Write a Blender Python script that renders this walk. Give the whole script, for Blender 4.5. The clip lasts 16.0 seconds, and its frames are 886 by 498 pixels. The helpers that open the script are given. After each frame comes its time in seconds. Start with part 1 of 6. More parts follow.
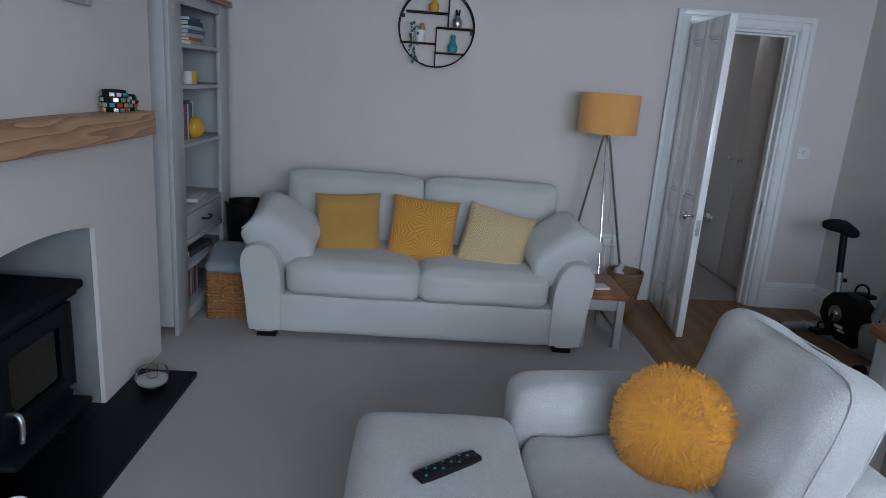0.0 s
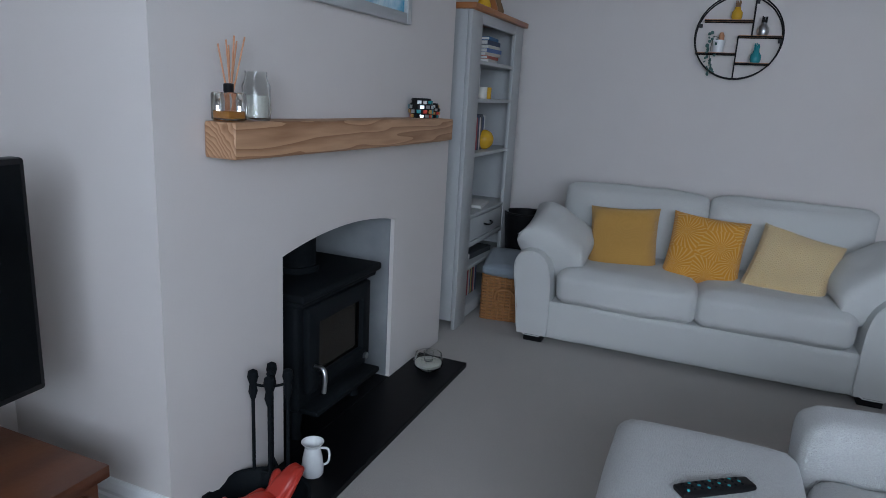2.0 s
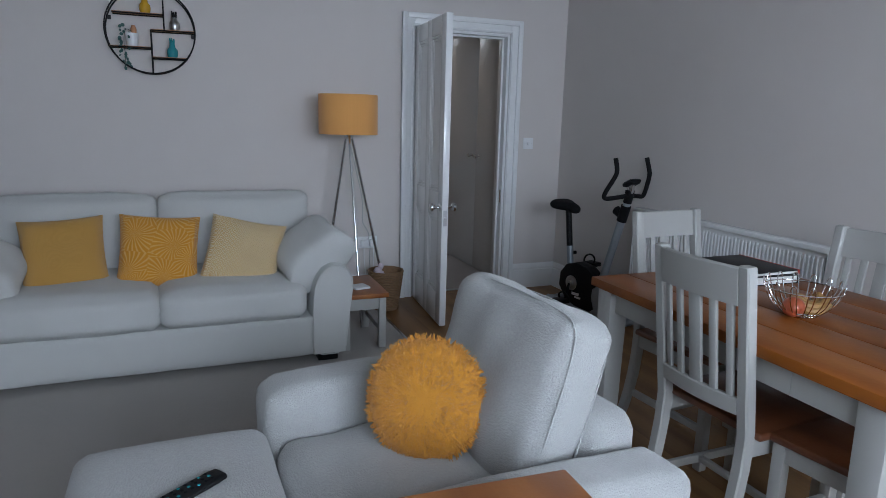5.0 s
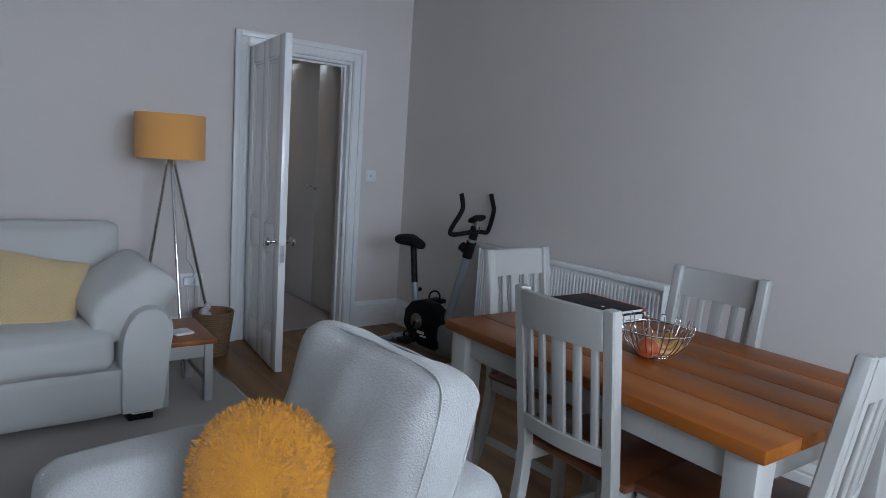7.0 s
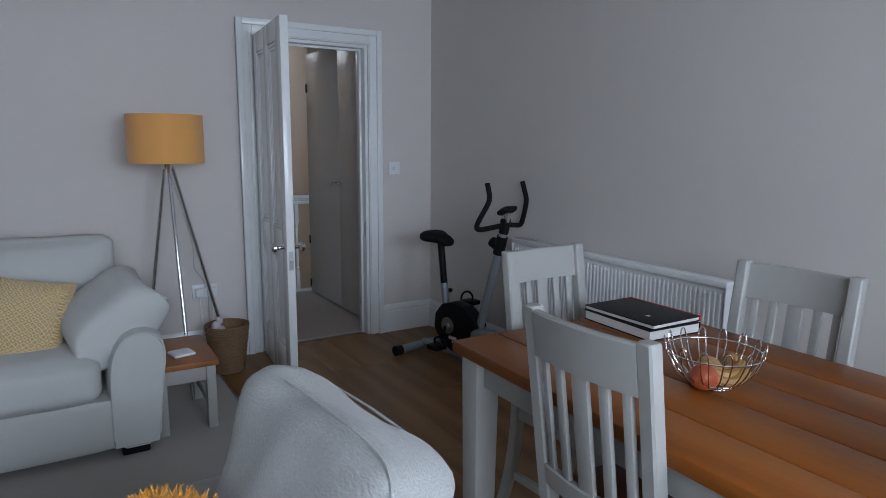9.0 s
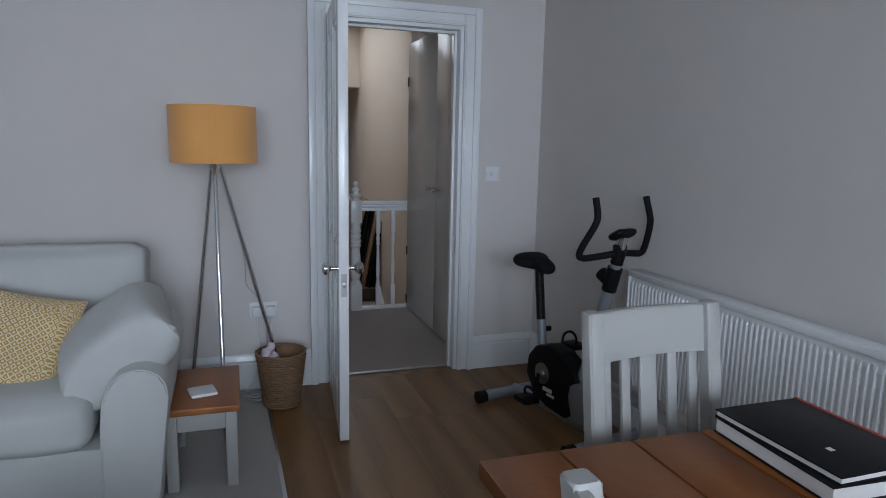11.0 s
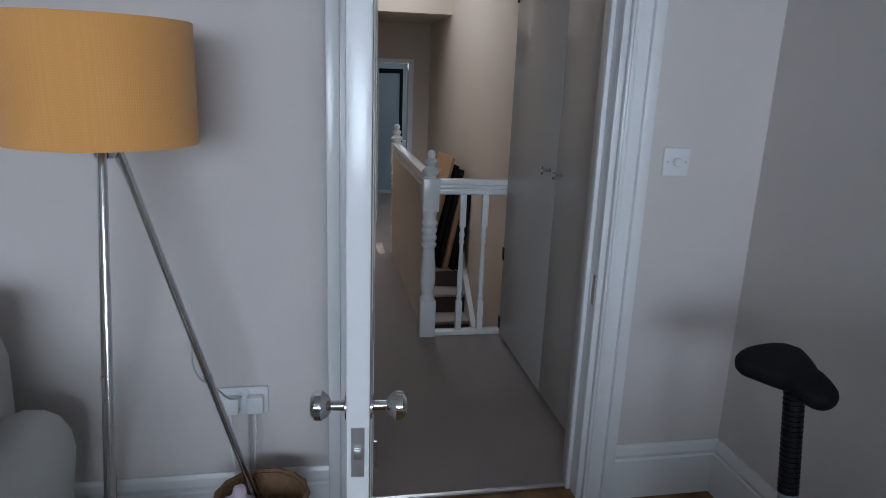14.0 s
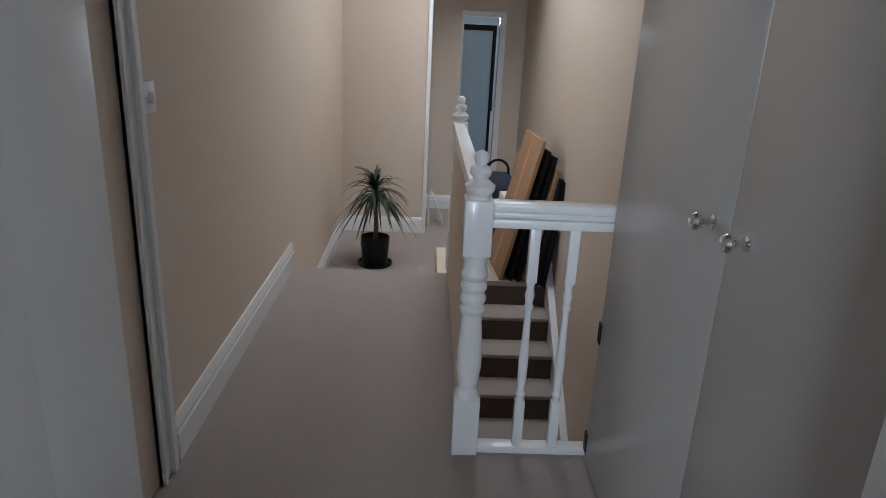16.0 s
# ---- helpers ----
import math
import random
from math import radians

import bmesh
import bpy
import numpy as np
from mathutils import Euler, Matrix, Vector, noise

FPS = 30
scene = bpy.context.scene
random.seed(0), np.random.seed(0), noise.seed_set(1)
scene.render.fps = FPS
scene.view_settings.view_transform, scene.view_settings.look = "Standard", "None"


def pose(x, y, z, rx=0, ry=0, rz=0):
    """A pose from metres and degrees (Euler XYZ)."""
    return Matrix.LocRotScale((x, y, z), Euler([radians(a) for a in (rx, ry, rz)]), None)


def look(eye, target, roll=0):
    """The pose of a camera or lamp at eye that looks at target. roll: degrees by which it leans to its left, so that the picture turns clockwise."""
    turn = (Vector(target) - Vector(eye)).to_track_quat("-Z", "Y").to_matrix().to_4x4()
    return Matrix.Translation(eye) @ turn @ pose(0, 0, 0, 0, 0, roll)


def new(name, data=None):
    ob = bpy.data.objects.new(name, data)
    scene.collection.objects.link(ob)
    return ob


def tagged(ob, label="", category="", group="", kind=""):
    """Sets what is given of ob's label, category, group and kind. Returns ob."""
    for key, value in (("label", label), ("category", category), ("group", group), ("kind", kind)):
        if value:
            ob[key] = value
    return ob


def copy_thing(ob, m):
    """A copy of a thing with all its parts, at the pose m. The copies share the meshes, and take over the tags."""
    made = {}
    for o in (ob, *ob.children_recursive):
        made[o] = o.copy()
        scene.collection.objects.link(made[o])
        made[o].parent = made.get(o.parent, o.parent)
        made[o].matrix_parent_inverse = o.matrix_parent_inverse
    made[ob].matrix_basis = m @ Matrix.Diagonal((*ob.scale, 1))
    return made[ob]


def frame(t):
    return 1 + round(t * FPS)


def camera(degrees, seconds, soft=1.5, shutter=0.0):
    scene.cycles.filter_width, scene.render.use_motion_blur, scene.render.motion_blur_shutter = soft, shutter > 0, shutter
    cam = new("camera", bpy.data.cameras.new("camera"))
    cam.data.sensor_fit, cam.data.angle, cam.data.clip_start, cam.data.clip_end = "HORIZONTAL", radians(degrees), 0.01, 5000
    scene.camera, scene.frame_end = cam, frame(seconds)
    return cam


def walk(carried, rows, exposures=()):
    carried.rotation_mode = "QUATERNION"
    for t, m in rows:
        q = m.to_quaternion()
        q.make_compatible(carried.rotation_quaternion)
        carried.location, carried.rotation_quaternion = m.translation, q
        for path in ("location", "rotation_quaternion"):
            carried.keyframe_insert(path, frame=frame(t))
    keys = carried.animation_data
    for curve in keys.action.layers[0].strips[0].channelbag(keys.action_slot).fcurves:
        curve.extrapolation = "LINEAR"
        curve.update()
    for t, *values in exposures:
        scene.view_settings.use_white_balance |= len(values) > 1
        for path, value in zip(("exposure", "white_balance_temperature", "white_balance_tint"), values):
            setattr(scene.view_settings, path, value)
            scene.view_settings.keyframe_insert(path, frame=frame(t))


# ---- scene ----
cam = camera(68.5, 16.0, soft=0.5)
PATH = [
    (0, pose(-2.983, -4.606, 1.490, 75.39, -4.00, -1.15)),
    (0.5, pose(-3.070, -4.649, 1.466, 75.66, -4.92, 7.62)),
    (1, pose(-3.055, -4.660, 1.424, 76.35, -4.21, 13.97)),
    (1.5, pose(-3.011, -4.645, 1.402, 76.48, -3.62, 19.49)),
    (2, pose(-2.976, -4.642, 1.391, 76.44, -3.02, 22.93)),
    (2.5, pose(-3.008, -4.627, 1.402, 75.81, -2.20, 18.05)),
    (3, pose(-3.052, -4.596, 1.439, 74.47, -2.63, 7.05)),
    (3.5, pose(-3.079, -4.599, 1.431, 75.40, -2.76, -2.80)),
    (4, pose(-2.887, -4.626, 1.437, 76.03, -1.65, -7.75)),
    (4.5, pose(-2.861, -4.571, 1.400, 77.29, -1.51, -15.27)),
    (5, pose(-2.841, -4.541, 1.355, 78.47, -1.42, -21.88)),
    (5.2, pose(-2.834, -4.516, 1.338, 78.90, -1.33, -24.04)),
    (7.3, pose(-2.726, -4.251, 1.338, 81.34, -2.37, -38.31)),
    (7.5, pose(-2.640, -4.215, 1.349, 80.62, -1.05, -39.26)),
    (8, pose(-2.513, -4.206, 1.351, 82.36, -1.36, -38.14)),
    (8.5, pose(-2.464, -4.157, 1.354, 82.89, -1.28, -34.00)),
    (8.7, pose(-2.441, -4.116, 1.352, 81.21, -0.86, -33.04)),
    (9.75, pose(-2.105, -3.905, 1.345, 80.95, -0.80, -26.60)),
    (10.8, pose(-1.841, -3.543, 1.331, 80.60, -0.75, -20.50)),
    (11, pose(-1.783, -3.494, 1.340, 80.64, -1.18, -18.70)),
    (11.5, pose(-1.653, -3.254, 1.347, 80.75, -1.21, -15.47)),
    (12, pose(-1.551, -3.059, 1.363, 80.48, -1.48, -13.83)),
    (12.5, pose(-1.478, -2.851, 1.344, 80.51, -1.44, -10.58)),
    (13, pose(-1.458, -2.539, 1.360, 79.56, -1.71, -9.33)),
    (13.5, pose(-1.417, -2.174, 1.373, 78.02, -2.06, -10.65)),
    (14, pose(-1.356, -1.828, 1.385, 75.24, -2.09, -10.27)),
    (14.5, pose(-1.253, -1.384, 1.361, 74.55, -1.92, -10.38)),
    (15, pose(-1.117, -1.055, 1.351, 74.00, -2.30, -10.05)),
    (15.5, pose(-1.012, -0.676, 1.317, 72.59, -2.41, -3.88)),
    (16, pose(-0.963, -0.401, 1.337, 71.81, -2.64, -1.01)),
]

walk(cam, PATH, exposures=[(0.0, -0.18, 5580, 9), (1.5, -0.22, 5580, 9), (3.0, -0.08, 5590, 9), (4.5, -0.16, 5630, 9), (7.5, -0.20, 5670, 9), (11.0, -0.10, 5660, 9), (13.0, 0.0, 5630, 9), (14.5, 0.0, 5610, 9), (15.0, 0.18, 5630, 9), (15.5, 0.50, 5670, 9), (16.0, 0.75, 5750, 9)])

# ---- world, daylight ----
world = bpy.data.worlds.new("sky")
scene.world = world
world.use_nodes = True
sky = world.node_tree.nodes.new("ShaderNodeTexSky")
sky.sky_type, sky.sun_disc = "NISHITA", False
sky.sun_elevation, sky.sun_rotation = radians(55), radians(184)
back = world.node_tree.nodes["Background"]
world.node_tree.links.new(sky.outputs["Color"], back.inputs["Color"])
back.inputs["Strength"].default_value = 0.1


def lamp(name, kind, m, energy, color, size=None, size_y=None, angle=None, spread=None):
    data = bpy.data.lights.new(name, kind)
    data.energy, data.color = energy, color
    if size:
        data.shape, data.size, data.size_y = "RECTANGLE", size, size_y
    if angle:
        data.angle = radians(angle)
    if spread:
        data.spread = radians(spread)
    ob = new(name, data)
    ob.matrix_world = m
    return ob


lamp("sun", "SUN", look((-3, -14, 20), (-2, 0, 0)), 0.5, (1.0, 0.97, 0.93), angle=30)
lamp("window_daylight", "AREA", look((-2.05, -5.97, 1.725), (-1.9, 0, 0.2)), 71, (0.90, 0.95, 1.0), 2.7, 1.2, spread=150)
lamp("roof_window_daylight", "AREA", look((-0.66, 4.35, 3.0), (-0.66, 3.9, 0)), 20, (1.0, 0.98, 0.95), 0.9, 2.1)
# Unseen fill lamp added inside the far room; no window is built there.
lamp("far_room_fill", "AREA", look((-0.10, 8.9, 1.2), (-0.35, 6.8, 0.4)), 9, (0.88, 0.95, 1.0), 0.8, 1.0)


# ---- materials ----
def mat(name, base, rough=0.6, metal=0.0, var=0.06, scale=6.0, bump=0.0, bump_scale=80.0, coat=0.0, fine=0.0, stretch=(1, 1, 1), sheen=0.0, spec=0.5):
    m = bpy.data.materials.new(name)
    m.use_nodes = True
    n, l = m.node_tree.nodes, m.node_tree.links
    b = n["Principled BSDF"]
    b.inputs["Roughness"].default_value, b.inputs["Metallic"].default_value = rough, metal
    b.inputs["Coat Weight"].default_value, b.inputs["Sheen Weight"].default_value = coat, sheen
    b.inputs["Specular IOR Level"].default_value = spec
    tc = n.new("ShaderNodeTexCoord")
    mp = n.new("ShaderNodeMapping")
    mp.inputs["Scale"].default_value = stretch
    l.new(tc.outputs["Object"], mp.inputs["Vector"])
    tex = n.new("ShaderNodeTexNoise")
    tex.inputs["Scale"].default_value, tex.inputs["Detail"].default_value = scale, 6
    l.new(mp.outputs["Vector"], tex.inputs["Vector"])
    small = n.new("ShaderNodeTexNoise")
    small.inputs["Scale"].default_value, small.inputs["Detail"].default_value = bump_scale, 3
    l.new(mp.outputs["Vector"], small.inputs["Vector"])
    mix = n.new("ShaderNodeMix")
    mix.data_type = "RGBA"
    mix.inputs["A"].default_value = (*[c * (1 - var) for c in base], 1)
    mix.inputs["B"].default_value = (*[min(1, c * (1 + var)) for c in base], 1)
    l.new(tex.outputs["Fac"], mix.inputs["Factor"])
    colour = mix.outputs["Result"]
    if fine:
        mul = n.new("ShaderNodeMix")
        mul.data_type, mul.blend_type = "RGBA", "MULTIPLY"
        mul.inputs["Factor"].default_value = fine
        ramp = n.new("ShaderNodeMapRange")
        ramp.inputs["From Min"].default_value, ramp.inputs["From Max"].default_value = 0.3, 0.7
        l.new(small.outputs["Fac"], ramp.inputs["Value"])
        l.new(colour, mul.inputs["A"])
        l.new(ramp.outputs["Result"], mul.inputs["B"])
        colour = mul.outputs["Result"]
    l.new(colour, b.inputs["Base Color"])
    if bump:
        bp = n.new("ShaderNodeBump")
        bp.inputs["Strength"].default_value, bp.inputs["Distance"].default_value = bump, 0.004
        l.new(small.outputs["Fac"], bp.inputs["Height"])
        l.new(bp.outputs["Normal"], b.inputs["Normal"])
    return m


def wood(name, light, dark, axis="Y", scale=9.0, rough=0.4, coat=0.1, wave=1.0, per_piece=0.0, bands="X"):
    """Timber with long grain down one axis and cathedral figure."""
    m = mat(name, light, rough, coat=coat, bump=0.12, bump_scale=60)
    n, l = m.node_tree.nodes, m.node_tree.links
    b = n["Principled BSDF"]
    tc = n.new("ShaderNodeTexCoord")
    mp = n.new("ShaderNodeMapping")
    s = {"X": (0.10, 1, 1), "Y": (1, 0.10, 1), "Z": (1, 1, 0.10)}[axis]
    mp.inputs["Scale"].default_value = s
    l.new(tc.outputs["Object"], mp.inputs["Vector"])
    info = n.new("ShaderNodeObjectInfo")
    shift = n.new("ShaderNodeVectorMath")
    shift.operation = "ADD"
    off = n.new("ShaderNodeMath")
    off.operation = "MULTIPLY"
    off.inputs[1].default_value = 40.0 * (1 if per_piece else 0)
    l.new(info.outputs["Random"], off.inputs[0])
    l.new(mp.outputs["Vector"], shift.inputs[0])
    l.new(off.outputs["Value"], shift.inputs[1])
    wv = n.new("ShaderNodeTexWave")
    wv.wave_type, wv.bands_direction = "BANDS", bands if axis != "X" else "Z"
    wv.inputs["Scale"].default_value = scale * 0.22 * wave
    wv.inputs["Distortion"].default_value, wv.inputs["Detail"].default_value, wv.inputs["Detail Scale"].default_value = 7.0, 3.0, 1.4
    l.new(shift.outputs["Vector"], wv.inputs["Vector"])
    ns = n.new("ShaderNodeTexNoise")
    ns.inputs["Scale"].default_value, ns.inputs["Detail"].default_value = scale * 7, 5
    l.new(shift.outputs["Vector"], ns.inputs["Vector"])
    add = n.new("ShaderNodeMath")
    add.operation = "MULTIPLY_ADD"
    add.inputs[1].default_value = 0.55
    l.new(wv.outputs["Fac"], add.inputs[0])
    half = n.new("ShaderNodeMath")
    half.operation = "MULTIPLY"
    half.inputs[1].default_value = 0.5
    l.new(ns.outputs["Fac"], half.inputs[0])
    l.new(half.outputs["Value"], add.inputs[2])
    ramp = n.new("ShaderNodeValToRGB")
    ramp.color_ramp.elements[0].color, ramp.color_ramp.elements[1].color = (*light, 1), (*dark, 1)
    ramp.color_ramp.elements[0].position, ramp.color_ramp.elements[1].position = 0.25, 0.95
    l.new(add.outputs["Value"], ramp.inputs["Fac"])
    out = ramp.outputs["Color"]
    if per_piece:
        hsv = n.new("ShaderNodeHueSaturation")
        mr = n.new("ShaderNodeMapRange")
        mr.inputs["To Min"].default_value, mr.inputs["To Max"].default_value = 1 - per_piece, 1 + per_piece
        l.new(info.outputs["Random"], mr.inputs["Value"])
        l.new(mr.outputs["Result"], hsv.inputs["Value"])
        l.new(out, hsv.inputs["Color"])
        out = hsv.outputs["Color"]
    l.new(out, b.inputs["Base Color"])
    return m


def weave(name, a, b2, scale=260.0, rough=0.95, bump=0.5, pattern=None):
    """Woven cloth: fine crossed threads; pattern adds a larger printed or embossed figure."""
    m = mat(name, a, rough, var=0.05, scale=5, sheen=0.25)
    n, l = m.node_tree.nodes, m.node_tree.links
    bs = n["Principled BSDF"]
    base = bs.inputs["Base Color"].links[0].from_socket
    tc = n.new("ShaderNodeTexCoord")
    hs = []
    for d in ("X", "Y", "Z"):
        w = n.new("ShaderNodeTexWave")
        w.bands_direction = d
        w.inputs["Scale"].default_value, w.inputs["Distortion"].default_value = scale / 2.6, 1.2
        w.inputs["Detail Scale"].default_value = 3
        l.new(tc.outputs["Object"], w.inputs["Vector"])
        hs.append(w.outputs["Fac"])
    s1 = n.new("ShaderNodeMath")
    l.new(hs[0], s1.inputs[0])
    l.new(hs[1], s1.inputs[1])
    s2 = n.new("ShaderNodeMath")
    l.new(s1.outputs[0], s2.inputs[0])
    l.new(hs[2], s2.inputs[1])
    fac = n.new("ShaderNodeMapRange")
    fac.inputs["From Min"].default_value, fac.inputs["From Max"].default_value = 0.6, 2.4
    l.new(s2.outputs[0], fac.inputs["Value"])
    height = fac.outputs["Result"]
    mix = n.new("ShaderNodeMix")
    mix.data_type = "RGBA"
    l.new(base, mix.inputs["A"])
    mix.inputs["B"].default_value = (*b2, 1)
    if pattern == "trellis":
        chk = n.new("ShaderNodeTexWave")
        chk.bands_direction = "DIAGONAL"
        vor = n.new("ShaderNodeTexVoronoi")
        vor.feature, vor.distance = "F1", "MANHATTAN"
        vor.inputs["Scale"].default_value, vor.inputs["Randomness"].default_value = 38, 0.0
        l.new(tc.outputs["Object"], vor.inputs["Vector"])
        st = n.new("ShaderNodeMath")
        st.operation = "PINGPONG"
        st.inputs[1].default_value = 0.25
        l.new(vor.outputs["Distance"], st.inputs[0])
        gt = n.new("ShaderNodeMapRange")
        gt.inputs["From Min"].default_value, gt.inputs["From Max"].default_value = 0.08, 0.17
        l.new(st.outputs[0], gt.inputs["Value"])
        l.new(gt.outputs["Result"], mix.inputs["Factor"])
        height = gt.outputs["Result"]
    elif pattern == "fronds":
        vor = n.new("ShaderNodeTexVoronoi")
        vor.inputs["Scale"].default_value, vor.inputs["Randomness"].default_value = 6.5, 0.8
        l.new(tc.outputs["Object"], vor.inputs["Vector"])
        away = n.new("ShaderNodeVectorMath")
        away.operation = "SUBTRACT"
        l.new(tc.outputs["Object"], away.inputs[0])
        l.new(vor.outputs["Position"], away.inputs[1])
        xyz = n.new("ShaderNodeSeparateXYZ")
        l.new(away.outputs["Vector"], xyz.inputs[0])
        ang = n.new("ShaderNodeMath")
        ang.operation = "ARCTAN2"
        l.new(xyz.outputs["X"], ang.inputs[0])
        l.new(xyz.outputs["Y"], ang.inputs[1])
        bow = n.new("ShaderNodeMath")
        bow.operation = "MULTIPLY_ADD"
        bow.inputs[1].default_value = 26.0
        l.new(ang.outputs[0], bow.inputs[0])
        curl = n.new("ShaderNodeMath")
        curl.operation = "MULTIPLY"
        curl.inputs[1].default_value = 9.0
        l.new(vor.outputs["Distance"], curl.inputs[0])
        l.new(curl.outputs[0], bow.inputs[2])
        wv = n.new("ShaderNodeMath")
        wv.operation = "SINE"
        l.new(bow.outputs[0], wv.inputs[0])
        cut = n.new("ShaderNodeMapRange")
        cut.inputs["From Min"].default_value, cut.inputs["From Max"].default_value = 0.15, 0.7
        l.new(wv.outputs[0], cut.inputs["Value"])
        l.new(cut.outputs["Result"], mix.inputs["Factor"])
        height = cut.outputs["Result"]
    else:
        half = n.new("ShaderNodeMath")
        half.operation = "MULTIPLY"
        half.inputs[1].default_value = 0.5
        l.new(height, half.inputs[0])
        l.new(half.outputs[0], mix.inputs["Factor"])
    l.new(mix.outputs["Result"], bs.inputs["Base Color"])
    bp = n.new("ShaderNodeBump")
    bp.inputs["Strength"].default_value, bp.inputs["Distance"].default_value = bump, 0.003
    l.new(height, bp.inputs["Height"])
    l.new(bp.outputs["Normal"], bs.inputs["Normal"])
    return m


def glass(name, tint=(0.95, 0.97, 0.97), rough=0.02):
    m = bpy.data.materials.new(name)
    m.use_nodes = True
    b = m.node_tree.nodes["Principled BSDF"]
    b.inputs["Base Color"].default_value = (*tint, 1)
    b.inputs["Transmission Weight"].default_value, b.inputs["Roughness"].default_value, b.inputs["IOR"].default_value = 1.0, rough, 1.45
    return m


M_WALL = mat("lilac_white_wall_paint", (0.650, 0.612, 0.585), 0.85, var=0.03, scale=1.3, bump=0.10, bump_scale=140)
M_HALL = mat("warm_beige_wall_paint", (0.655, 0.56, 0.465), 0.85, var=0.03, scale=1.3, bump=0.10, bump_scale=140)
# Greyed below a white ceiling's tone so less light bounces onto upper walls.
M_CEIL = mat("dimmed_ceiling_paint", (0.50, 0.49, 0.48), 0.9, var=0.02, bump=0.05)
M_GLOSS = mat("white_gloss_paint", (0.82, 0.83, 0.83), 0.22, var=0.03, scale=3, bump=0.05, bump_scale=25)
M_SATIN = mat("white_satin_cupboard_paint", (0.63, 0.625, 0.61), 0.24, var=0.03, scale=2, bump=0.05, bump_scale=25)
M_CREAM = mat("cream_satin_paint", (0.385, 0.382, 0.362), 0.40, var=0.05, scale=5, bump=0.06, bump_scale=40)
M_GREYP = mat("pale_grey_furniture_paint", (0.43, 0.44, 0.44), 0.45, var=0.05, scale=4, bump=0.05, bump_scale=50)
M_CARPET = mat("taupe_carpet_pile", (0.495, 0.46, 0.42), 1.0, var=0.10, scale=2.2, bump=0.6, bump_scale=420, fine=0.45, sheen=0.2)
M_HALLCARPET = mat("beige_hall_carpet_pile", (0.50, 0.435, 0.39), 1.0, var=0.08, scale=2.0, bump=1.0, bump_scale=420, fine=0.45, sheen=0.2)
M_FABRIC = mat("pale_grey_upholstery", (0.59, 0.595, 0.575), 0.95, var=0.04, scale=4, bump=0.5, bump_scale=480, fine=0.10, sheen=0.2, spec=0.2)
M_CHENILLE = mat("silver_grey_chenille", (0.43, 0.432, 0.42), 0.9, var=0.07, scale=7, bump=0.8, bump_scale=260, fine=0.16, stretch=(1, 0.45, 1), sheen=0.35, spec=0.25)
M_MUSTARD = weave("mustard_wool", (0.56, 0.315, 0.07), (0.47, 0.26, 0.05), 360)
M_FROND = weave("ochre_velvet_with_fronds", (0.58, 0.25, 0.012), (0.66, 0.38, 0.10), 360, pattern="fronds")
M_TRELLIS = weave("cream_and_mustard_trellis_cloth", (0.50, 0.29, 0.045), (0.74, 0.65, 0.46), 360, pattern="trellis")
M_SHAG = mat("saffron_pleated_velvet", (0.52, 0.22, 0.012), 0.95, var=0.16, scale=14, bump=0.8, bump_scale=160, sheen=0.4)
M_SHADE = weave("mustard_linen_shade", (0.80, 0.40, 0.115), (0.72, 0.355, 0.095), 300, bump=0.12)
M_CHROME = mat("polished_chrome", (0.75, 0.75, 0.76), 0.12, 1.0, var=0.03)
M_STEEL = mat("satin_steel", (0.55, 0.56, 0.57), 0.3, 1.0, var=0.04)
M_BLACK = mat("black_plastic", (0.010, 0.010, 0.011), 0.42, var=0.1, bump=0.08, bump_scale=120, spec=0.15)
M_FOAM = mat("black_foam_grip", (0.008, 0.008, 0.009), 0.75, var=0.1, bump=0.3, bump_scale=200, spec=0.2)
M_IRON = mat("black_cast_iron", (0.009, 0.011, 0.013), 0.6, 0.0, var=0.15, bump=0.25, bump_scale=150, spec=0.06)
M_WIRE = mat("black_wire_metal", (0.012, 0.012, 0.013), 0.45, 0.6)
M_SLATE = mat("black_granite_hearth", (0.005, 0.005, 0.006), 0.38, var=0.25, scale=90, spec=0.10)
M_BIKE = mat("silver_blue_powder_coat", (0.36, 0.40, 0.44), 0.32, 0.5, var=0.04)
M_OAK = wood("orange_oak", (0.35, 0.128, 0.030), (0.23, 0.073, 0.016), "Y", 7, 0.38, 0.06)
M_MANTEL = wood("waxed_pine_beam", (0.52, 0.30, 0.15), (0.25, 0.095, 0.03), "Y", 11, 0.55, 0.0, wave=2.1, bands="Z")


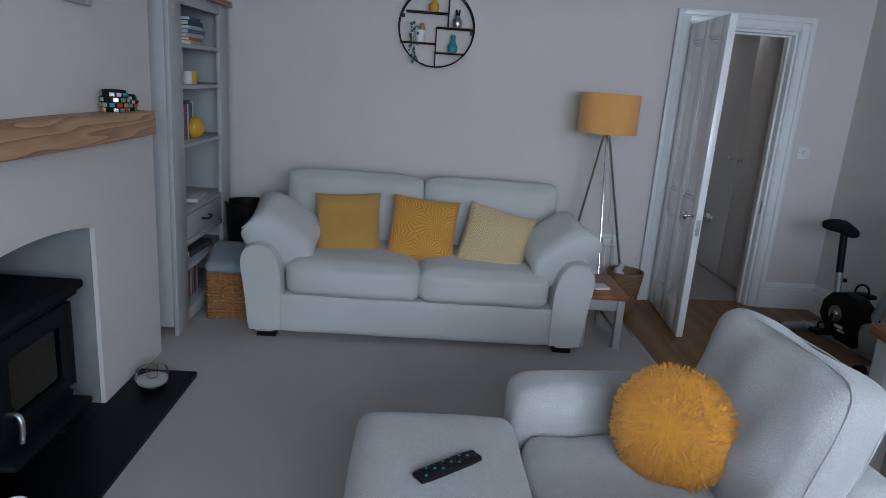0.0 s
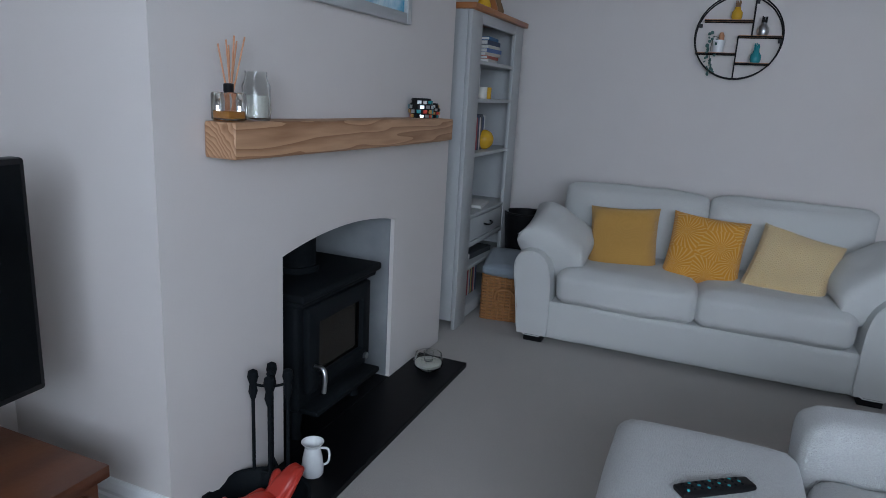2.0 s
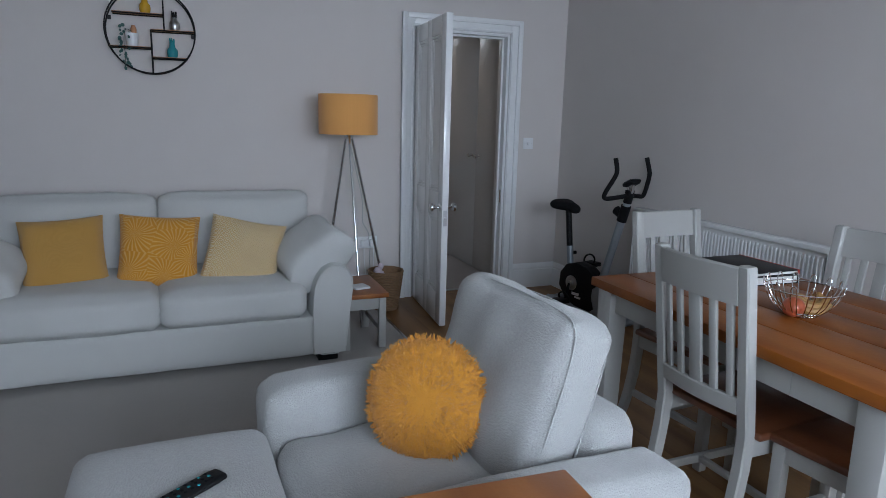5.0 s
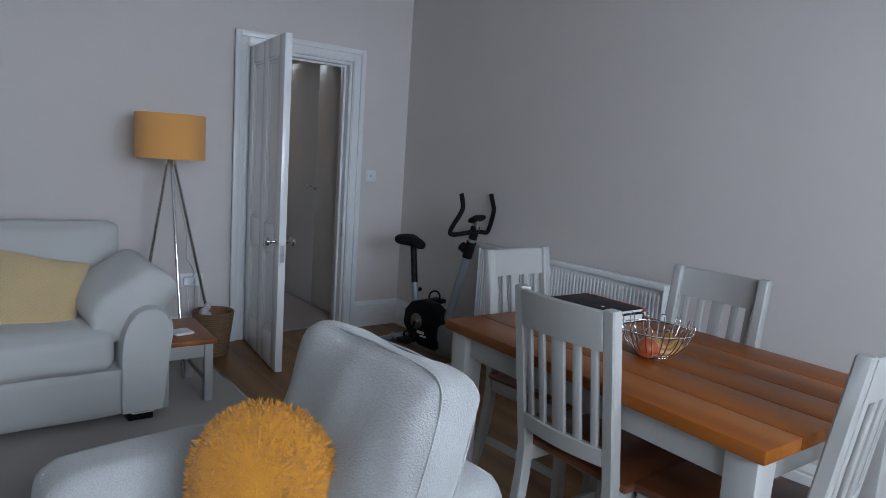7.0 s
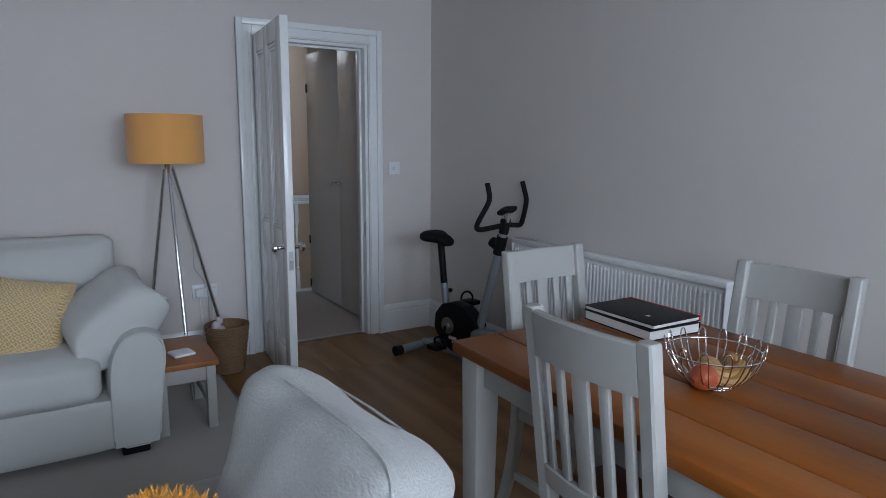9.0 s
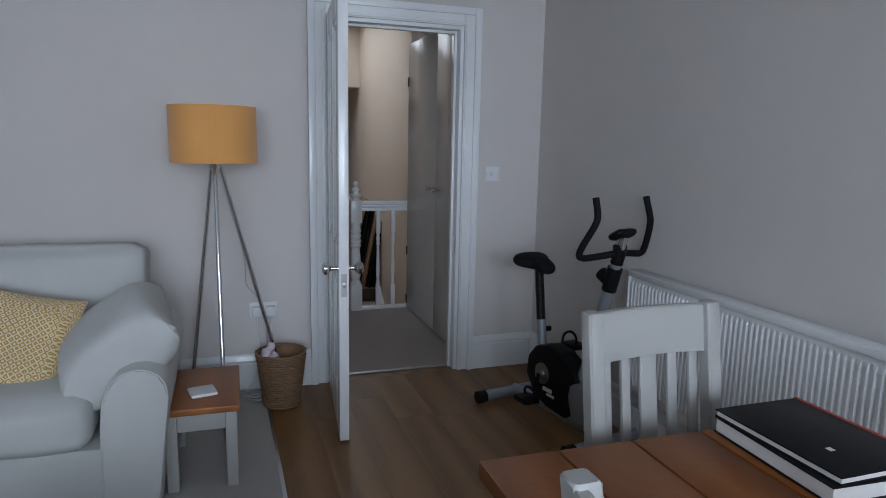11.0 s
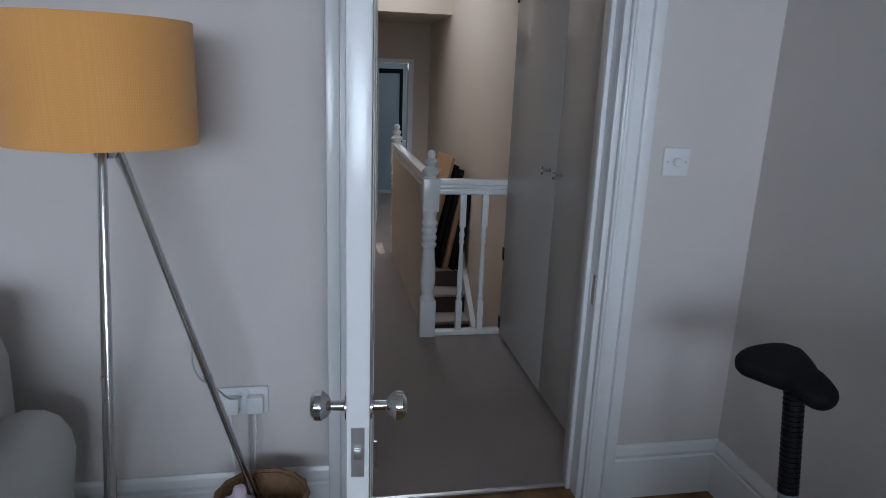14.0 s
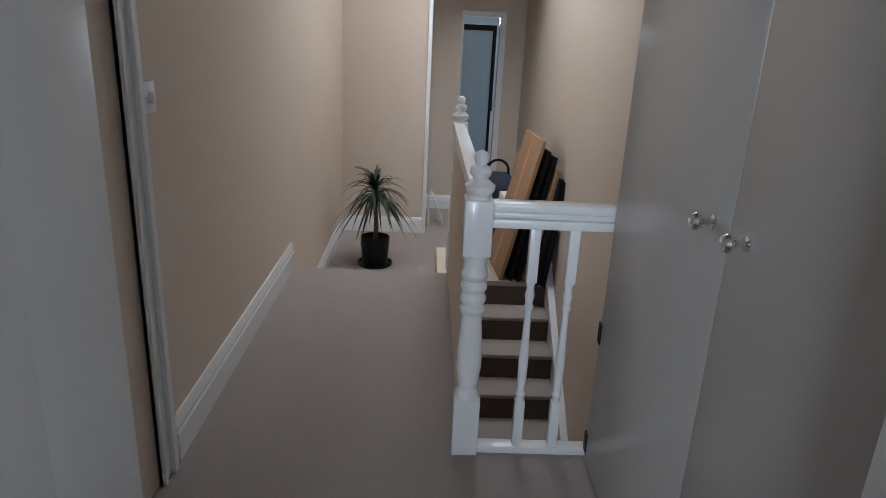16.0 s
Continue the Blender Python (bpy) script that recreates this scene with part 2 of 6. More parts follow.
def ring_timber(name, light, dark):
    """Sawn pine: growth rings about the beam's length, drawn out into cathedrals and knots."""
    m = mat(name, light, 0.55, bump=0.12, bump_scale=60)
    n, l = m.node_tree.nodes, m.node_tree.links
    tc, mp = n.new("ShaderNodeTexCoord"), n.new("ShaderNodeMapping")
    mp.inputs["Scale"].default_value = (1.0, 0.10, 1.0)
    mp.inputs["Location"].default_value = (0.06, 0.0, 0.012)
    l.new(tc.outputs["Object"], mp.inputs["Vector"])
    wander = n.new("ShaderNodeTexNoise")
    wander.inputs["Scale"].default_value, wander.inputs["Detail"].default_value = 11.0, 2.0
    l.new(mp.outputs["Vector"], wander.inputs["Vector"])
    push = n.new("ShaderNodeVectorMath")
    push.operation = "MULTIPLY_ADD"
    push.inputs[1].default_value = (0.10, 0.0, 0.10)
    l.new(wander.outputs["Color"], push.inputs[0])
    l.new(mp.outputs["Vector"], push.inputs[2])
    wv = n.new("ShaderNodeTexWave")
    wv.wave_type, wv.rings_direction, wv.wave_profile = "RINGS", "Y", "SAW"
    wv.inputs["Scale"].default_value, wv.inputs["Distortion"].default_value, wv.inputs["Detail"].default_value = 24.0, 1.2, 2.0
    l.new(push.outputs["Vector"], wv.inputs["Vector"])
    fine = n.new("ShaderNodeTexNoise")
    fine.inputs["Scale"].default_value, fine.inputs["Detail"].default_value = 130.0, 4.0
    l.new(mp.outputs["Vector"], fine.inputs["Vector"])
    mix = n.new("ShaderNodeMath")
    mix.operation = "MULTIPLY_ADD"
    mix.inputs[1].default_value = 0.72
    half = n.new("ShaderNodeMath")
    half.operation = "MULTIPLY"
    half.inputs[1].default_value = 0.28
    l.new(fine.outputs["Fac"], half.inputs[0])
    l.new(wv.outputs["Fac"], mix.inputs[0])
    l.new(half.outputs["Value"], mix.inputs[2])
    ramp = n.new("ShaderNodeValToRGB")
    ramp.color_ramp.elements[0].color, ramp.color_ramp.elements[1].color = (*light, 1), (*dark, 1)
    ramp.color_ramp.elements[0].position, ramp.color_ramp.elements[1].position = 0.30, 0.98
    l.new(mix.outputs["Value"], ramp.inputs["Fac"])
    l.new(ramp.outputs["Color"], n["Principled BSDF"].inputs["Base Color"])
    return m


M_BEAM = ring_timber("sawn_pine_beam", (0.50, 0.30, 0.17), (0.22, 0.095, 0.035))
M_SOOT = mat("sooty_grey_render", (0.24, 0.25, 0.26), 0.9, var=0.45, scale=4, bump=0.4, bump_scale=60)
M_THROW = weave("blue_grey_throw_cloth", (0.27, 0.31, 0.35), (0.22, 0.26, 0.30), 300)
M_SEAT = wood("red_brown_seat_timber", (0.15, 0.052, 0.02), (0.09, 0.028, 0.012), "Y", 8, 0.35, 0.2)
M_LAM = wood("brown_oak_laminate", (0.27, 0.145, 0.052), (0.165, 0.08, 0.027), "Y", 8, 0.42, 0.04, per_piece=0.05)
M_LAM.node_tree.nodes["Principled BSDF"].inputs["Specular IOR Level"].default_value = 0.3
M_WICKER = mat("honey_wicker", (0.34, 0.155, 0.05), 0.6, var=0.3, scale=60, bump=0.4, bump_scale=90)
M_SEAGRASS = mat("woven_brown_paper_rush", (0.22, 0.13, 0.065), 0.75, var=0.3, scale=70, bump=0.5, bump_scale=110)
M_WHITEP = mat("white_plastic", (0.78, 0.79, 0.80), 0.3, var=0.02)
M_PAPER = mat("paper_pages", (0.74, 0.73, 0.70), 0.8, var=0.05, scale=30)
M_GLASS = glass("clear_glass")
M_SMOKE = glass("smoked_stove_glass", (0.30, 0.24, 0.18), 0.08)
M_CARD = mat("brown_cardboard", (0.36, 0.22, 0.12), 0.85, var=0.08, scale=10, bump=0.1)
M_BLACKCARD = mat("black_packing_card", (0.010, 0.009, 0.009), 0.7, var=0.2, spec=0.2)
M_RED = mat("red_rubber", (0.46, 0.035, 0.02), 0.35, var=0.08)
M_LEAF = mat("dark_green_strap_leaf", (0.022, 0.042, 0.018), 0.45, var=0.35, scale=12)
M_SOIL = mat("dark_soil", (0.03, 0.022, 0.016), 0.95, var=0.4, scale=60, bump=1.0)
M_BARK = mat("grey_brown_bark", (0.16, 0.115, 0.075), 0.9, var=0.3, scale=50, bump=0.8)
M_TEAL = mat("teal_glaze", (0.04, 0.28, 0.31), 0.2, var=0.1)
M_WAX = mat("white_candle_wax", (0.74, 0.72, 0.64), 0.5)
M_YELLOW = mat("yellow_glaze", (0.62, 0.36, 0.02), 0.2, var=0.05)
M_SCREEN = mat("dark_screen_glass", (0.004, 0.005, 0.006), 0.15, spec=0.25)
M_REED = mat("peach_reed", (0.55, 0.27, 0.14), 0.7, var=0.15, scale=40)


# ---- modelling helpers ----
def box(bm, x0, y0, z0, x1, y1, z1, bevel=0.0, seg=2, m=None):
    geo = bmesh.ops.create_cube(bm, size=1)
    vs = geo["verts"]
    for v in vs:
        v.co = Vector(((x0 + x1) / 2 + v.co.x * (x1 - x0), (y0 + y1) / 2 + v.co.y * (y1 - y0), (z0 + z1) / 2 + v.co.z * (z1 - z0)))
    if m is not None:
        bmesh.ops.transform(bm, matrix=m, verts=vs)
    if bevel:
        es = list({e for v in vs for e in v.link_edges})
        bmesh.ops.bevel(bm, geom=es, offset=bevel, segments=seg, profile=0.5, affect="EDGES", clamp_overlap=True)
    return bm


def boxes(*rows, bevel=0.0):
    bm = bmesh.new()
    for r in rows:
        box(bm, *r, bevel=bevel)
    return bm


def rod(bm, a, b, r0, r1=None, seg=14):
    a, b = Vector(a), Vector(b)
    m = Matrix.Translation((a + b) / 2) @ (b - a).to_track_quat("Z", "Y").to_matrix().to_4x4()
    bmesh.ops.create_cone(bm, cap_ends=True, segments=seg, radius1=r0, radius2=r0 if r1 is None else r1, depth=(b - a).length, matrix=m)
    return bm


def lathe(bm, profile, at=(0, 0, 0), seg=24, sx=1.0, sy=1.0, m=None):
    """Turns a profile of (radius, height) pairs round the vertical."""
    rings = []
    for r, z in profile:
        ring = []
        for i in range(seg):
            a = 2 * math.pi * i / seg
            p = Vector((at[0] + r * sx * math.cos(a), at[1] + r * sy * math.sin(a), at[2] + z))
            ring.append(bm.verts.new(m @ p if m is not None else p))
        rings.append(ring)
    for lo, hi in zip(rings, rings[1:]):
        for i in range(seg):
            bm.faces.new((lo[i], lo[(i + 1) % seg], hi[(i + 1) % seg], hi[i]))
    if profile[0][0] > 1e-4:
        bm.faces.new(list(reversed(rings[0])))
    if profile[-1][0] > 1e-4:
        bm.faces.new(rings[-1])
    return bm


def tube(bm, pts, r, seg=10, smooth=3, closed=False, taper=None):
    """A round bar that follows a smoothed line of points."""
    pts = [Vector(p) for p in pts]
    for _ in range(smooth):
        q = [] if closed else [pts[0]]
        for a, b in zip(pts, pts[1:] + ([pts[0]] if closed else [])):
            q += [a.lerp(b, 0.25), a.lerp(b, 0.75)]
        pts = q + ([] if closed else [pts[-1]])
    rings, n = [], len(pts)
    side = None
    for i, p in enumerate(pts):
        d = (pts[(i + 1) % n] - pts[i - 1]) if closed else pts[min(i + 1, n - 1)] - pts[max(i - 1, 0)]
        d.normalize()
        if side is None:
            side = d.orthogonal().normalized()
        side = (side - d * side.dot(d)).normalized()
        up = d.cross(side)
        rr = r if taper is None else r + (taper - r) * i / (n - 1)
        rings.append([bm.verts.new(p + rr * (side * math.cos(2 * math.pi * k / seg) + up * math.sin(2 * math.pi * k / seg))) for k in range(seg)])
    for i in range(n if closed else n - 1):
        lo, hi = rings[i], rings[(i + 1) % n]
        for k in range(seg):
            bm.faces.new((lo[k], lo[(k + 1) % seg], hi[(k + 1) % seg], hi[k]))
    if not closed:
        bm.faces.new(list(reversed(rings[0])))
        bm.faces.new(rings[-1])
    return bm


def soft(sx, sy, sz, r, puff=(0, 0, 0), n=12, wrinkle=0.004, at=(0, 0, 0), m=None, freq=5.0, seed=0):
    """An upholstered block: rounded edges, faces that swell, a slightly uneven skin."""
    bm = bmesh.new()
    bmesh.ops.create_cube(bm, size=2)
    bmesh.ops.subdivide_edges(bm, edges=bm.edges[:], cuts=n, use_grid_fill=True)
    half = Vector((sx / 2, sy / 2, sz / 2))
    for v in bm.verts:
        c = v.co.copy()
        u = [max(-1, min(1, q)) for q in c]
        p = Vector([c[i] * half[i] for i in range(3)])
        core = Vector([max(-(half[i] - r), min(half[i] - r, p[i])) for i in range(3)])
        d = p - core
        if d.length > 1e-9:
            p = core + d.normalized() * r
        for i in range(3):
            j, k = (i + 1) % 3, (i + 2) % 3
            if abs(u[i]) > 0.999:
                p[i] += math.copysign(puff[i] * (1 - u[j] ** 4) * (1 - u[k] ** 4), u[i])
        q = noise.noise(p * freq + Vector((seed * 7.1, seed * 3.3, 0)))
        p += (d.normalized() if d.length > 1e-9 else Vector((0, 0, 1))) * q * wrinkle
        p += Vector(at)
        v.co = m @ p if m is not None else p
    return bm


def pillow(w, h, t, n=18, seed=0, m=None, corner=0.06):
    """A scatter cushion: flat seam round the edge, full in the middle, pulled corners."""
    bm = bmesh.new()
    grid = {}
    for side in (1, -1):
        for i in range(n + 1):
            for j in range(n + 1):
                u, v = 2 * i / n - 1, 2 * j / n - 1
                edge = max(abs(u), abs(v)) > 0.999
                if side < 0 and edge:
                    grid[side, i, j] = grid[1, i, j]
                    continue
                pull = 1 - corner * (1 - abs(u) ** 2) * abs(v) ** 4
                pull2 = 1 - corner * (1 - abs(v) ** 2) * abs(u) ** 4
                z = 0 if edge else side * t / 2 * ((1 - u ** 4) * (1 - v ** 4)) ** 0.45
                p = Vector((u * w / 2 * pull2, v * h / 2 * pull, z))
                p.z += 0.012 * noise.noise(Vector((u * 1.7, v * 1.7, seed * 5 + side))) * (0 if edge else 1)
                grid[side, i, j] = bm.verts.new(m @ p if m is not None else p)
        for i in range(n):
            for j in range(n):
                q = [grid[side, i, j], grid[side, i + 1, j], grid[side, i + 1, j + 1], grid[side, i, j + 1]]
                bm.faces.new(q if side > 0 else q[::-1])
    return bm


def link(name, bm, material, smooth=True):
    me = bpy.data.meshes.new(name)
    bmesh.ops.recalc_face_normals(bm, faces=bm.faces[:])
    bm.to_mesh(me)
    bm.free()
    me.materials.append(material)
    if smooth:
        me.polygons.foreach_set("use_smooth", [True] * len(me.polygons))
        me.set_sharp_from_angle(angle=radians(38))
    return new(name, me)


def part(name, bm, material, parent, label="", smooth=True):
    ob = link(name, bm, material, smooth)
    ob.parent = parent
    if label:
        tagged(ob, label)
    return ob


def thing(name, at, rz=0.0, label="", category="", group=""):
    ob = new(name)
    ob.empty_display_size = 0.05
    ob.matrix_world = pose(*at, 0, 0, rz)
    return tagged(ob, label, category, group)


def structure(name, bm, material, label, category, smooth=False):
    return tagged(link(name, bm, material, smooth), label, category, kind="structure")


# ---- structure: living room ----
W, S, H = -4.95, -5.9, 2.62          # west wall, south wall, ceiling
LOW = -0.46                          # lower landing
DL, DR, DH = -1.25, -0.49, 1.968     # doorway
structure("floor", boxes((W, S, -0.12, 0, 0.0, -0.012)), M_SEAT, "subfloor under the carpet and the laminate", "floor")
carpet = bmesh.new()
for r in ((W, S, -0.012, -1.60, 0.0, 0.004),):
    box(carpet, *r)
structure("floor_carpet", carpet, M_CARPET, "taupe short-pile fitted carpet", "carpet")
structure("threshold_strip", boxes((-1.60, S, -0.01, -1.585, -0.02, 0.007)), M_STEEL, "thin metal carpet edging strip", "trim")

wn = bmesh.new()
for r in ((W, 0, 0, DL, 0.12, H), (DR, 0, 0, 0.12, 0.12, H), (DL, 0, DH, DR, 0.12, H)):
    box(wn, *r)
structure("wall_north", wn, M_WALL, "matt off-white plastered wall with the doorway", "wall")
structure("wall_east", boxes((0, S, 0, 0.12, 0, H)), M_WALL, "matt off-white plastered wall behind the radiator", "wall")
structure("wall_west", boxes((W - 0.12, S, 0, W, 0.12, H)), M_WALL, "matt off-white plastered alcove wall", "wall")
WX0, WX1 = -3.45, -0.65
ws = bmesh.new()
for r in ((W - 0.12, S - 0.15, 0, WX0, S, H), (WX1, S - 0.15, 0, 0.12, S, H), (WX0, S - 0.15, 0, WX1, S, 1.10), (WX0, S - 0.15, 2.35, WX1, S, H)):
    box(ws, *r)
structure("wall_south", ws, M_WALL, "matt off-white wall around the wide front window", "wall")
structure("ceiling", boxes((W - 0.12, S - 0.15, H, 0.12, 0.12, H + 0.1)), M_CEIL, "plain plaster ceiling greyed to cut bounced light", "ceiling")

win = thing("window_1", (0, 0, 0), 0, "wide white-framed front window letting in grey daylight", "window")
win["kind"] = "structure"
bay = (WX1 - WX0 - 0.06) / 3
fr = bmesh.new()
for i in range(4):
    box(fr, WX0 + i * bay, S - 0.10, 1.10, WX0 + i * bay + 0.06, S - 0.04, 2.35, 0.004)
for z in (1.10, 2.29):
    box(fr, WX0, S - 0.098, z, WX1, S - 0.042, z + 0.06, 0.004)
part("window_frame", fr, M_GLOSS, win)
part("window_sill", boxes((WX0 - 0.05, S - 0.03, 1.065, WX1 + 0.05, S + 0.12, 1.095), bevel=0.006), M_GLOSS, win)
for i in range(3):
    g = part("pane", boxes((WX0 + i * bay + 0.06, S - 0.074, 1.16, WX0 + (i + 1) * bay, S - 0.068, 2.29)), M_GLASS, win)
    g.visible_shadow = False

# chimney breast with an arched opening
BX, BY0, BY1 = -4.30, -3.385, -1.40
AY0, AY1, AZ, RISE = -2.85, -2.005, 0.812, 0.045
br = bmesh.new()
box(br, W, BY0, 0, BX, AY0, H)
box(br, W, AY1, 0, BX, BY1, H)
n = 16
prev = None
for i in range(n + 1):
    u = i / n
    y = AY0 + (AY1 - AY0) * u
    z = AZ + RISE * (1 - (2 * u - 1) ** 2)
    now = [br.verts.new((x, y, q)) for x, q in ((BX, z), (BX, H), (W, H), (W, z))]
    if prev:
        for k in range(4):
            br.faces.new((prev[k], prev[(k + 1) % 4], now[(k + 1) % 4], now[k]))
    prev = now
structure("chimney_breast", br, M_WALL, "matt off-white chimney breast with an arched fire opening", "chimney breast")
structure("fire_opening_lining", boxes((W + 0.031, AY0, 0.031, BX - 0.02, AY0 + 0.008, AZ - 0.002), (W + 0.031, AY1 - 0.008, 0.031, BX - 0.02, AY1, AZ - 0.002)), M_SOOT, "sooty grey rendered sides of the fire opening", "fireplace")
structure("fireback", boxes((W, AY0, 0.0, W + 0.03, AY1, AZ + RISE)), M_IRON, "dark sooty back of the fire opening", "fireplace")
structure("hearth", boxes((W + 0.04, AY0 + 0.002, 0.004, BX, AY1 - 0.002, 0.03), (BX, -3.38, 0.004, -4.025, -1.66, 0.03), bevel=0.003), M_SLATE, "polished black stone hearth slab", "hearth")

# skirting boards with a moulded top
def skirting(bm, a, b, inward, z=0.0, h=0.20):
    a, b, d = Vector((*a, z)), Vector((*b, z)), Vector((*inward, 0))
    prof = ((0, 0), (0.020, 0), (0.020, h - 0.055), (0.015, h - 0.048), (0.017, h - 0.035), (0.011, h - 0.012), (0.006, h), (0, h))
    ends = [[bm.verts.new(p + d * q + Vector((0, 0, e))) for q, e in prof] for p in (a, b)]
    for k in range(len(prof)):
        bm.faces.new((ends[0][k], ends[0][(k + 1) % len(prof)], ends[1][(k + 1) % len(prof)], ends[1][k]))
    bm.faces.new(ends[0])
    bm.faces.new(ends[1][::-1])
    return bm


sk = bmesh.new()
skirting(sk, (-4.1, -0.001), (DL - 0.095, -0.001), (0, -1))
skirting(sk, (DR + 0.095, -0.001), (-0.001, -0.001), (0, -1))
skirting(sk, (-0.001, -0.022), (-0.001, S), (-1, 0))
skirting(sk, (W + 0.001, S), (W + 0.001, BY0), (1, 0))
skirting(sk, (W + 0.02, BY0 - 0.001), (BX, BY0 - 0.001), (0, -1))
structure("baseboard", sk, M_GLOSS, "tall white gloss moulded skirting board", "skirting")

# door casing: stepped architrave on the room side, lining in the opening
frame_1 = thing("door_frame", (0, 0, 0), 0, "white gloss door frame with a stepped architrave", "door frame")
frame_1["kind"] = "structure"
steps = ((0.0, 0.095, 0.018), (0.006, 0.016, 0.024), (0.058, 0.037, 0.034))
for side in (-1, 1):
    ar = bmesh.new()
    for o, w, d in steps:
        x0, x1 = (DR + o, DR + o + w) if side > 0 else (DL - o - w, DL - o)
        box(ar, x0, -d, 0, x1, -0.0005, DH + o + w, 0.004)
    part("architrave", ar, M_GLOSS, frame_1)
ar = bmesh.new()
for o, w, d in steps:
    box(ar, DL - o, -d, DH + o, DR + o, -0.0006, DH + o + w, 0.004)
part("architrave", ar, M_GLOSS, frame_1)
for x0 in (DR - 0.02, DL):
    part("jamb", box(bmesh.new(), x0, 0.0, 0, x0 + 0.02, 0.14, DH, 0.002), M_GLOSS, frame_1)
part("head", box(bmesh.new(), DL + 0.02, 0.0, DH - 0.02, DR - 0.02, 0.14, DH, 0.002), M_GLOSS, frame_1)
part("stop_bead", box(bmesh.new(), DR - 0.035, 0.055, 0, DR - 0.0205, 0.085, DH - 0.02, 0.002), M_GLOSS, frame_1)
part("stop_bead", box(bmesh.new(), DL + 0.02, 0.055, DH - 0.035, DR - 0.035, 0.085, DH - 0.0205, 0.002), M_GLOSS, frame_1)
structure("strike_plate", boxes((DR - 0.0225, 0.012, 0.70, DR - 0.0195, 0.045, 0.80), bevel=0.001), M_CHROME, "small chrome strike plate on the door lining", "strike plate")


def panelled_door(name, at, rz, width, height, label):
    """A four-panel door hinged at its origin, leaf towards +x, with chrome knobs."""
    d = thing(name, at, rz, label, "door")
    d["kind"] = "structure"
    t = 0.042
    st, zs = 0.105, ((0.20, 0.70), (0.86, height - 0.11))
    body = bmesh.new()
    for r in ((0, 0, st), (width / 2 - 0.05, 0, width / 2 + 0.05), (width - st, 0, width)):
        box(body, r[0], -t / 2, 0, r[2], t / 2, height, 0.003)
    for z0, z1 in ((0, 0.20), (0.70, 0.86), (height - 0.11, height)):
        box(body, st - 0.004, -t / 2 + 0.0008, z0, width / 2 - 0.046, t / 2 - 0.0008, z1, 0.001)
        box(body, width / 2 + 0.046, -t / 2 + 0.0008, z0, width - st + 0.004, t / 2 - 0.0008, z1, 0.001)
    part("leaf", body, M_GLOSS, d)
    for z0, z1 in zs:
        for x0, x1 in ((st, width / 2 - 0.05), (width / 2 + 0.05, width - st)):
            p = bmesh.new()
            box(p, x0, -0.009, z0, x1, 0.009, z1)
            for s in (-1, 1):
                for k, (i0, hh) in enumerate(((0.0, 0.017), (0.018, 0.013))):
                    for r in ((x0 + i0, z0 + i0, x0 + i0 + 0.018, z1 - i0), (x1 - i0 - 0.018, z0 + i0, x1 - i0, z1 - i0), (x0 + i0, z0 + i0, x1 - i0, z0 + i0 + 0.018), (x0 + i0, z1 - i0 - 0.018, x1 - i0, z1 - i0)):
                        y = s * (0.009 + hh) / 2
                        box(p, r[0], min(0, s * hh), r[1], r[2], max(0, s * hh), r[3], 0.003, 1)
            part("panel", p, M_GLOSS, d)
    for s in (-1, 1):
        k = bmesh.new()
        mm = Matrix.Translation((width - 0.055, s * t / 2, 0.775)) @ Matrix.Rotation(-s * math.pi / 2, 4, "X")
        lathe(k, ((0.026, 0), (0.026, 0.004), (0.010, 0.008), (0.009, 0.030), (0.020, 0.036), (0.028, 0.048), (0.027, 0.060), (0.018, 0.068), (0.0, 0.070)), m=mm, seg=20)
        part("door_knob", k, M_CHROME, d, "round chrome door knob")
    part("latch_plate", boxes((width - 0.0005, -0.012, 0.66, width + 0.0015, 0.012, 0.76)), M_STEEL, d)
    part("latch_bolt", boxes((width, -0.007, 0.70, width + 0.010, 0.007, 0.72), bevel=0.002), M_STEEL, d)
    for z in (0.18, height - 0.28):
        h = bmesh.new()
        rod(h, (-0.006, t / 2 + 0.004, z), (-0.006, t / 2 + 0.004, z + 0.09), 0.006)
        part("hinge", h, M_STEEL, d)
    return d


panelled_door("door_1", (DL + 0.022, -0.022, 0.012), -95.3, 0.755, 1.95, "white gloss panelled door standing open into the room")

# ---- structure: landing, stairs and corridor ----
HW = -1.73                            # landing's west wall
HE = 0.06                             # east wall beyond the cupboard
EDGE, BACK, TOP = 3.20, 5.55, 2.90     # landing's edge, the wall with the bulkhead, ceiling
structure("floor_landing", boxes((HW, 0.07, -0.20, -0.10, 1.47, 0.006), (HW, 1.47, -0.20, -0.79, EDGE, 0.006)), M_HALLCARPET, "beige fitted carpet on the upper landing", "carpet")
structure("floor_doorway", boxes((DL, 0.0, -0.12, DR, 0.066, -0.001)), M_LAM, "brown laminate in the doorway", "floor")
structure("threshold_bar", boxes((DL + 0.02, 0.062, -0.001, DR - 0.02, 0.082, 0.010), bevel=0.003), M_STEEL, "thin metal bar where the laminate meets the carpet", "trim")
structure("floor_lower", boxes((HW - 0.8, EDGE, LOW - 0.15, -0.79, 9.3, LOW), (-0.79, 4.32, LOW - 0.15, 0.8, 9.3, LOW)), M_HALLCARPET, "beige fitted carpet on the lower landing", "carpet")
structure("landing_step", boxes((HW, EDGE, LOW, -0.80, EDGE + 0.24, LOW / 2 + 0.003), bevel=0.015), M_HALLCARPET, "carpeted step down from the landing", "step")
structure("wall_landing_west", boxes((HW - 0.1, 0.12, LOW, HW, BACK, TOP + 0.1)), M_HALL, "warm beige plastered landing wall", "wall")
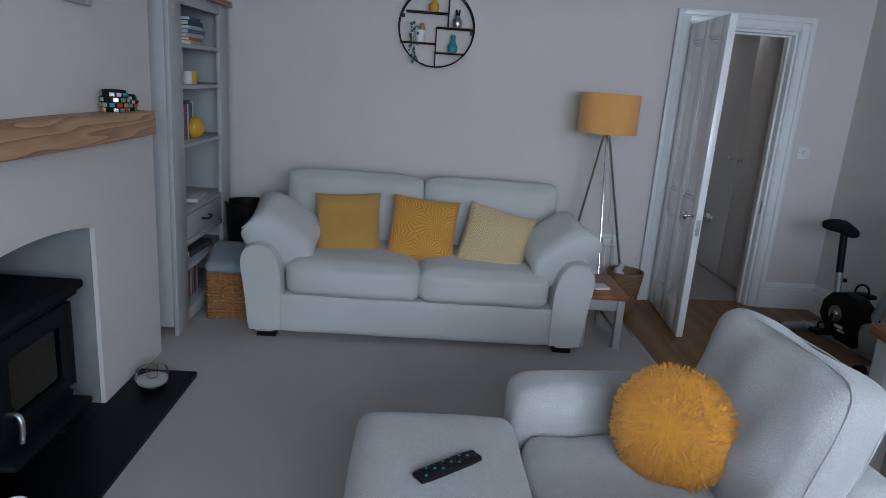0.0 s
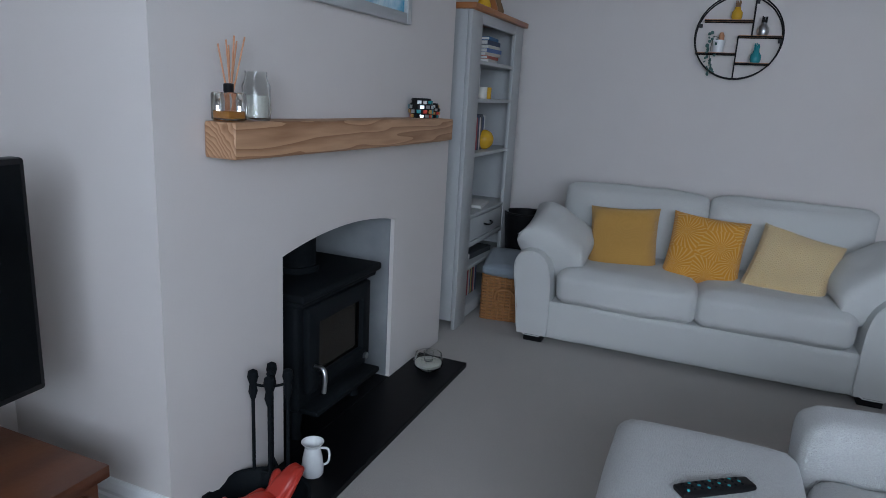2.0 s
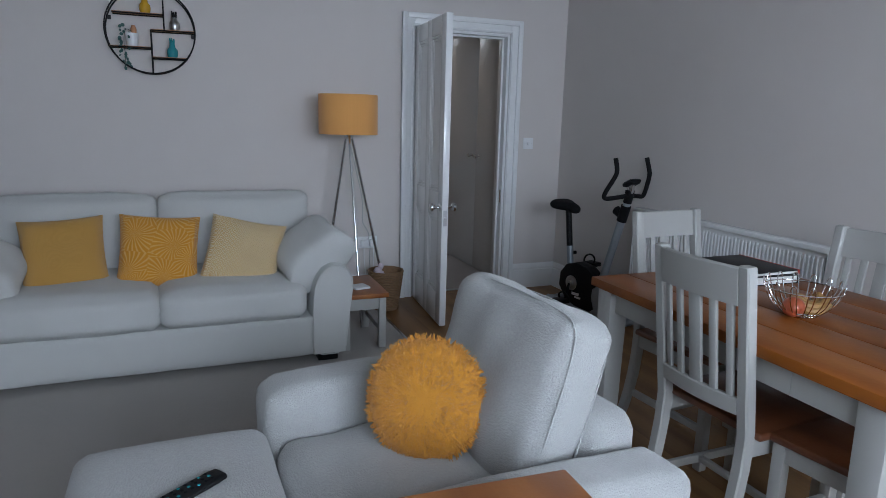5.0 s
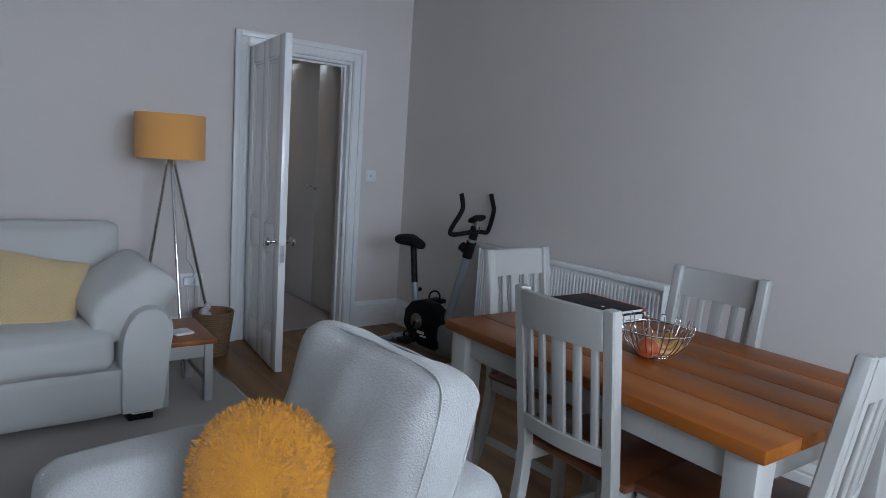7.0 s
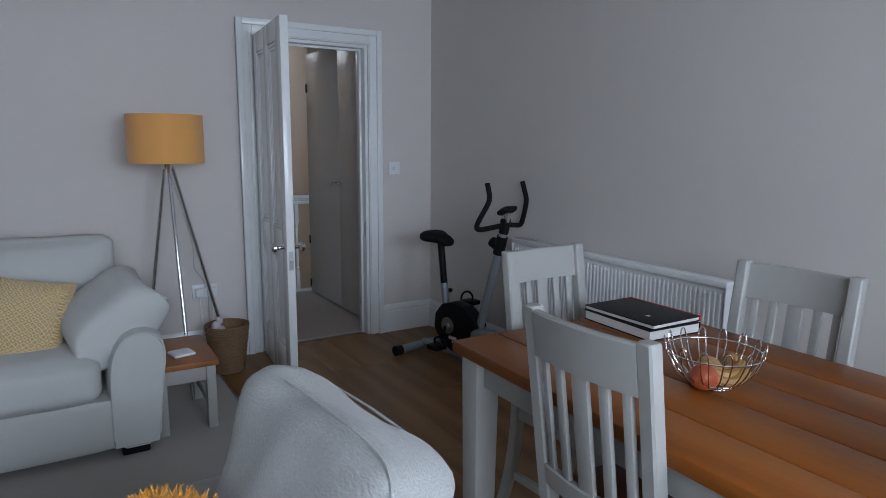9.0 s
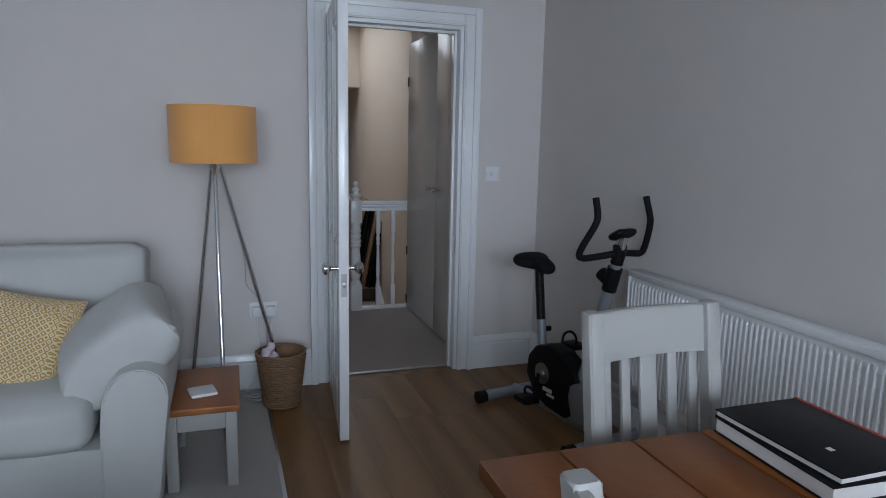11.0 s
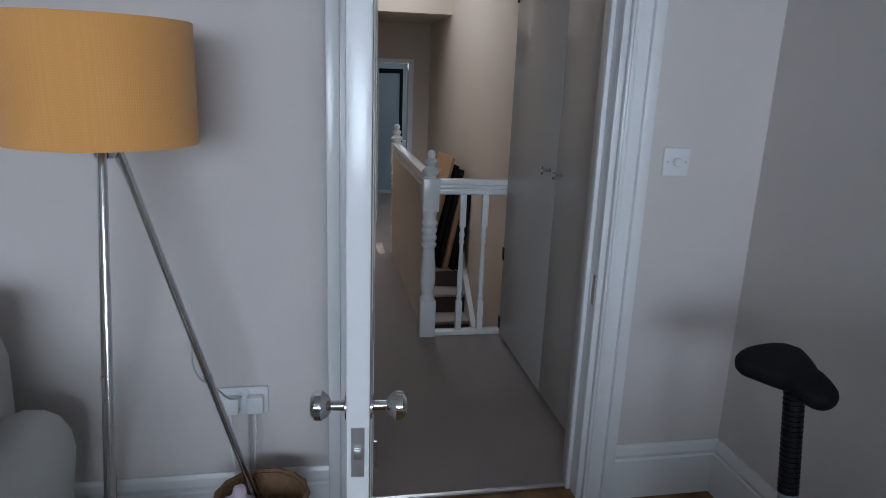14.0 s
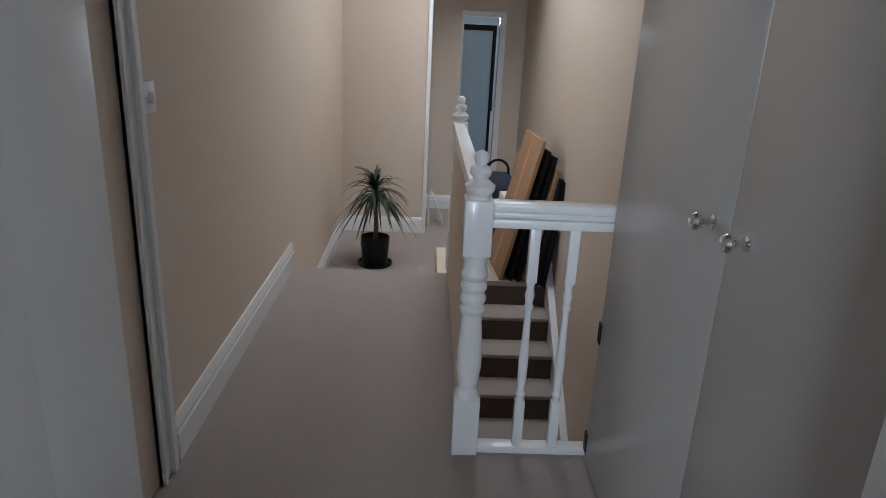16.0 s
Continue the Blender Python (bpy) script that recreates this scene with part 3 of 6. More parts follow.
structure("wall_landing_east", boxes((HE, 0.12, -2.6, HE + 0.1, 7.1, TOP + 0.1)), M_HALL, "warm beige plastered wall beside the stairs", "wall")
structure("wall_plant", boxes((HW - 0.8, BACK, LOW, -0.985, BACK + 0.11, TOP + 0.1)), M_HALL, "warm beige wall behind the potted plant", "wall")
structure("wall_passage", boxes((-2.4, 6.50, LOW, -0.66, 6.6, 2.6), (-0.76, 6.6, LOW, -0.66, 7.0, 2.6), (-2.5, BACK + 0.11, LOW, -2.4, 6.6, 2.6)), M_HALL, "warm beige passage wall", "wall")
structure("bulkhead", boxes((-0.985, BACK, 2.05, HE, BACK + 0.1, TOP + 0.1), (-2.5, BACK + 0.11, 2.05, 0.8, 9.3, 2.15)), M_HALL, "beige bulkhead above the lower passage", "bulkhead")
structure("ceiling_landing", boxes((HW - 0.1, 0.12, TOP, HE, 3.25, TOP + 0.1), (HW - 0.1, 3.25, TOP, -1.13, BACK, TOP + 0.1), (-0.19, 3.25, TOP, HE, BACK, TOP + 0.1), (-1.13, 5.45, TOP, -0.19, BACK, TOP + 0.1)), M_CEIL, "landing ceiling, greyed like the room's, with a roof window", "ceiling")
rw = thing("window_2", (-0.66, 4.35, TOP), 0, "bright white-framed roof window over the landing", "window")
rw["kind"] = "structure"
f2 = bmesh.new()
for r in ((-0.47, -1.10, -0.01, -0.41, 1.10, 0.11), (0.41, -1.10, -0.01, 0.47, 1.10, 0.11), (-0.41, -1.10, -0.009, 0.41, -1.04, 0.11), (-0.41, 1.04, -0.009, 0.41, 1.10, 0.11), (-0.41, -0.03, -0.009, 0.41, 0.03, 0.11)):
    box(f2, *r, 0.004)
part("window_frame", f2, M_GLOSS, rw)
pn = part("pane", boxes((-0.41, -1.04, 0.05, 0.41, 1.04, 0.056)), M_GLASS, rw)
pn.visible_shadow = False

# stair flight that climbs to the lower landing
st = thing("staircase", (0, 0, 0), 0, "carpeted stair flight with dark brown risers", "stairs")
st["kind"] = "structure"
M_RISER = mat("dark_brown_riser", (0.085, 0.06, 0.045), 0.7, var=0.15, scale=12, bump=0.1)
RISER, GOING = 0.188, 0.24
for k in range(1, 10):
    y1 = 4.32 - GOING * (k - 1)
    z = LOW - RISER * k
    b = bmesh.new()
    box(b, -0.78, y1 - GOING - 0.02, z - 0.035, HE - 0.055, y1, z, 0.012)
    part("tread", b, M_HALLCARPET, st)
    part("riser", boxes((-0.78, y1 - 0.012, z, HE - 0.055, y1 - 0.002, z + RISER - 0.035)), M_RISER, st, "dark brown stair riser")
drop = RISER / GOING * 2.28
sb = bmesh.new()
qa = [[sb.verts.new((x, y, z)) for y, z in ((4.38, LOW + 0.10), (4.38, LOW - 0.40), (2.10, LOW - 0.40 - drop), (2.10, LOW + 0.10 - drop))] for x in (HE - 0.054, HE - 0.004)]
sb.faces.new(qa[0])
sb.faces.new(qa[1][::-1])
for i in range(4):
    sb.faces.new((qa[0][i], qa[0][(i + 1) % 4], qa[1][(i + 1) % 4], qa[1][i]))
part("string_board", sb, M_GLOSS, st)
structure("wall_stairwell", boxes((-0.86, 1.52, -2.6, -0.79, 4.32, -0.2), (-0.86, 1.42, -2.6, HE, 1.51, -0.2)), M_HALL, "beige wall of the stairwell under the landing", "wall")

# half-height boarded balustrade on the stair side of the landing
structure("wall_half", boxes((-0.812, 1.54, 0, -0.762, 3.22, 0.80)), M_HALL, "beige boarded half wall along the landing", "half wall")


def newel(at, h, label):
    p = thing("newel_post", at, 0, label, "newel post", "newel posts of the landing")
    b = bmesh.new()
    box(b, -0.043, -0.043, 0, 0.043, 0.043, 0.21, 0.005)
    box(b, -0.043, -0.043, 0.70, 0.043, 0.043, 0.875, 0.005)
    prof = [(0.043, 0.205), (0.038, 0.225), (0.030, 0.24), (0.036, 0.27), (0.042, 0.32), (0.040, 0.38), (0.034, 0.46), (0.031, 0.50), (0.040, 0.51), (0.042, 0.52), (0.034, 0.535), (0.042, 0.55), (0.042, 0.56), (0.034, 0.575), (0.043, 0.59), (0.043, 0.60), (0.035, 0.615), (0.043, 0.63), (0.043, 0.64), (0.036, 0.655), (0.036, 0.68), (0.043, 0.705)]
    lathe(b, prof, seg=20)
    part("shaft", b, M_GLOSS, p)
    c = bmesh.new()
    lathe(c, ((0.034, 0.872), (0.030, 0.885), (0.040, 0.893), (0.046, 0.905), (0.046, 0.915), (0.034, 0.925), (0.022, 0.935), (0.030, 0.945), (0.034, 0.955), (0.030, 0.968), (0.016, 0.976), (0.020, 0.985), (0.023, 0.998), (0.018, 1.012), (0.0, 1.02)), seg=20)
    part("finial", c, M_GLOSS, p, "turned white ball finial")
    return p


newel((-0.800, 1.49, 0.006), 1.0, "white gloss turned newel post with a ball finial")
newel((-0.780, 3.265, 0.006), 1.0, "white gloss turned newel post at the landing edge")
rail = thing("handrail", (0, 0, 0), 0, "white gloss handrail on turned balusters", "handrail")
rb = bmesh.new()
for z0, z1, hw in ((0.795, 0.825, 0.026), (0.825, 0.845, 0.020), (0.845, 0.875, 0.031)):
    box(rb, -0.758, 1.49 - hw, z0, -0.385, 1.49 + hw, z1, 0.006)
part("rail", rb, M_GLOSS, rail)
rb = bmesh.new()
for z0, z1, hw in ((0.80, 0.825, 0.026), (0.825, 0.845, 0.020), (0.845, 0.88, 0.031)):
    box(rb, -0.787 - hw, 1.532, z0, -0.787 + hw, 3.223, z1, 0.006)
part("rail", rb, M_GLOSS, rail)
part("base_rail", boxes((-0.758, 1.465, 0.006, -0.385, 1.515, 0.032), bevel=0.004), M_GLOSS, rail)
for x in (-0.622, -0.502):
    b = bmesh.new()
    box(b, x - 0.016, 1.474, 0.032, x + 0.016, 1.506, 0.20, 0.002)
    box(b, x - 0.016, 1.474, 0.62, x + 0.016, 1.506, 0.796, 0.002)
    lathe(b, ((0.016, 0.198), (0.012, 0.21), (0.017, 0.225), (0.011, 0.24), (0.015, 0.29), (0.016, 0.34), (0.012, 0.44), (0.0105, 0.52), (0.016, 0.535), (0.011, 0.55), (0.016, 0.575), (0.011, 0.60), (0.016, 0.622)), at=(x, 1.49, 0), seg=14)
    part("baluster", b, M_GLOSS, rail)

# built-in cupboard beside the doorway
cb = thing("built_in_cupboard", (0, 0, 0), 0, "white built-in landing cupboard with flush double doors", "cupboard")
part("carcass", boxes((-0.382, 0.13, 0.006, HE - 0.002, 1.43, 2.15)), M_SATIN, cb)
for y0, y1, yk in ((0.16, 0.724, 0.655), (0.726, 1.42, 0.797)):
    dd = part("cupboard_door", boxes((-0.405, y0, 0.03, -0.383, y1, 2.06), bevel=0.0015), M_SATIN, cb)
    k = bmesh.new()
    mm = Matrix.Translation((-0.405, yk, 1.02)) @ Matrix.Rotation(-math.pi / 2, 4, "Y")
    lathe(k, ((0.014, 0), (0.014, 0.003), (0.006, 0.006), (0.006, 0.022), (0.014, 0.028), (0.018, 0.036), (0.014, 0.044), (0.0, 0.046)), m=mm, seg=16)
    part("cupboard_knob", k, M_CHROME, dd, "small chrome cupboard knob")
for z in (0.06, 0.45, 1.75):
    part("hinge", boxes((-0.409, 1.405, z, -0.377, 1.434, z + 0.07), bevel=0.003), M_WIRE, cb, "black butterfly hinge")
structure("wall_cupboard_over", boxes((-0.382, 0.12, 2.15, HE, 1.43, TOP)), M_HALL, "beige wall above the cupboard", "wall")

sk2 = bmesh.new()
skirting(sk2, (HW + 0.001, 1.38), (HW + 0.001, EDGE), (1, 0), 0.006, 0.15)
skirting(sk2, (HW + 0.001, EDGE), (HW + 0.001, BACK - 0.02), (1, 0), LOW, 0.15)
skirting(sk2, (HW + 0.02, BACK - 0.001), (-0.985, BACK - 0.001), (0, -1), LOW, 0.15)
skirting(sk2, (-2.4, 6.499), (-0.66, 6.499), (0, -1), LOW, 0.15)
skirting(sk2, (HE - 0.001, 4.4), (HE - 0.001, 6.98), (-1, 0), LOW, 0.15)
structure("baseboard_landing", sk2, M_GLOSS, "white gloss skirting along the landing", "skirting")
a2 = bmesh.new()
for o, w, d in ((0, 0.09, 0.016), (0.06, 0.03, 0.03), (0.0, 0.02, 0.024)):
    box(a2, HW + 0.0005, 1.285 + o - 0.03, 0.006, HW + d, 1.285 + o + w - 0.03, 2.0, 0.003)
structure("landing_door_architrave", a2, M_GLOSS, "white gloss architrave of a side door", "architrave")
a3 = bmesh.new()
box(a3, -0.985, BACK - 0.03, LOW, -0.95, BACK + 0.14, 2.05, 0.003)
structure("passage_door_lining", a3, M_GLOSS, "white gloss door lining at the passage corner", "door frame")
# far doorway at the end of the corridor
FAR = 7.0
structure("wall_corridor_end", boxes((-0.66, FAR, LOW, -0.62, FAR + 0.1, 2.05), (-0.19, FAR, LOW, HE, FAR + 0.1, 2.05), (-0.62, FAR, 1.56, -0.19, FAR + 0.1, 2.05)), M_HALL, "beige wall at the end of the corridor", "wall")
fd = bmesh.new()
box(fd, -0.655, FAR - 0.015, LOW, -0.61, FAR + 0.12, 1.60, 0.003)
box(fd, -0.22, FAR - 0.015, LOW, -0.155, FAR + 0.12, 1.60, 0.003)
box(fd, -0.61, FAR - 0.015, 1.545, -0.22, FAR + 0.12, 1.60, 0.003)
structure("far_door_frame", fd, M_GLOSS, "white gloss frame of the far doorway", "door frame")
structure("wall_far_room", boxes((-1.6, 9.2, LOW, 0.8, 9.3, 2.05), (-1.7, FAR + 0.1, LOW, -1.6, 9.3, 2.05), (0.7, FAR + 0.1, LOW, 0.8, 9.3, 2.05)), M_GREYP, "pale blue-grey wall of the far room", "wall")


# ---- things: living room, blocks first ----
def sofa():
    s = thing("sofa", (-2.972, -1.14, 0.004), 0, "pale grey fabric two-seater sofa with rounded arms against the wall", "sofa")
    w = 1.96
    part("base", soft(w - 0.36, 0.88, 0.235, 0.025, (0, 0.006, 0), at=(0, 0.455, 0.150), n=12), M_FABRIC, s)
    part("back_frame", soft(w - 0.30, 0.22, 0.66, 0.05, at=(0, 0.93, 0.40), n=8), M_FABRIC, s)
    for i, x in enumerate((-1, 1)):
        m = Matrix.Translation((0.437 * x, 0.735, 0.610)) @ Matrix.Rotation(radians(-9), 4, "X")
        part("back_cushion", soft(0.872, 0.24, 0.50, 0.045, (0.0, 0.05, 0.014), n=16, wrinkle=0.012, seed=i, m=m), M_FABRIC, s)
        part("seat_cushion", soft(0.742, 0.80, 0.19, 0.055, (0.004, 0.014, 0.026), n=16, wrinkle=0.010, seed=i + 4, at=(0.368 * x, 0.385, 0.355)), M_FABRIC, s)
    for sx in (-1, 1):
        prof = [(-0.105, 0.035), (0.085, 0.035), (0.100, 0.20), (0.118, 0.34), (0.132, 0.43), (0.126, 0.485), (0.100, 0.525), (0.060, 0.545), (0.010, 0.548), (-0.035, 0.530), (-0.070, 0.490), (-0.092, 0.43), (-0.102, 0.34), (-0.105, 0.20)]
        a = bmesh.new()
        rows = []
        for i in range(17):
            u = i / 16
            y = 0.002 + 0.946 * u
            pinch = 1.0 - 0.10 * max(0.0, 1 - u / 0.035) - 0.10 * max(0.0, (u - 0.965) / 0.035)
            rows.append([a.verts.new((sx * (0.865 + p * pinch + 0.004 * noise.noise(Vector((p * 9, y * 5, q * 9 + sx)))), y, 0.29 + (q - 0.29) * (0.5 + 0.5 * pinch) + 0.005 * noise.noise(Vector((y * 5, q * 7, sx))))) for p, q in prof])
        for p, q in zip(rows, rows[1:]):
            for k in range(len(prof)):
                j = (k + 1) % len(prof)
                a.faces.new((p[k], p[j], q[j], q[k]))
        a.faces.new(rows[0][::-1])
        a.faces.new(rows[-1])
        bmesh.ops.recalc_face_normals(a, faces=a.faces[:])
        arm = part("arm", a, M_FABRIC, s)
        p = bmesh.new()
        tube(p, [(sx * (0.865 + x * 0.93), 0.003, 0.29 + (z - 0.29) * 0.97) for x, z in prof], 0.0035, 6, 1, closed=True)
        part("piping", p, M_FABRIC, arm)
        x2 = Vector((-sx * 0.82, 0.04, -0.57)).normalized()
        y2 = Vector((0.0, 0.96, 0.26))
        z = x2.cross(y2).normalized()
        y2 = z.cross(x2)
        m = Matrix.Translation((sx * (w / 2 - 0.175), 0.27, 0.565)) @ Matrix((x2, y2, z)).transposed().to_4x4() @ Matrix.Rotation(radians(-6 * sx), 4, "Z")
        part("arm_cushion", pillow(0.44, 0.46, 0.27, n=26, seed=9 + sx, m=m, corner=0.10), M_FABRIC, s, "slouching grey side cushion")
        for y in (0.05, 0.88):
            f = bmesh.new()
            box(f, sx * (w / 2 - 0.13) - 0.055, y - 0.03, 0, sx * (w / 2 - 0.13) + 0.055, y + 0.05, 0.06, 0.006)
            part("foot", f, M_BLACK, s)
    return s


sofa()


def scatter(at, rx, ry, rz, size, material, label, seed, t=0.15):
    c = tagged(link("scatter_cushion", pillow(size, size, t, seed=seed), material), label, "cushion", "yellow cushions on the sofa")
    c.matrix_world = pose(*at, rx, ry, rz)
    return c


scatter((-3.42, -0.74, 0.600), 64, -3, 4, 0.40, M_MUSTARD, "plain mustard square cushion on the sofa", 1)
scatter((-2.965, -0.77, 0.600), 63, 4, -2, 0.41, M_FROND, "ochre velvet cushion embossed with palm fronds", 2)
scatter((-2.53, -0.83, 0.580), 56, 11, -10, 0.41, M_TRELLIS, "cream and mustard trellis-pattern cushion", 3)


def armchair():
    a = thing("armchair", (-2.16, -3.02, 0), 5, "large pale silver-grey snuggle armchair facing the fireplace", "armchair")
    part("base", soft(0.80, 0.62, 0.24, 0.04, at=(-0.02, 0, 0.16), n=8), M_CHENILLE, a)
    seat = soft(0.66, 0.575, 0.19, 0.05, (0.012, 0.004, 0.02), n=22, wrinkle=0.016, at=(-0.12, 0, 0.345), seed=2, freq=7)
    part("seat_cushion", seat, M_CHENILLE, a)
    for s in (-1, 1):
        arm = soft(0.86, 0.19, 0.50, 0.055, (0.004, 0.010, 0.014), n=16, wrinkle=0.008, at=(-0.03, s * 0.375, 0.312), seed=s)
        for v in arm.verts:
            # the arms sink towards the back and roll outwards at the top
            top = max(0.0, (v.co.z - 0.30) / 0.27)
            v.co.z -= 0.05 * top * max(0.0, v.co.x + 0.1)
            v.co.y += s * 0.018 * top
        part("arm", arm, M_CHENILLE, a)
    part("back_frame", soft(0.19, 0.58, 0.55, 0.07, at=(0.305, 0, 0.335), n=10), M_CHENILLE, a)
    m = Matrix.Translation((0.150, 0.0, 0.632)) @ Matrix.Rotation(radians(18), 4, "Y")
    back = part("back_cushion", soft(0.155, 0.58, 0.50, 0.05, (0.030, 0.006, 0.006), n=26, wrinkle=0.018, m=m, seed=5, freq=7), M_CHENILLE, a, "plump chenille back cushion")
    for s in (-1, 1):
        for x in (-0.054, 0.054):
            p = bmesh.new()
            loop = [(x, s * 0.284, -0.19), (x, s * 0.289, 0.0), (x, s * 0.284, 0.18), (x, s * 0.262, 0.226), (x, s * 0.215, 0.247), (x, 0.0, 0.252)]
            tube(p, [m @ Vector(q) for q in loop], 0.0028, 6, 2)
            part("piping", p, M_CHENILLE, back)
    for x in (-0.36, 0.36):
        for y in (-0.39, 0.39):
            f = bmesh.new()
            lathe(f, ((0.03, 0), (0.04, 0.09)), at=(x, y, 0), seg=4)
            part("foot", f, M_BLACK, a)


armchair()
fs = thing("footstool", (-2.888, -3.03, 0), 1, "square pale grey fabric footstool", "footstool")
part("body", soft(0.49, 0.66, 0.34, 0.05, (0.006, 0.006, 0), n=10, at=(0, 0, 0.24)), M_CHENILLE, fs)
part("top_pad", soft(0.50, 0.67, 0.12, 0.05, (0.003, 0.003, 0.012), n=12, at=(0, 0, 0.40)), M_CHENILLE, fs)
for x in (-0.19, 0.19):
    for y in (-0.27, 0.27):
        f = bmesh.new()
        lathe(f, ((0.022, 0), (0.03, 0.08)), at=(x, y, 0), seg=12)
        part("foot", f, M_BLACK, fs)


def round_cushion():
    c = thing("round_cushion", (-2.250, -2.990, 0.598), 0, "round saffron pleated velvet cushion on the armchair", "cushion")
    b = bmesh.new()
    n, rings = 72, 12
    front = []
    for s in (1, -1):
        prev = None
        for k in range(rings + 1):
            u = k / rings
            ring = []
            for i in range(n):
                a = 2 * math.pi * i / n
                rr = 0.186 * u * (1 + 0.02 * noise.noise(Vector((3 * math.cos(a), 3 * math.sin(a), s)))) + (0.003 * math.sin(a * 36) if k == rings else 0)
                z = s * 0.055 * max(0, 1 - u ** 2.6) ** 0.5 + s * (0.0045 * math.sin(a * 36 + 2 * math.sin(u * 9)) * u + 0.006 * noise.noise(Vector((9 * u * math.cos(a), 9 * u * math.sin(a), s))))
                ring.append(b.verts.new((rr * math.cos(a), rr * math.sin(a), z)))
            if prev:
                for i in range(n):
                    q = (prev[i], prev[(i + 1) % n], ring[(i + 1) % n], ring[i])
                    b.faces.new(q)
            prev = ring
    bmesh.ops.remove_doubles(b, verts=b.verts[:], dist=0.0004)
    m = Matrix.Rotation(radians(-40), 4, "Z") @ Matrix.Rotation(radians(70), 4, "X") @ Matrix.Diagonal((0.88, 0.88, 0.62, 1.0))
    bmesh.ops.transform(b, matrix=m, verts=b.verts[:])
    part("cover", b, M_SHAG, c)
    rnd = random.Random(4)
    f = bmesh.new()
    for i in range(620):
        a = rnd.uniform(0, 6.283)
        p = Vector((0.184 * math.cos(a), 0.184 * math.sin(a), rnd.uniform(-0.02, 0.02)))
        d = Vector((math.cos(a + rnd.uniform(-0.6, 0.6)), math.sin(a + rnd.uniform(-0.6, 0.6)), rnd.uniform(-0.7, 0.7))).normalized()
        rod(f, p, p + d * rnd.uniform(0.010, 0.024), 0.0030, 0.0008, 4)
    tufts = bmesh.new()
    for i in range(2600):
        a, u = rnd.uniform(0, 6.283), rnd.uniform(0.05, 0.98) ** 0.5
        p = Vector((0.186 * u * math.cos(a), 0.186 * u * math.sin(a), 0.055 * (1 - u ** 2.6) ** 0.5 - 0.002))
        d = Vector((math.cos(a) * 0.8 + rnd.uniform(-0.7, 0.7), math.sin(a) * 0.8 + rnd.uniform(-0.7, 0.7), rnd.uniform(0.3, 0.9))).normalized()
        rod(tufts, p, p + d * rnd.uniform(0.008, 0.018), 0.0018, 0.0004, 3)
    bmesh.ops.transform(tufts, matrix=m, verts=tufts.verts[:])
    part("fuzz", tufts, M_SHAG, c)
    bmesh.ops.transform(f, matrix=m, verts=f.verts[:])
    part("fringe", f, M_SHAG, c)


round_cushion()


def remote():
    r = thing("remote_control", (-2.867, -3.05, 0.470), 37, "black television remote control lying on the footstool", "remote control")
    part("case", soft(0.21, 0.05, 0.018, 0.008, (0, 0.002, 0.002), n=6, wrinkle=0, at=(0, 0, 0.009)), M_BLACK, r)
    rnd = random.Random(2)
    for i in range(9):
        for j in range(3):
            b = bmesh.new()
            lathe(b, ((0.0042, 0.0), (0.0042, 0.0205), (0.0, 0.0212)), at=(-0.085 + i * 0.019, (j - 1) * 0.013, 0), seg=8)
            part("button", b, M_IRON if (i + j) % 3 else M_TEAL, r)


remote()


# ---- fireplace side ----
mt = tagged(link("mantel_beam", soft(0.115, 1.58, 0.108, 0.012, n=14, wrinkle=0.002, at=(0, 0, 0.054)), M_BEAM), "chunky waxed pine mantel beam on the chimney breast", "mantel shelf")
mt.location = (-4.2425, -2.42, 1.168)
mt.rotation_euler = (radians(-0.5), 0, 0)


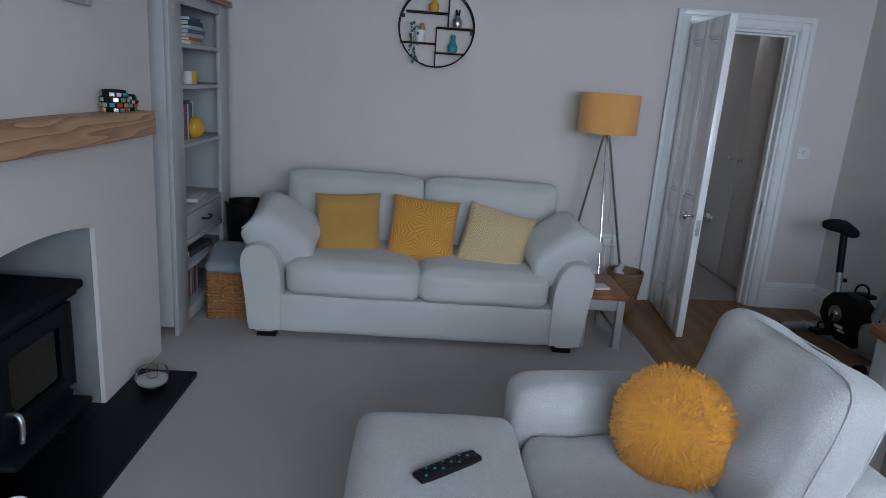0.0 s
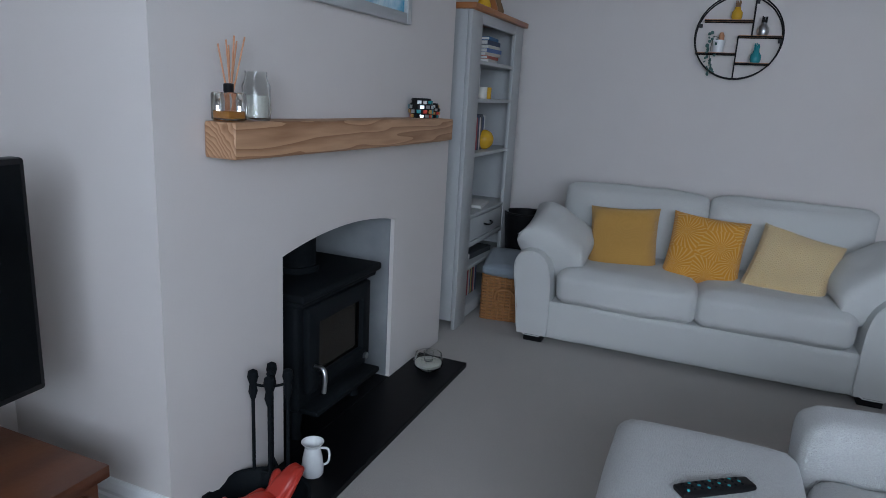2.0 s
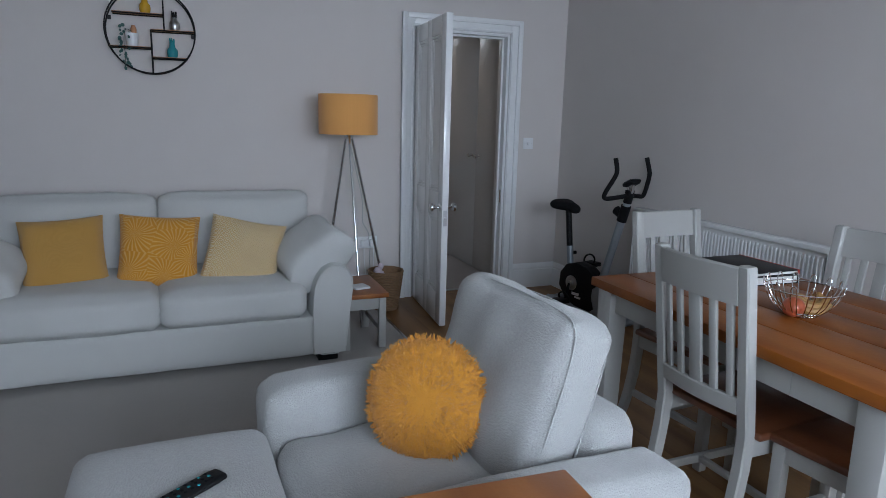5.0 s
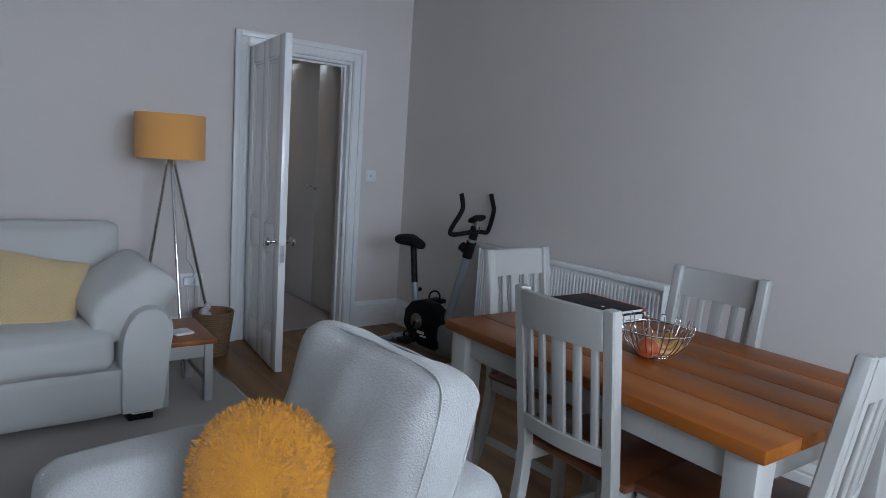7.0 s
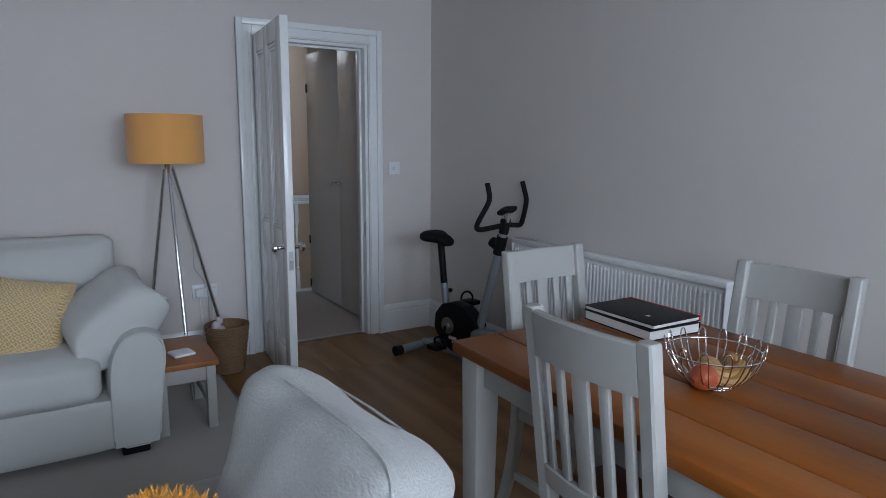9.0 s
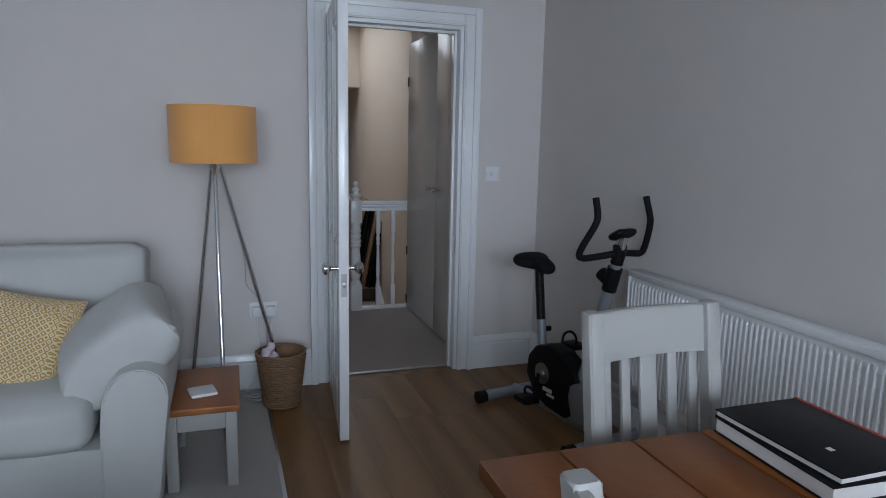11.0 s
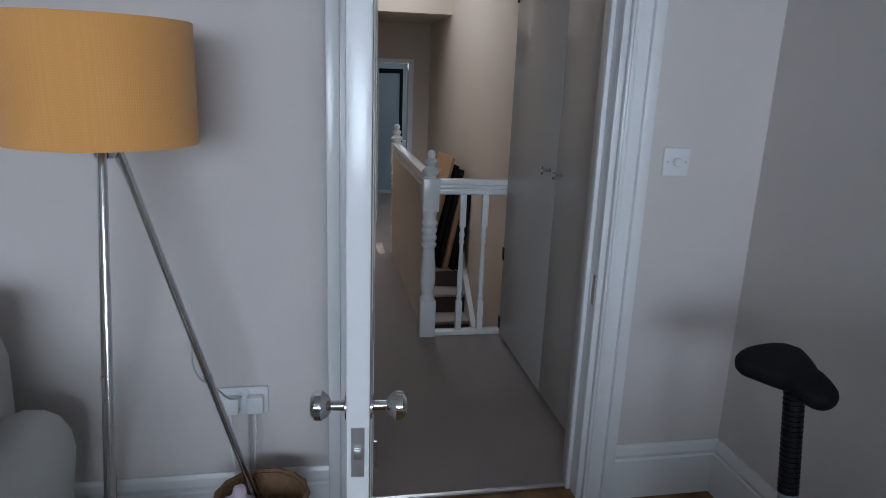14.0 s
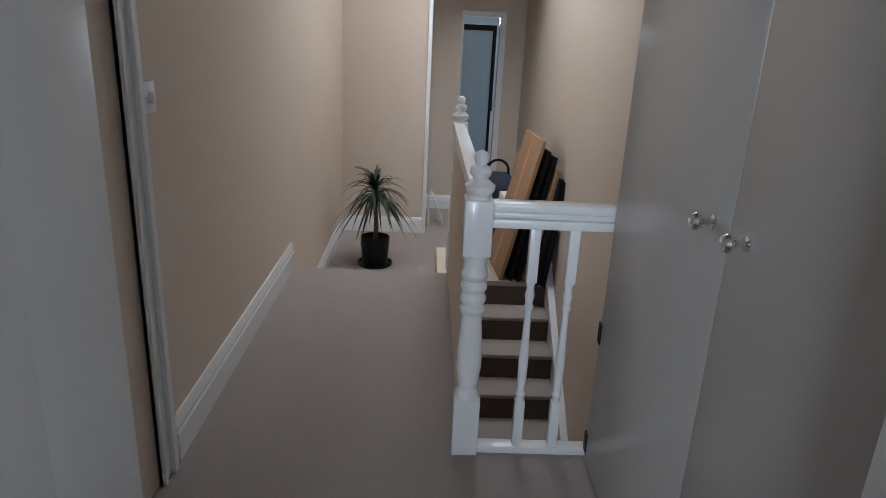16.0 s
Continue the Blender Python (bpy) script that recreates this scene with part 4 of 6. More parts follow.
def stove():
    s = thing("wood_burning_stove", (-4.46, -2.47, 0.03), 0, "black cast-iron wood-burning stove in the arched recess", "stove")
    b = bmesh.new()
    box(b, -0.19, -0.27, 0.13, 0.14, 0.27, 0.57, 0.02, 3)
    part("body", b, M_IRON, s)
    b = bmesh.new()
    box(b, -0.21, -0.30, 0.585, 0.19, 0.30, 0.62, 0.012, 3)
    box(b, -0.20, -0.285, 0.56, 0.17, 0.285, 0.588, 0.008, 2)
    part("top_plate", b, M_IRON, s)
    d = bmesh.new()
    outer, inner = ((-0.235, 0.20), (0.235, 0.20), (0.235, 0.55), (-0.235, 0.55)), ((-0.168, 0.258), (0.168, 0.258), (0.168, 0.482), (-0.168, 0.482))
    ring = [[d.verts.new((x, y, z)) for y, z in loop] for x, loop in ((0.14, outer), (0.170, outer), (0.176, inner), (0.14, inner))]
    for p, q in zip(ring, ring[1:] + ring[:1]):
        for k in range(4):
            d.faces.new((p[k], p[(k + 1) % 4], q[(k + 1) % 4], q[k]))
    bmesh.ops.recalc_face_normals(d, faces=d.faces[:])
    bmesh.ops.bevel(d, geom=d.edges[:], offset=0.005, segments=2, profile=0.5, affect="EDGES")
    door = part("stove_door", d, M_IRON, s)
    part("glass", boxes((0.148, -0.166, 0.260, 0.154, 0.166, 0.480)), M_SMOKE, door, "smoke-stained door glass")
    h = bmesh.new()
    tube(h, ((0.175, -0.20, 0.31), (0.215, -0.20, 0.31), (0.225, -0.205, 0.27), (0.222, -0.21, 0.215)), 0.010, smooth=2)
    part("handle", h, M_STEEL, door, "bright steel coil handle")
    k = bmesh.new()
    rod(k, (0.14, 0.19, 0.215), (0.185, 0.19, 0.215), 0.014)
    part("air_knob", k, M_STEEL, s)
    part("ash_lip", boxes((0.12, -0.25, 0.125, 0.22, 0.25, 0.15), bevel=0.008), M_IRON, s)
    part("log_bed", boxes((-0.15, -0.2, 0.2, 0.12, 0.2, 0.24)), M_BARK, s)
    f = bmesh.new()
    rod(f, (-0.05, 0, 0.61), (-0.05, 0, 1.1), 0.078, seg=24)
    rod(f, (-0.05, 0, 0.61), (-0.05, 0, 0.645), 0.092, seg=24)
    part("flue_pipe", f, M_IRON, s)
    for x in (-0.15, 0.10):
        for y in (-0.22, 0.22):
            g = bmesh.new()
            lathe(g, ((0.026, 0), (0.020, 0.03), (0.030, 0.14)), at=(x, y, 0), seg=10)
            part("leg", g, M_IRON, s)


stove()


def companion_set():
    c = thing("companion_set", (-4.21, -3.04, 0.03), 10, "black iron fireside companion set on the hearth", "fire irons")
    b = bmesh.new()
    lathe(b, ((0.075, 0), (0.075, 0.012), (0.02, 0.025), (0.007, 0.03), (0.007, 0.43), (0.014, 0.445), (0.0, 0.46)))
    for i in range(4):
        a = i * math.pi / 2 + 0.4
        tube(b, ((0, 0, 0.40), (0.04 * math.cos(a), 0.04 * math.sin(a), 0.405), (0.055 * math.cos(a), 0.055 * math.sin(a), 0.415)), 0.005, 6, 1)
    part("stand", b, M_IRON, c)
    for i, nm in enumerate(("poker", "brush", "tongs", "shovel")):
        a = i * math.pi / 2 + 0.4
        x, y = 0.055 * math.cos(a), 0.055 * math.sin(a)
        t = bmesh.new()
        rod(t, (x, y, 0.05), (x, y, 0.37), 0.006, seg=8)
        lathe(t, ((0.008, 0.36), (0.015, 0.385), (0.011, 0.41), (0.018, 0.435), (0.015, 0.455), (0.0, 0.464)), at=(x, y, 0), seg=12)
        if nm == "brush":
            lathe(t, ((0.022, 0.03), (0.018, 0.08), (0.006, 0.11)), at=(x, y, 0), seg=12)
        if nm == "shovel":
            box(t, x - 0.03, y - 0.004, 0.03, x + 0.03, y + 0.004, 0.12, 0.003)
        part(nm, t, M_IRON, c)


companion_set()


def jug():
    j = thing("enamel_jug", (-4.16, -2.87, 0.03), 0, "small white enamel jug with a flared rim on the hearth", "jug")
    b = bmesh.new()
    lathe(b, ((0.0, 0), (0.052, 0.0), (0.056, 0.01), (0.057, 0.04), (0.050, 0.10), (0.040, 0.145), (0.039, 0.155), (0.056, 0.178), (0.058, 0.182), (0.054, 0.181), (0.036, 0.158), (0.034, 0.12), (0.030, 0.03), (0.0, 0.02)), seg=28)
    part("body", b, M_GLOSS, j)
    h = bmesh.new()
    tube(h, ((0.040, 0.0, 0.145), (0.085, 0.0, 0.14), (0.085, 0.0, 0.06), (0.052, 0.0, 0.045)), 0.006)
    bmesh.ops.rotate(h, verts=h.verts[:], matrix=Matrix.Rotation(0.6, 3, "Z"))
    part("handle", h, M_GLOSS, j)
    j.scale = (0.70, 0.70, 0.70)


jug()


def gloves():
    g = thing("fireside_gloves", (-4.15, -3.19, 0.075), 0, "pair of shiny red fireside gloves lying on the hearth", "gloves")
    g.scale = (0.85, 0.85, 0.85)
    for at, rz, ry, k in (((0.0, -0.02, 0.045), 48, 4, 0), ((0.050, 0.085, 0.070), 80, -24, 3)):
        m = Matrix.Translation(at) @ Matrix.Rotation(radians(rz), 4, "Z") @ Matrix.Rotation(radians(ry), 4, "Y")
        body = soft(0.19, 0.088, 0.040, 0.019, (0.012, 0.008, 0.010), n=14, wrinkle=0.012, freq=16, seed=k)
        for v in body.verts:
            v.co.y *= 1.0 - 0.30 * max(0.0, (v.co.x - 0.02) / 0.09)
            v.co.z += 0.010 * math.sin(v.co.x * 26)
        bmesh.ops.transform(body, matrix=m, verts=body.verts[:])
        glove = part("glove", body, M_RED, g)
        thumb = soft(0.080, 0.030, 0.028, 0.013, (0.004, 0.003, 0.003), n=8, wrinkle=0.004, m=m @ Matrix.Translation((0.015, 0.052, 0.006)) @ Matrix.Rotation(radians(28), 4, "Z"), freq=16, seed=k)
        part("thumb", thumb, M_RED, glove)
        part("cuff", soft(0.022, 0.098, 0.050, 0.010, n=8, wrinkle=0.004, m=m @ Matrix.Translation((-0.098, 0, 0)), freq=16), M_RED, glove)


gloves()
hod = thing("ash_bucket", (-4.15, -3.19, 0.03), 0, "shallow round black metal ash bucket on the hearth", "bucket")
part("pan", lathe(bmesh.new(), ((0.0, 0), (0.125, 0.0), (0.160, 0.095), (0.168, 0.098), (0.168, 0.104), (0.157, 0.102), (0.121, 0.006), (0.0, 0.006)), seg=32), M_IRON, hod)


def candle_bowl():
    c = thing("candle_bowl", (-4.168, -1.836, 0.03), 0, "clear glass bowl with white sand and a glass tealight", "candle holder")
    b = bmesh.new()
    lathe(b, ((0.0, 0), (0.045, 0.002), (0.072, 0.025), (0.076, 0.05), (0.066, 0.085), (0.063, 0.085), (0.072, 0.05), (0.068, 0.027), (0.043, 0.006), (0.0, 0.005)), seg=28)
    part("bowl", b, M_GLASS, c)
    b = bmesh.new()
    lathe(b, ((0.0, 0.007), (0.042, 0.008), (0.066, 0.028), (0.068, 0.042), (0.04, 0.048), (0.0, 0.047)), seg=24)
    part("sand", b, M_WAX, c)
    b = bmesh.new()
    lathe(b, ((0.022, 0.048), (0.026, 0.095), (0.024, 0.095), (0.020, 0.052)), seg=20)
    part("tealight_glass", b, M_GLASS, c)


candle_bowl()


def diffuser():
    d = thing("reed_diffuser", (-4.245, -3.165, 1.2815), 0, "square glass reed diffuser with peach reeds on the mantel", "diffuser")
    b = bmesh.new()
    box(b, -0.035, -0.037, 0, 0.035, 0.037, 0.078, 0.008)
    part("bottle", b, M_GLASS, d)
    part("oil", boxes((-0.028, -0.030, 0.008, 0.028, 0.030, 0.028), bevel=0.004), mat("amber_oil", (0.60, 0.26, 0.05), 0.15), d)
    b = bmesh.new()
    lathe(b, ((0.012, 0.076), (0.014, 0.080), (0.014, 0.100), (0.010, 0.102)), seg=16)
    part("collar", b, M_BLACK, d)
    for i in range(6):
        a, q = -0.9 + i * 0.36, 0.02 * (i % 3 - 1)
        r = bmesh.new()
        rod(r, (0.006 * (i % 2), -0.01 * a, 0.02), (0.10 * q * 8, 0.040 * a + 0.016, 0.205 + 0.012 * (i % 3)), 0.0024, seg=6)
        part("reed", r, M_REED, d)


diffuser()


def jar_candle():
    d = thing("jar_candle", (-4.245, -3.047, 1.281), 0, "tall clear jar with a half-burned white candle", "candle")
    b = bmesh.new()
    lathe(b, ((0.0, 0), (0.038, 0.0), (0.041, 0.006), (0.041, 0.10), (0.032, 0.122), (0.032, 0.14), (0.029, 0.14), (0.029, 0.122), (0.037, 0.098), (0.037, 0.008), (0.0, 0.006)), seg=28)
    part("jar", b, M_GLASS, d)
    b = bmesh.new()
    lathe(b, ((0.0, 0.008), (0.0355, 0.009), (0.0355, 0.072), (0.006, 0.068), (0.0, 0.068)), seg=24)
    part("wax", b, M_WAX, d)


jar_candle()


def votive(at, r, label):
    d = thing("mosaic_votive", at, 0, label, "candle holder", "mosaic candle holders on the mantel")
    b = bmesh.new()
    lathe(b, ((0.0, 0), (r * 0.72, 0.0), (r * 0.98, r * 0.55), (r, r * 0.9), (r * 0.78, r * 1.55), (r * 0.74, r * 1.55), (r * 0.9, r * 0.9), (r * 0.6, 0.01), (0.0, 0.01)), seg=20)
    part("cup", b, M_WIRE, d)
    cols = [M_TEAL, M_STEEL, M_OAK, M_BLACK, M_MUSTARD, M_CHROME, M_RED]
    rnd = random.Random(int(r * 1000))
    for k in range(4):
        for i in range(12):
            a = 2 * math.pi * (i + 0.5 * (k % 2)) / 12
            z = r * (0.16 + 0.36 * k)
            rr = r * (0.84, 0.97, 0.975, 0.86)[k]
            t = bmesh.new()
            box(t, -r * 0.17, -0.002, -r * 0.14, r * 0.17, 0.003, r * 0.14, 0.001, 1)
            bmesh.ops.transform(t, matrix=Matrix.Translation((rr * math.cos(a), rr * math.sin(a), z)) @ Matrix.Rotation(a - math.pi / 2, 4, "Z"), verts=t.verts[:])
            part("tile", t, rnd.choice(cols), d)


votive((-4.24, -1.90, 1.272), 0.056, "black-grouted mosaic glass candle holder")
votive((-4.245, -1.780, 1.271), 0.043, "small mirrored mosaic candle holder")


def picture():
    p = thing("framed_picture", (-4.298, -2.44, 1.665), 0, "white-framed abstract picture in turquoise and white", "picture")
    b = bmesh.new()
    w, h = 0.94, 0.70
    for r in ((0.0, -w / 2, 0, 0.03, -w / 2 + 0.045, h), (0.0, w / 2 - 0.045, 0, 0.03, w / 2, h), (0.0, -w / 2 + 0.045, 0, 0.029, w / 2 - 0.045, 0.045), (0.0, -w / 2 + 0.045, h - 0.045, 0.029, w / 2 - 0.045, h)):
        box(b, *r, 0.005)
    part("frame", b, M_GREYP, p)
    m = mat("turquoise_wash", (0.05, 0.38, 0.52), 0.6, scale=3)
    n, l = m.node_tree.nodes, m.node_tree.links
    ns = n.new("ShaderNodeTexNoise")
    ns.inputs["Scale"].default_value, ns.inputs["Detail"].default_value, ns.inputs["Distortion"].default_value = 3.2, 5, 1.2
    rp = n.new("ShaderNodeValToRGB")
    rp.color_ramp.elements[0].color, rp.color_ramp.elements[1].color = (0.02, 0.30, 0.50, 1), (0.72, 0.80, 0.80, 1)
    rp.color_ramp.elements[0].position, rp.color_ramp.elements[1].position = 0.38, 0.62
    tc = n.new("ShaderNodeTexCoord")
    l.new(tc.outputs["Object"], ns.inputs["Vector"])
    l.new(ns.outputs["Fac"], rp.inputs["Fac"])
    l.new(rp.outputs["Color"], n["Principled BSDF"].inputs["Base Color"])
    part("print", boxes((0.002, -w / 2 + 0.04, 0.04, 0.012, w / 2 - 0.04, h - 0.04)), m, p)


picture()


def bookcase():
    """Tall painted bookcase: front towards the room, oak top, drawer in the middle."""
    c = thing("bookcase", (-4.285, -0.70, 0.004), 0, "tall pale grey painted bookcase with an oak top", "bookcase")
    w, d, h, t = 0.98, 0.40, 1.83, 0.11
    y0, y1 = -w / 2, w / 2
    def bd(name, *r, m=M_GREYP, bevel=0.004):
        b = bmesh.new()
        box(b, *r, bevel)
        return part(name, b, m, c)
    for a, b2 in ((y0, y0 + 0.022), (y1 - 0.022, y1)):
        bd("side", -d, a, 0.05, -0.026, b2, h)
    for a, b2 in ((y0, y0 + 0.17), (y1 - 0.17, y1)):
        bd("stile", -0.025, a, 0.0, 0.0, b2, h)
    bd("back", -d, y0 + 0.022, 0.05, -d + 0.012, y1 - 0.022, h)
    bd("top_rail", -0.024, y0 + 0.17, h - 0.06, -0.001, y1 - 0.17, h)
    bd("plinth", -0.024, y0 + 0.17, 0.03, -0.001, y1 - 0.17, 0.10)
    b = bmesh.new()
    box(b, -d - 0.005, y0 - 0.02, h + 0.0005, 0.025, y1 + 0.02, h + 0.032, 0.004)
    part("top", b, M_OAK, c, "orange oak top board")
    for z in (0.105, 0.35, 0.675, 1.045, 1.36, 1.575):
        bd("shelf", -d + 0.012, y0 + 0.022, z - 0.022, -0.003, y1 - 0.022, z)
    dr = bd("drawer", -0.30, y0 + 0.174, 0.51, -0.004, y1 - 0.174, 0.648)
    bd("drawer_rail", -0.024, y0 + 0.17, 0.475, -0.001, y1 - 0.17, 0.505)
    hb = bmesh.new()
    tube(hb, ((-0.004, -0.06, 0.585), (0.02, -0.055, 0.58), (0.024, 0, 0.575), (0.02, 0.055, 0.58), (-0.004, 0.06, 0.585)), 0.006)
    part("drawer_handle", hb, M_WIRE, dr, "dark iron drawer handle")


bookcase()


def book(at, rz, w, d, t, colour, label, lying=True):
    b = thing("book", at, rz, label, "book", "books on the bookcase")
    m = mat("book_cloth", colour, 0.55, var=0.1, scale=30)
    cv = bmesh.new()
    if lying:
        box(cv, -d, -w / 2, 0, 0, w / 2, 0.003, 0.001)
        box(cv, -d, -w / 2, t - 0.003, 0, w / 2, t, 0.001)
        box(cv, -0.003, -w / 2, 0.003, 0, w / 2, t - 0.003)
        part("cover", cv, m, b)
        part("page_block", boxes((-d + 0.005, -w / 2 + 0.003, 0.003, -0.003, w / 2 - 0.003, t - 0.003)), M_PAPER, b)
    else:
        box(cv, -d, 0, 0, 0, 0.003, w, 0.001)
        box(cv, -d, t - 0.003, 0, 0, t, w, 0.001)
        box(cv, -0.003, 0.003, 0, 0, t - 0.003, w)
        part("cover", cv, m, b)
        part("page_block", boxes((-d + 0.005, 0.003, 0.003, -0.003, t - 0.003, w - 0.004)), M_PAPER, b)


rnd = random.Random(8)
z = 1.5795
for col, w, t in (((0.5, 0.48, 0.44), 0.25, 0.022), ((0.42, 0.10, 0.06), 0.24, 0.018), ((0.55, 0.50, 0.42), 0.24, 0.020), ((0.10, 0.16, 0.34), 0.23, 0.024), ((0.58, 0.56, 0.5), 0.21, 0.018), ((0.03, 0.05, 0.10), 0.24, 0.026), ((0.03, 0.12, 0.26), 0.22, 0.020)):
    book((-4.340, -0.64 + rnd.uniform(-0.012, 0.012), z), rnd.uniform(-7, 7), w, 0.17, t, col, "closed book lying in a stack on the shelf")
    z += t + 0.0006
y = -0.80
for col, t, w in (((0.34, 0.07, 0.09), 0.022, 0.20), ((0.05, 0.06, 0.12), 0.028, 0.215), ((0.60, 0.58, 0.55), 0.024, 0.20), ((0.08, 0.09, 0.10), 0.030, 0.22), ((0.05, 0.07, 0.16), 0.026, 0.205), ((0.62, 0.62, 0.60), 0.020, 0.21)):
    book((-4.365, y, 1.0495), 0, w, 0.15, t, col, "hardback book standing upright on the shelf", False)
    y += t + 0.001
y = -0.84
for i in range(9):
    col = ((0.05, 0.04, 0.05), (0.35, 0.06, 0.08), (0.5, 0.48, 0.46), (0.06, 0.09, 0.2), (0.45, 0.35, 0.1))[i % 5]
    book((-4.355, y, 0.1095), 0, 0.185, 0.13, 0.016 + 0.004 * (i % 3), col, "narrow case standing upright on the bottom shelf", False)
    y += 0.016 + 0.004 * (i % 3) + 0.001
book((-4.335, -0.62, 0.6795), 8, 0.27, 0.19, 0.02, (0.62, 0.61, 0.58), "pale magazine lying flat on the shelf")
book((-4.335, -0.65, 0.3545), -4, 0.34, 0.22, 0.035, (0.05, 0.055, 0.06), "dark folder lying flat on the shelf")

ball = thing("yellow_ornament", (-4.360, -0.66, 1.0495), 0, "round glossy yellow ceramic ornament on the shelf", "ornament")
b = bmesh.new()
lathe(b, [(0.062 * math.sin(math.pi * i / 14), 0.062 - 0.062 * math.cos(math.pi * i / 14)) for i in range(15)], seg=28)
part("body", b, M_YELLOW, ball)
ph = thing("photo_frame", (-4.445, -0.68, 1.3645), 0, "small white photo frame standing on the shelf", "photo frame")
b = bmesh.new()
for r in ((0, -0.075, 0, 0.014, -0.05, 0.19), (0, 0.05, 0, 0.014, 0.075, 0.19), (0, -0.05, 0, 0.0138, 0.05, 0.025), (0, -0.05, 0.165, 0.0138, 0.05, 0.19)):
    box(b, *r, 0.002)
part("frame", b, M_WHITEP, ph)
part("photo", boxes((0.001, -0.05, 0.025, 0.006, 0.05, 0.165)), mat("dim_print", (0.12, 0.10, 0.09), 0.5, var=0.6, scale=30), ph)
for y, rr, mtl, lb in ((-0.725, 0.030, M_WAX, "white candle in a small glass pot"), (-0.645, 0.030, M_YELLOW, "gold-coloured glass candle pot")):
    v = thing("candle_pot", (-4.370, y, 1.3645), 0, lb, "candle", "small candles on the bookcase")
    b = bmesh.new()
    lathe(b, ((0.0, 0), (rr, 0.0), (rr * 1.06, 0.07), (rr * 0.95, 0.07), (rr * 0.9, 0.05), (0, 0.05)), seg=20)
    part("pot", b, mtl, v)
for y, col in ((-0.75, M_YELLOW), (-0.62, M_OAK), (-0.50, M_SEAGRASS)):
    v = thing("ornament", (-4.385, y, 1.8665), 0, "small ornament on top of the bookcase", "ornament", "ornaments on the bookcase top")
    b = bmesh.new()
    lathe(b, ((0.0, 0), (0.035, 0.0), (0.045, 0.04), (0.03, 0.08), (0.02, 0.10), (0.025, 0.12), (0.0, 0.125)), seg=18)
    part("body", b, col, v)


def wicker_basket():
    k = thing("wicker_basket", (-4.10, -0.70, 0.004), 8, "square honey wicker basket beside the sofa", "basket")
    w, d, h = 0.30, 0.38, 0.30
    part("lining", boxes((-w / 2 + 0.012, -d / 2 + 0.012, 0.01, w / 2 - 0.012, d / 2 - 0.012, h - 0.02)), M_SEAGRASS, k)
    rows = 15
    for i in range(rows):
        b = bmesh.new()
        z = 0.012 + i * (h - 0.02) / (rows - 1)
        pts = []
        per = []
        n = 13
        for s0, s1 in (((-1, -1), (1, -1)), ((1, -1), (1, 1)), ((1, 1), (-1, 1)), ((-1, 1), (-1, -1))):
            for j in range(n):
                u = j / n
                per.append((s0[0] + (s1[0] - s0[0]) * u, s0[1] + (s1[1] - s0[1]) * u))
        for j, (a, c2) in enumerate(per):
            o = 0.006 * (1 if (j + i) % 2 else -1)
            pts.append((a * (w / 2 - 0.008) + (math.copysign(o, a) if abs(a) > 0.99 else 0), c2 * (d / 2 - 0.008) + (math.copysign(o, c2) if abs(c2) > 0.99 else 0), z))
        tube(b, pts, 0.0095, 6, 1, closed=True)
        part("weaver", b, M_WICKER, k)
    for i in range(7):
        for s in (-1, 1):
            g = bmesh.new()
            u = -1 + 2 * (i + 0.5) / 7
            tube(g, [(u * (w / 2 - 0.02), s * (d / 2 + 0.002 + 0.004 * (j % 2)), 0.008 + (h - 0.01) * j / 14) for j in range(15)], 0.006, 6, 0)
            part("stake", g, M_WICKER, k)
            g = bmesh.new()
            tube(g, [(s * (w / 2 + 0.002 + 0.004 * (j % 2)), u * (d / 2 - 0.02), 0.008 + (h - 0.01) * j / 14) for j in range(15)], 0.006, 6, 0)
            part("stake", g, M_WICKER, k)
    hd = bmesh.new()
    tube(hd, ((-0.06, -d / 2 - 0.012, 0.14), (-0.055, -d / 2 - 0.025, 0.20), (0, -d / 2 - 0.028, 0.222), (0.055, -d / 2 - 0.025, 0.20), (0.06, -d / 2 - 0.012, 0.14)), 0.010, smooth=2)
    part("handle", hd, M_WICKER, k)


wicker_basket()
fc = tagged(link("folded_throw", soft(0.33, 0.42, 0.075, 0.034, (0, 0, 0.012), n=12, wrinkle=0.012, at=(0, 0, 0.037), seed=4), M_THROW), "folded blue-grey throw on the wicker basket", "throw")
fc.matrix_world = pose(-4.10, -0.72, 0.305, 3, 2, 10)


def mesh_bin():
    b0 = thing("black_mesh_bin", (-4.15, -0.27, 0.004), 0, "tall black mesh bin between the bookcase and the sofa", "bin")
    b = bmesh.new()
    lathe(b, ((0.10, 0.0), (0.145, 0.60), (0.141, 0.60), (0.096, 0.01)), seg=28)
    part("mesh_wall", b, M_BLACK, b0)
    r = bmesh.new()
    tube(r, [(0.146 * math.cos(a * 0.4488), 0.146 * math.sin(a * 0.4488), 0.602) for a in range(14)], 0.006, 8, 1, closed=True)
    part("rim", r, M_WIRE, b0)


mesh_bin()


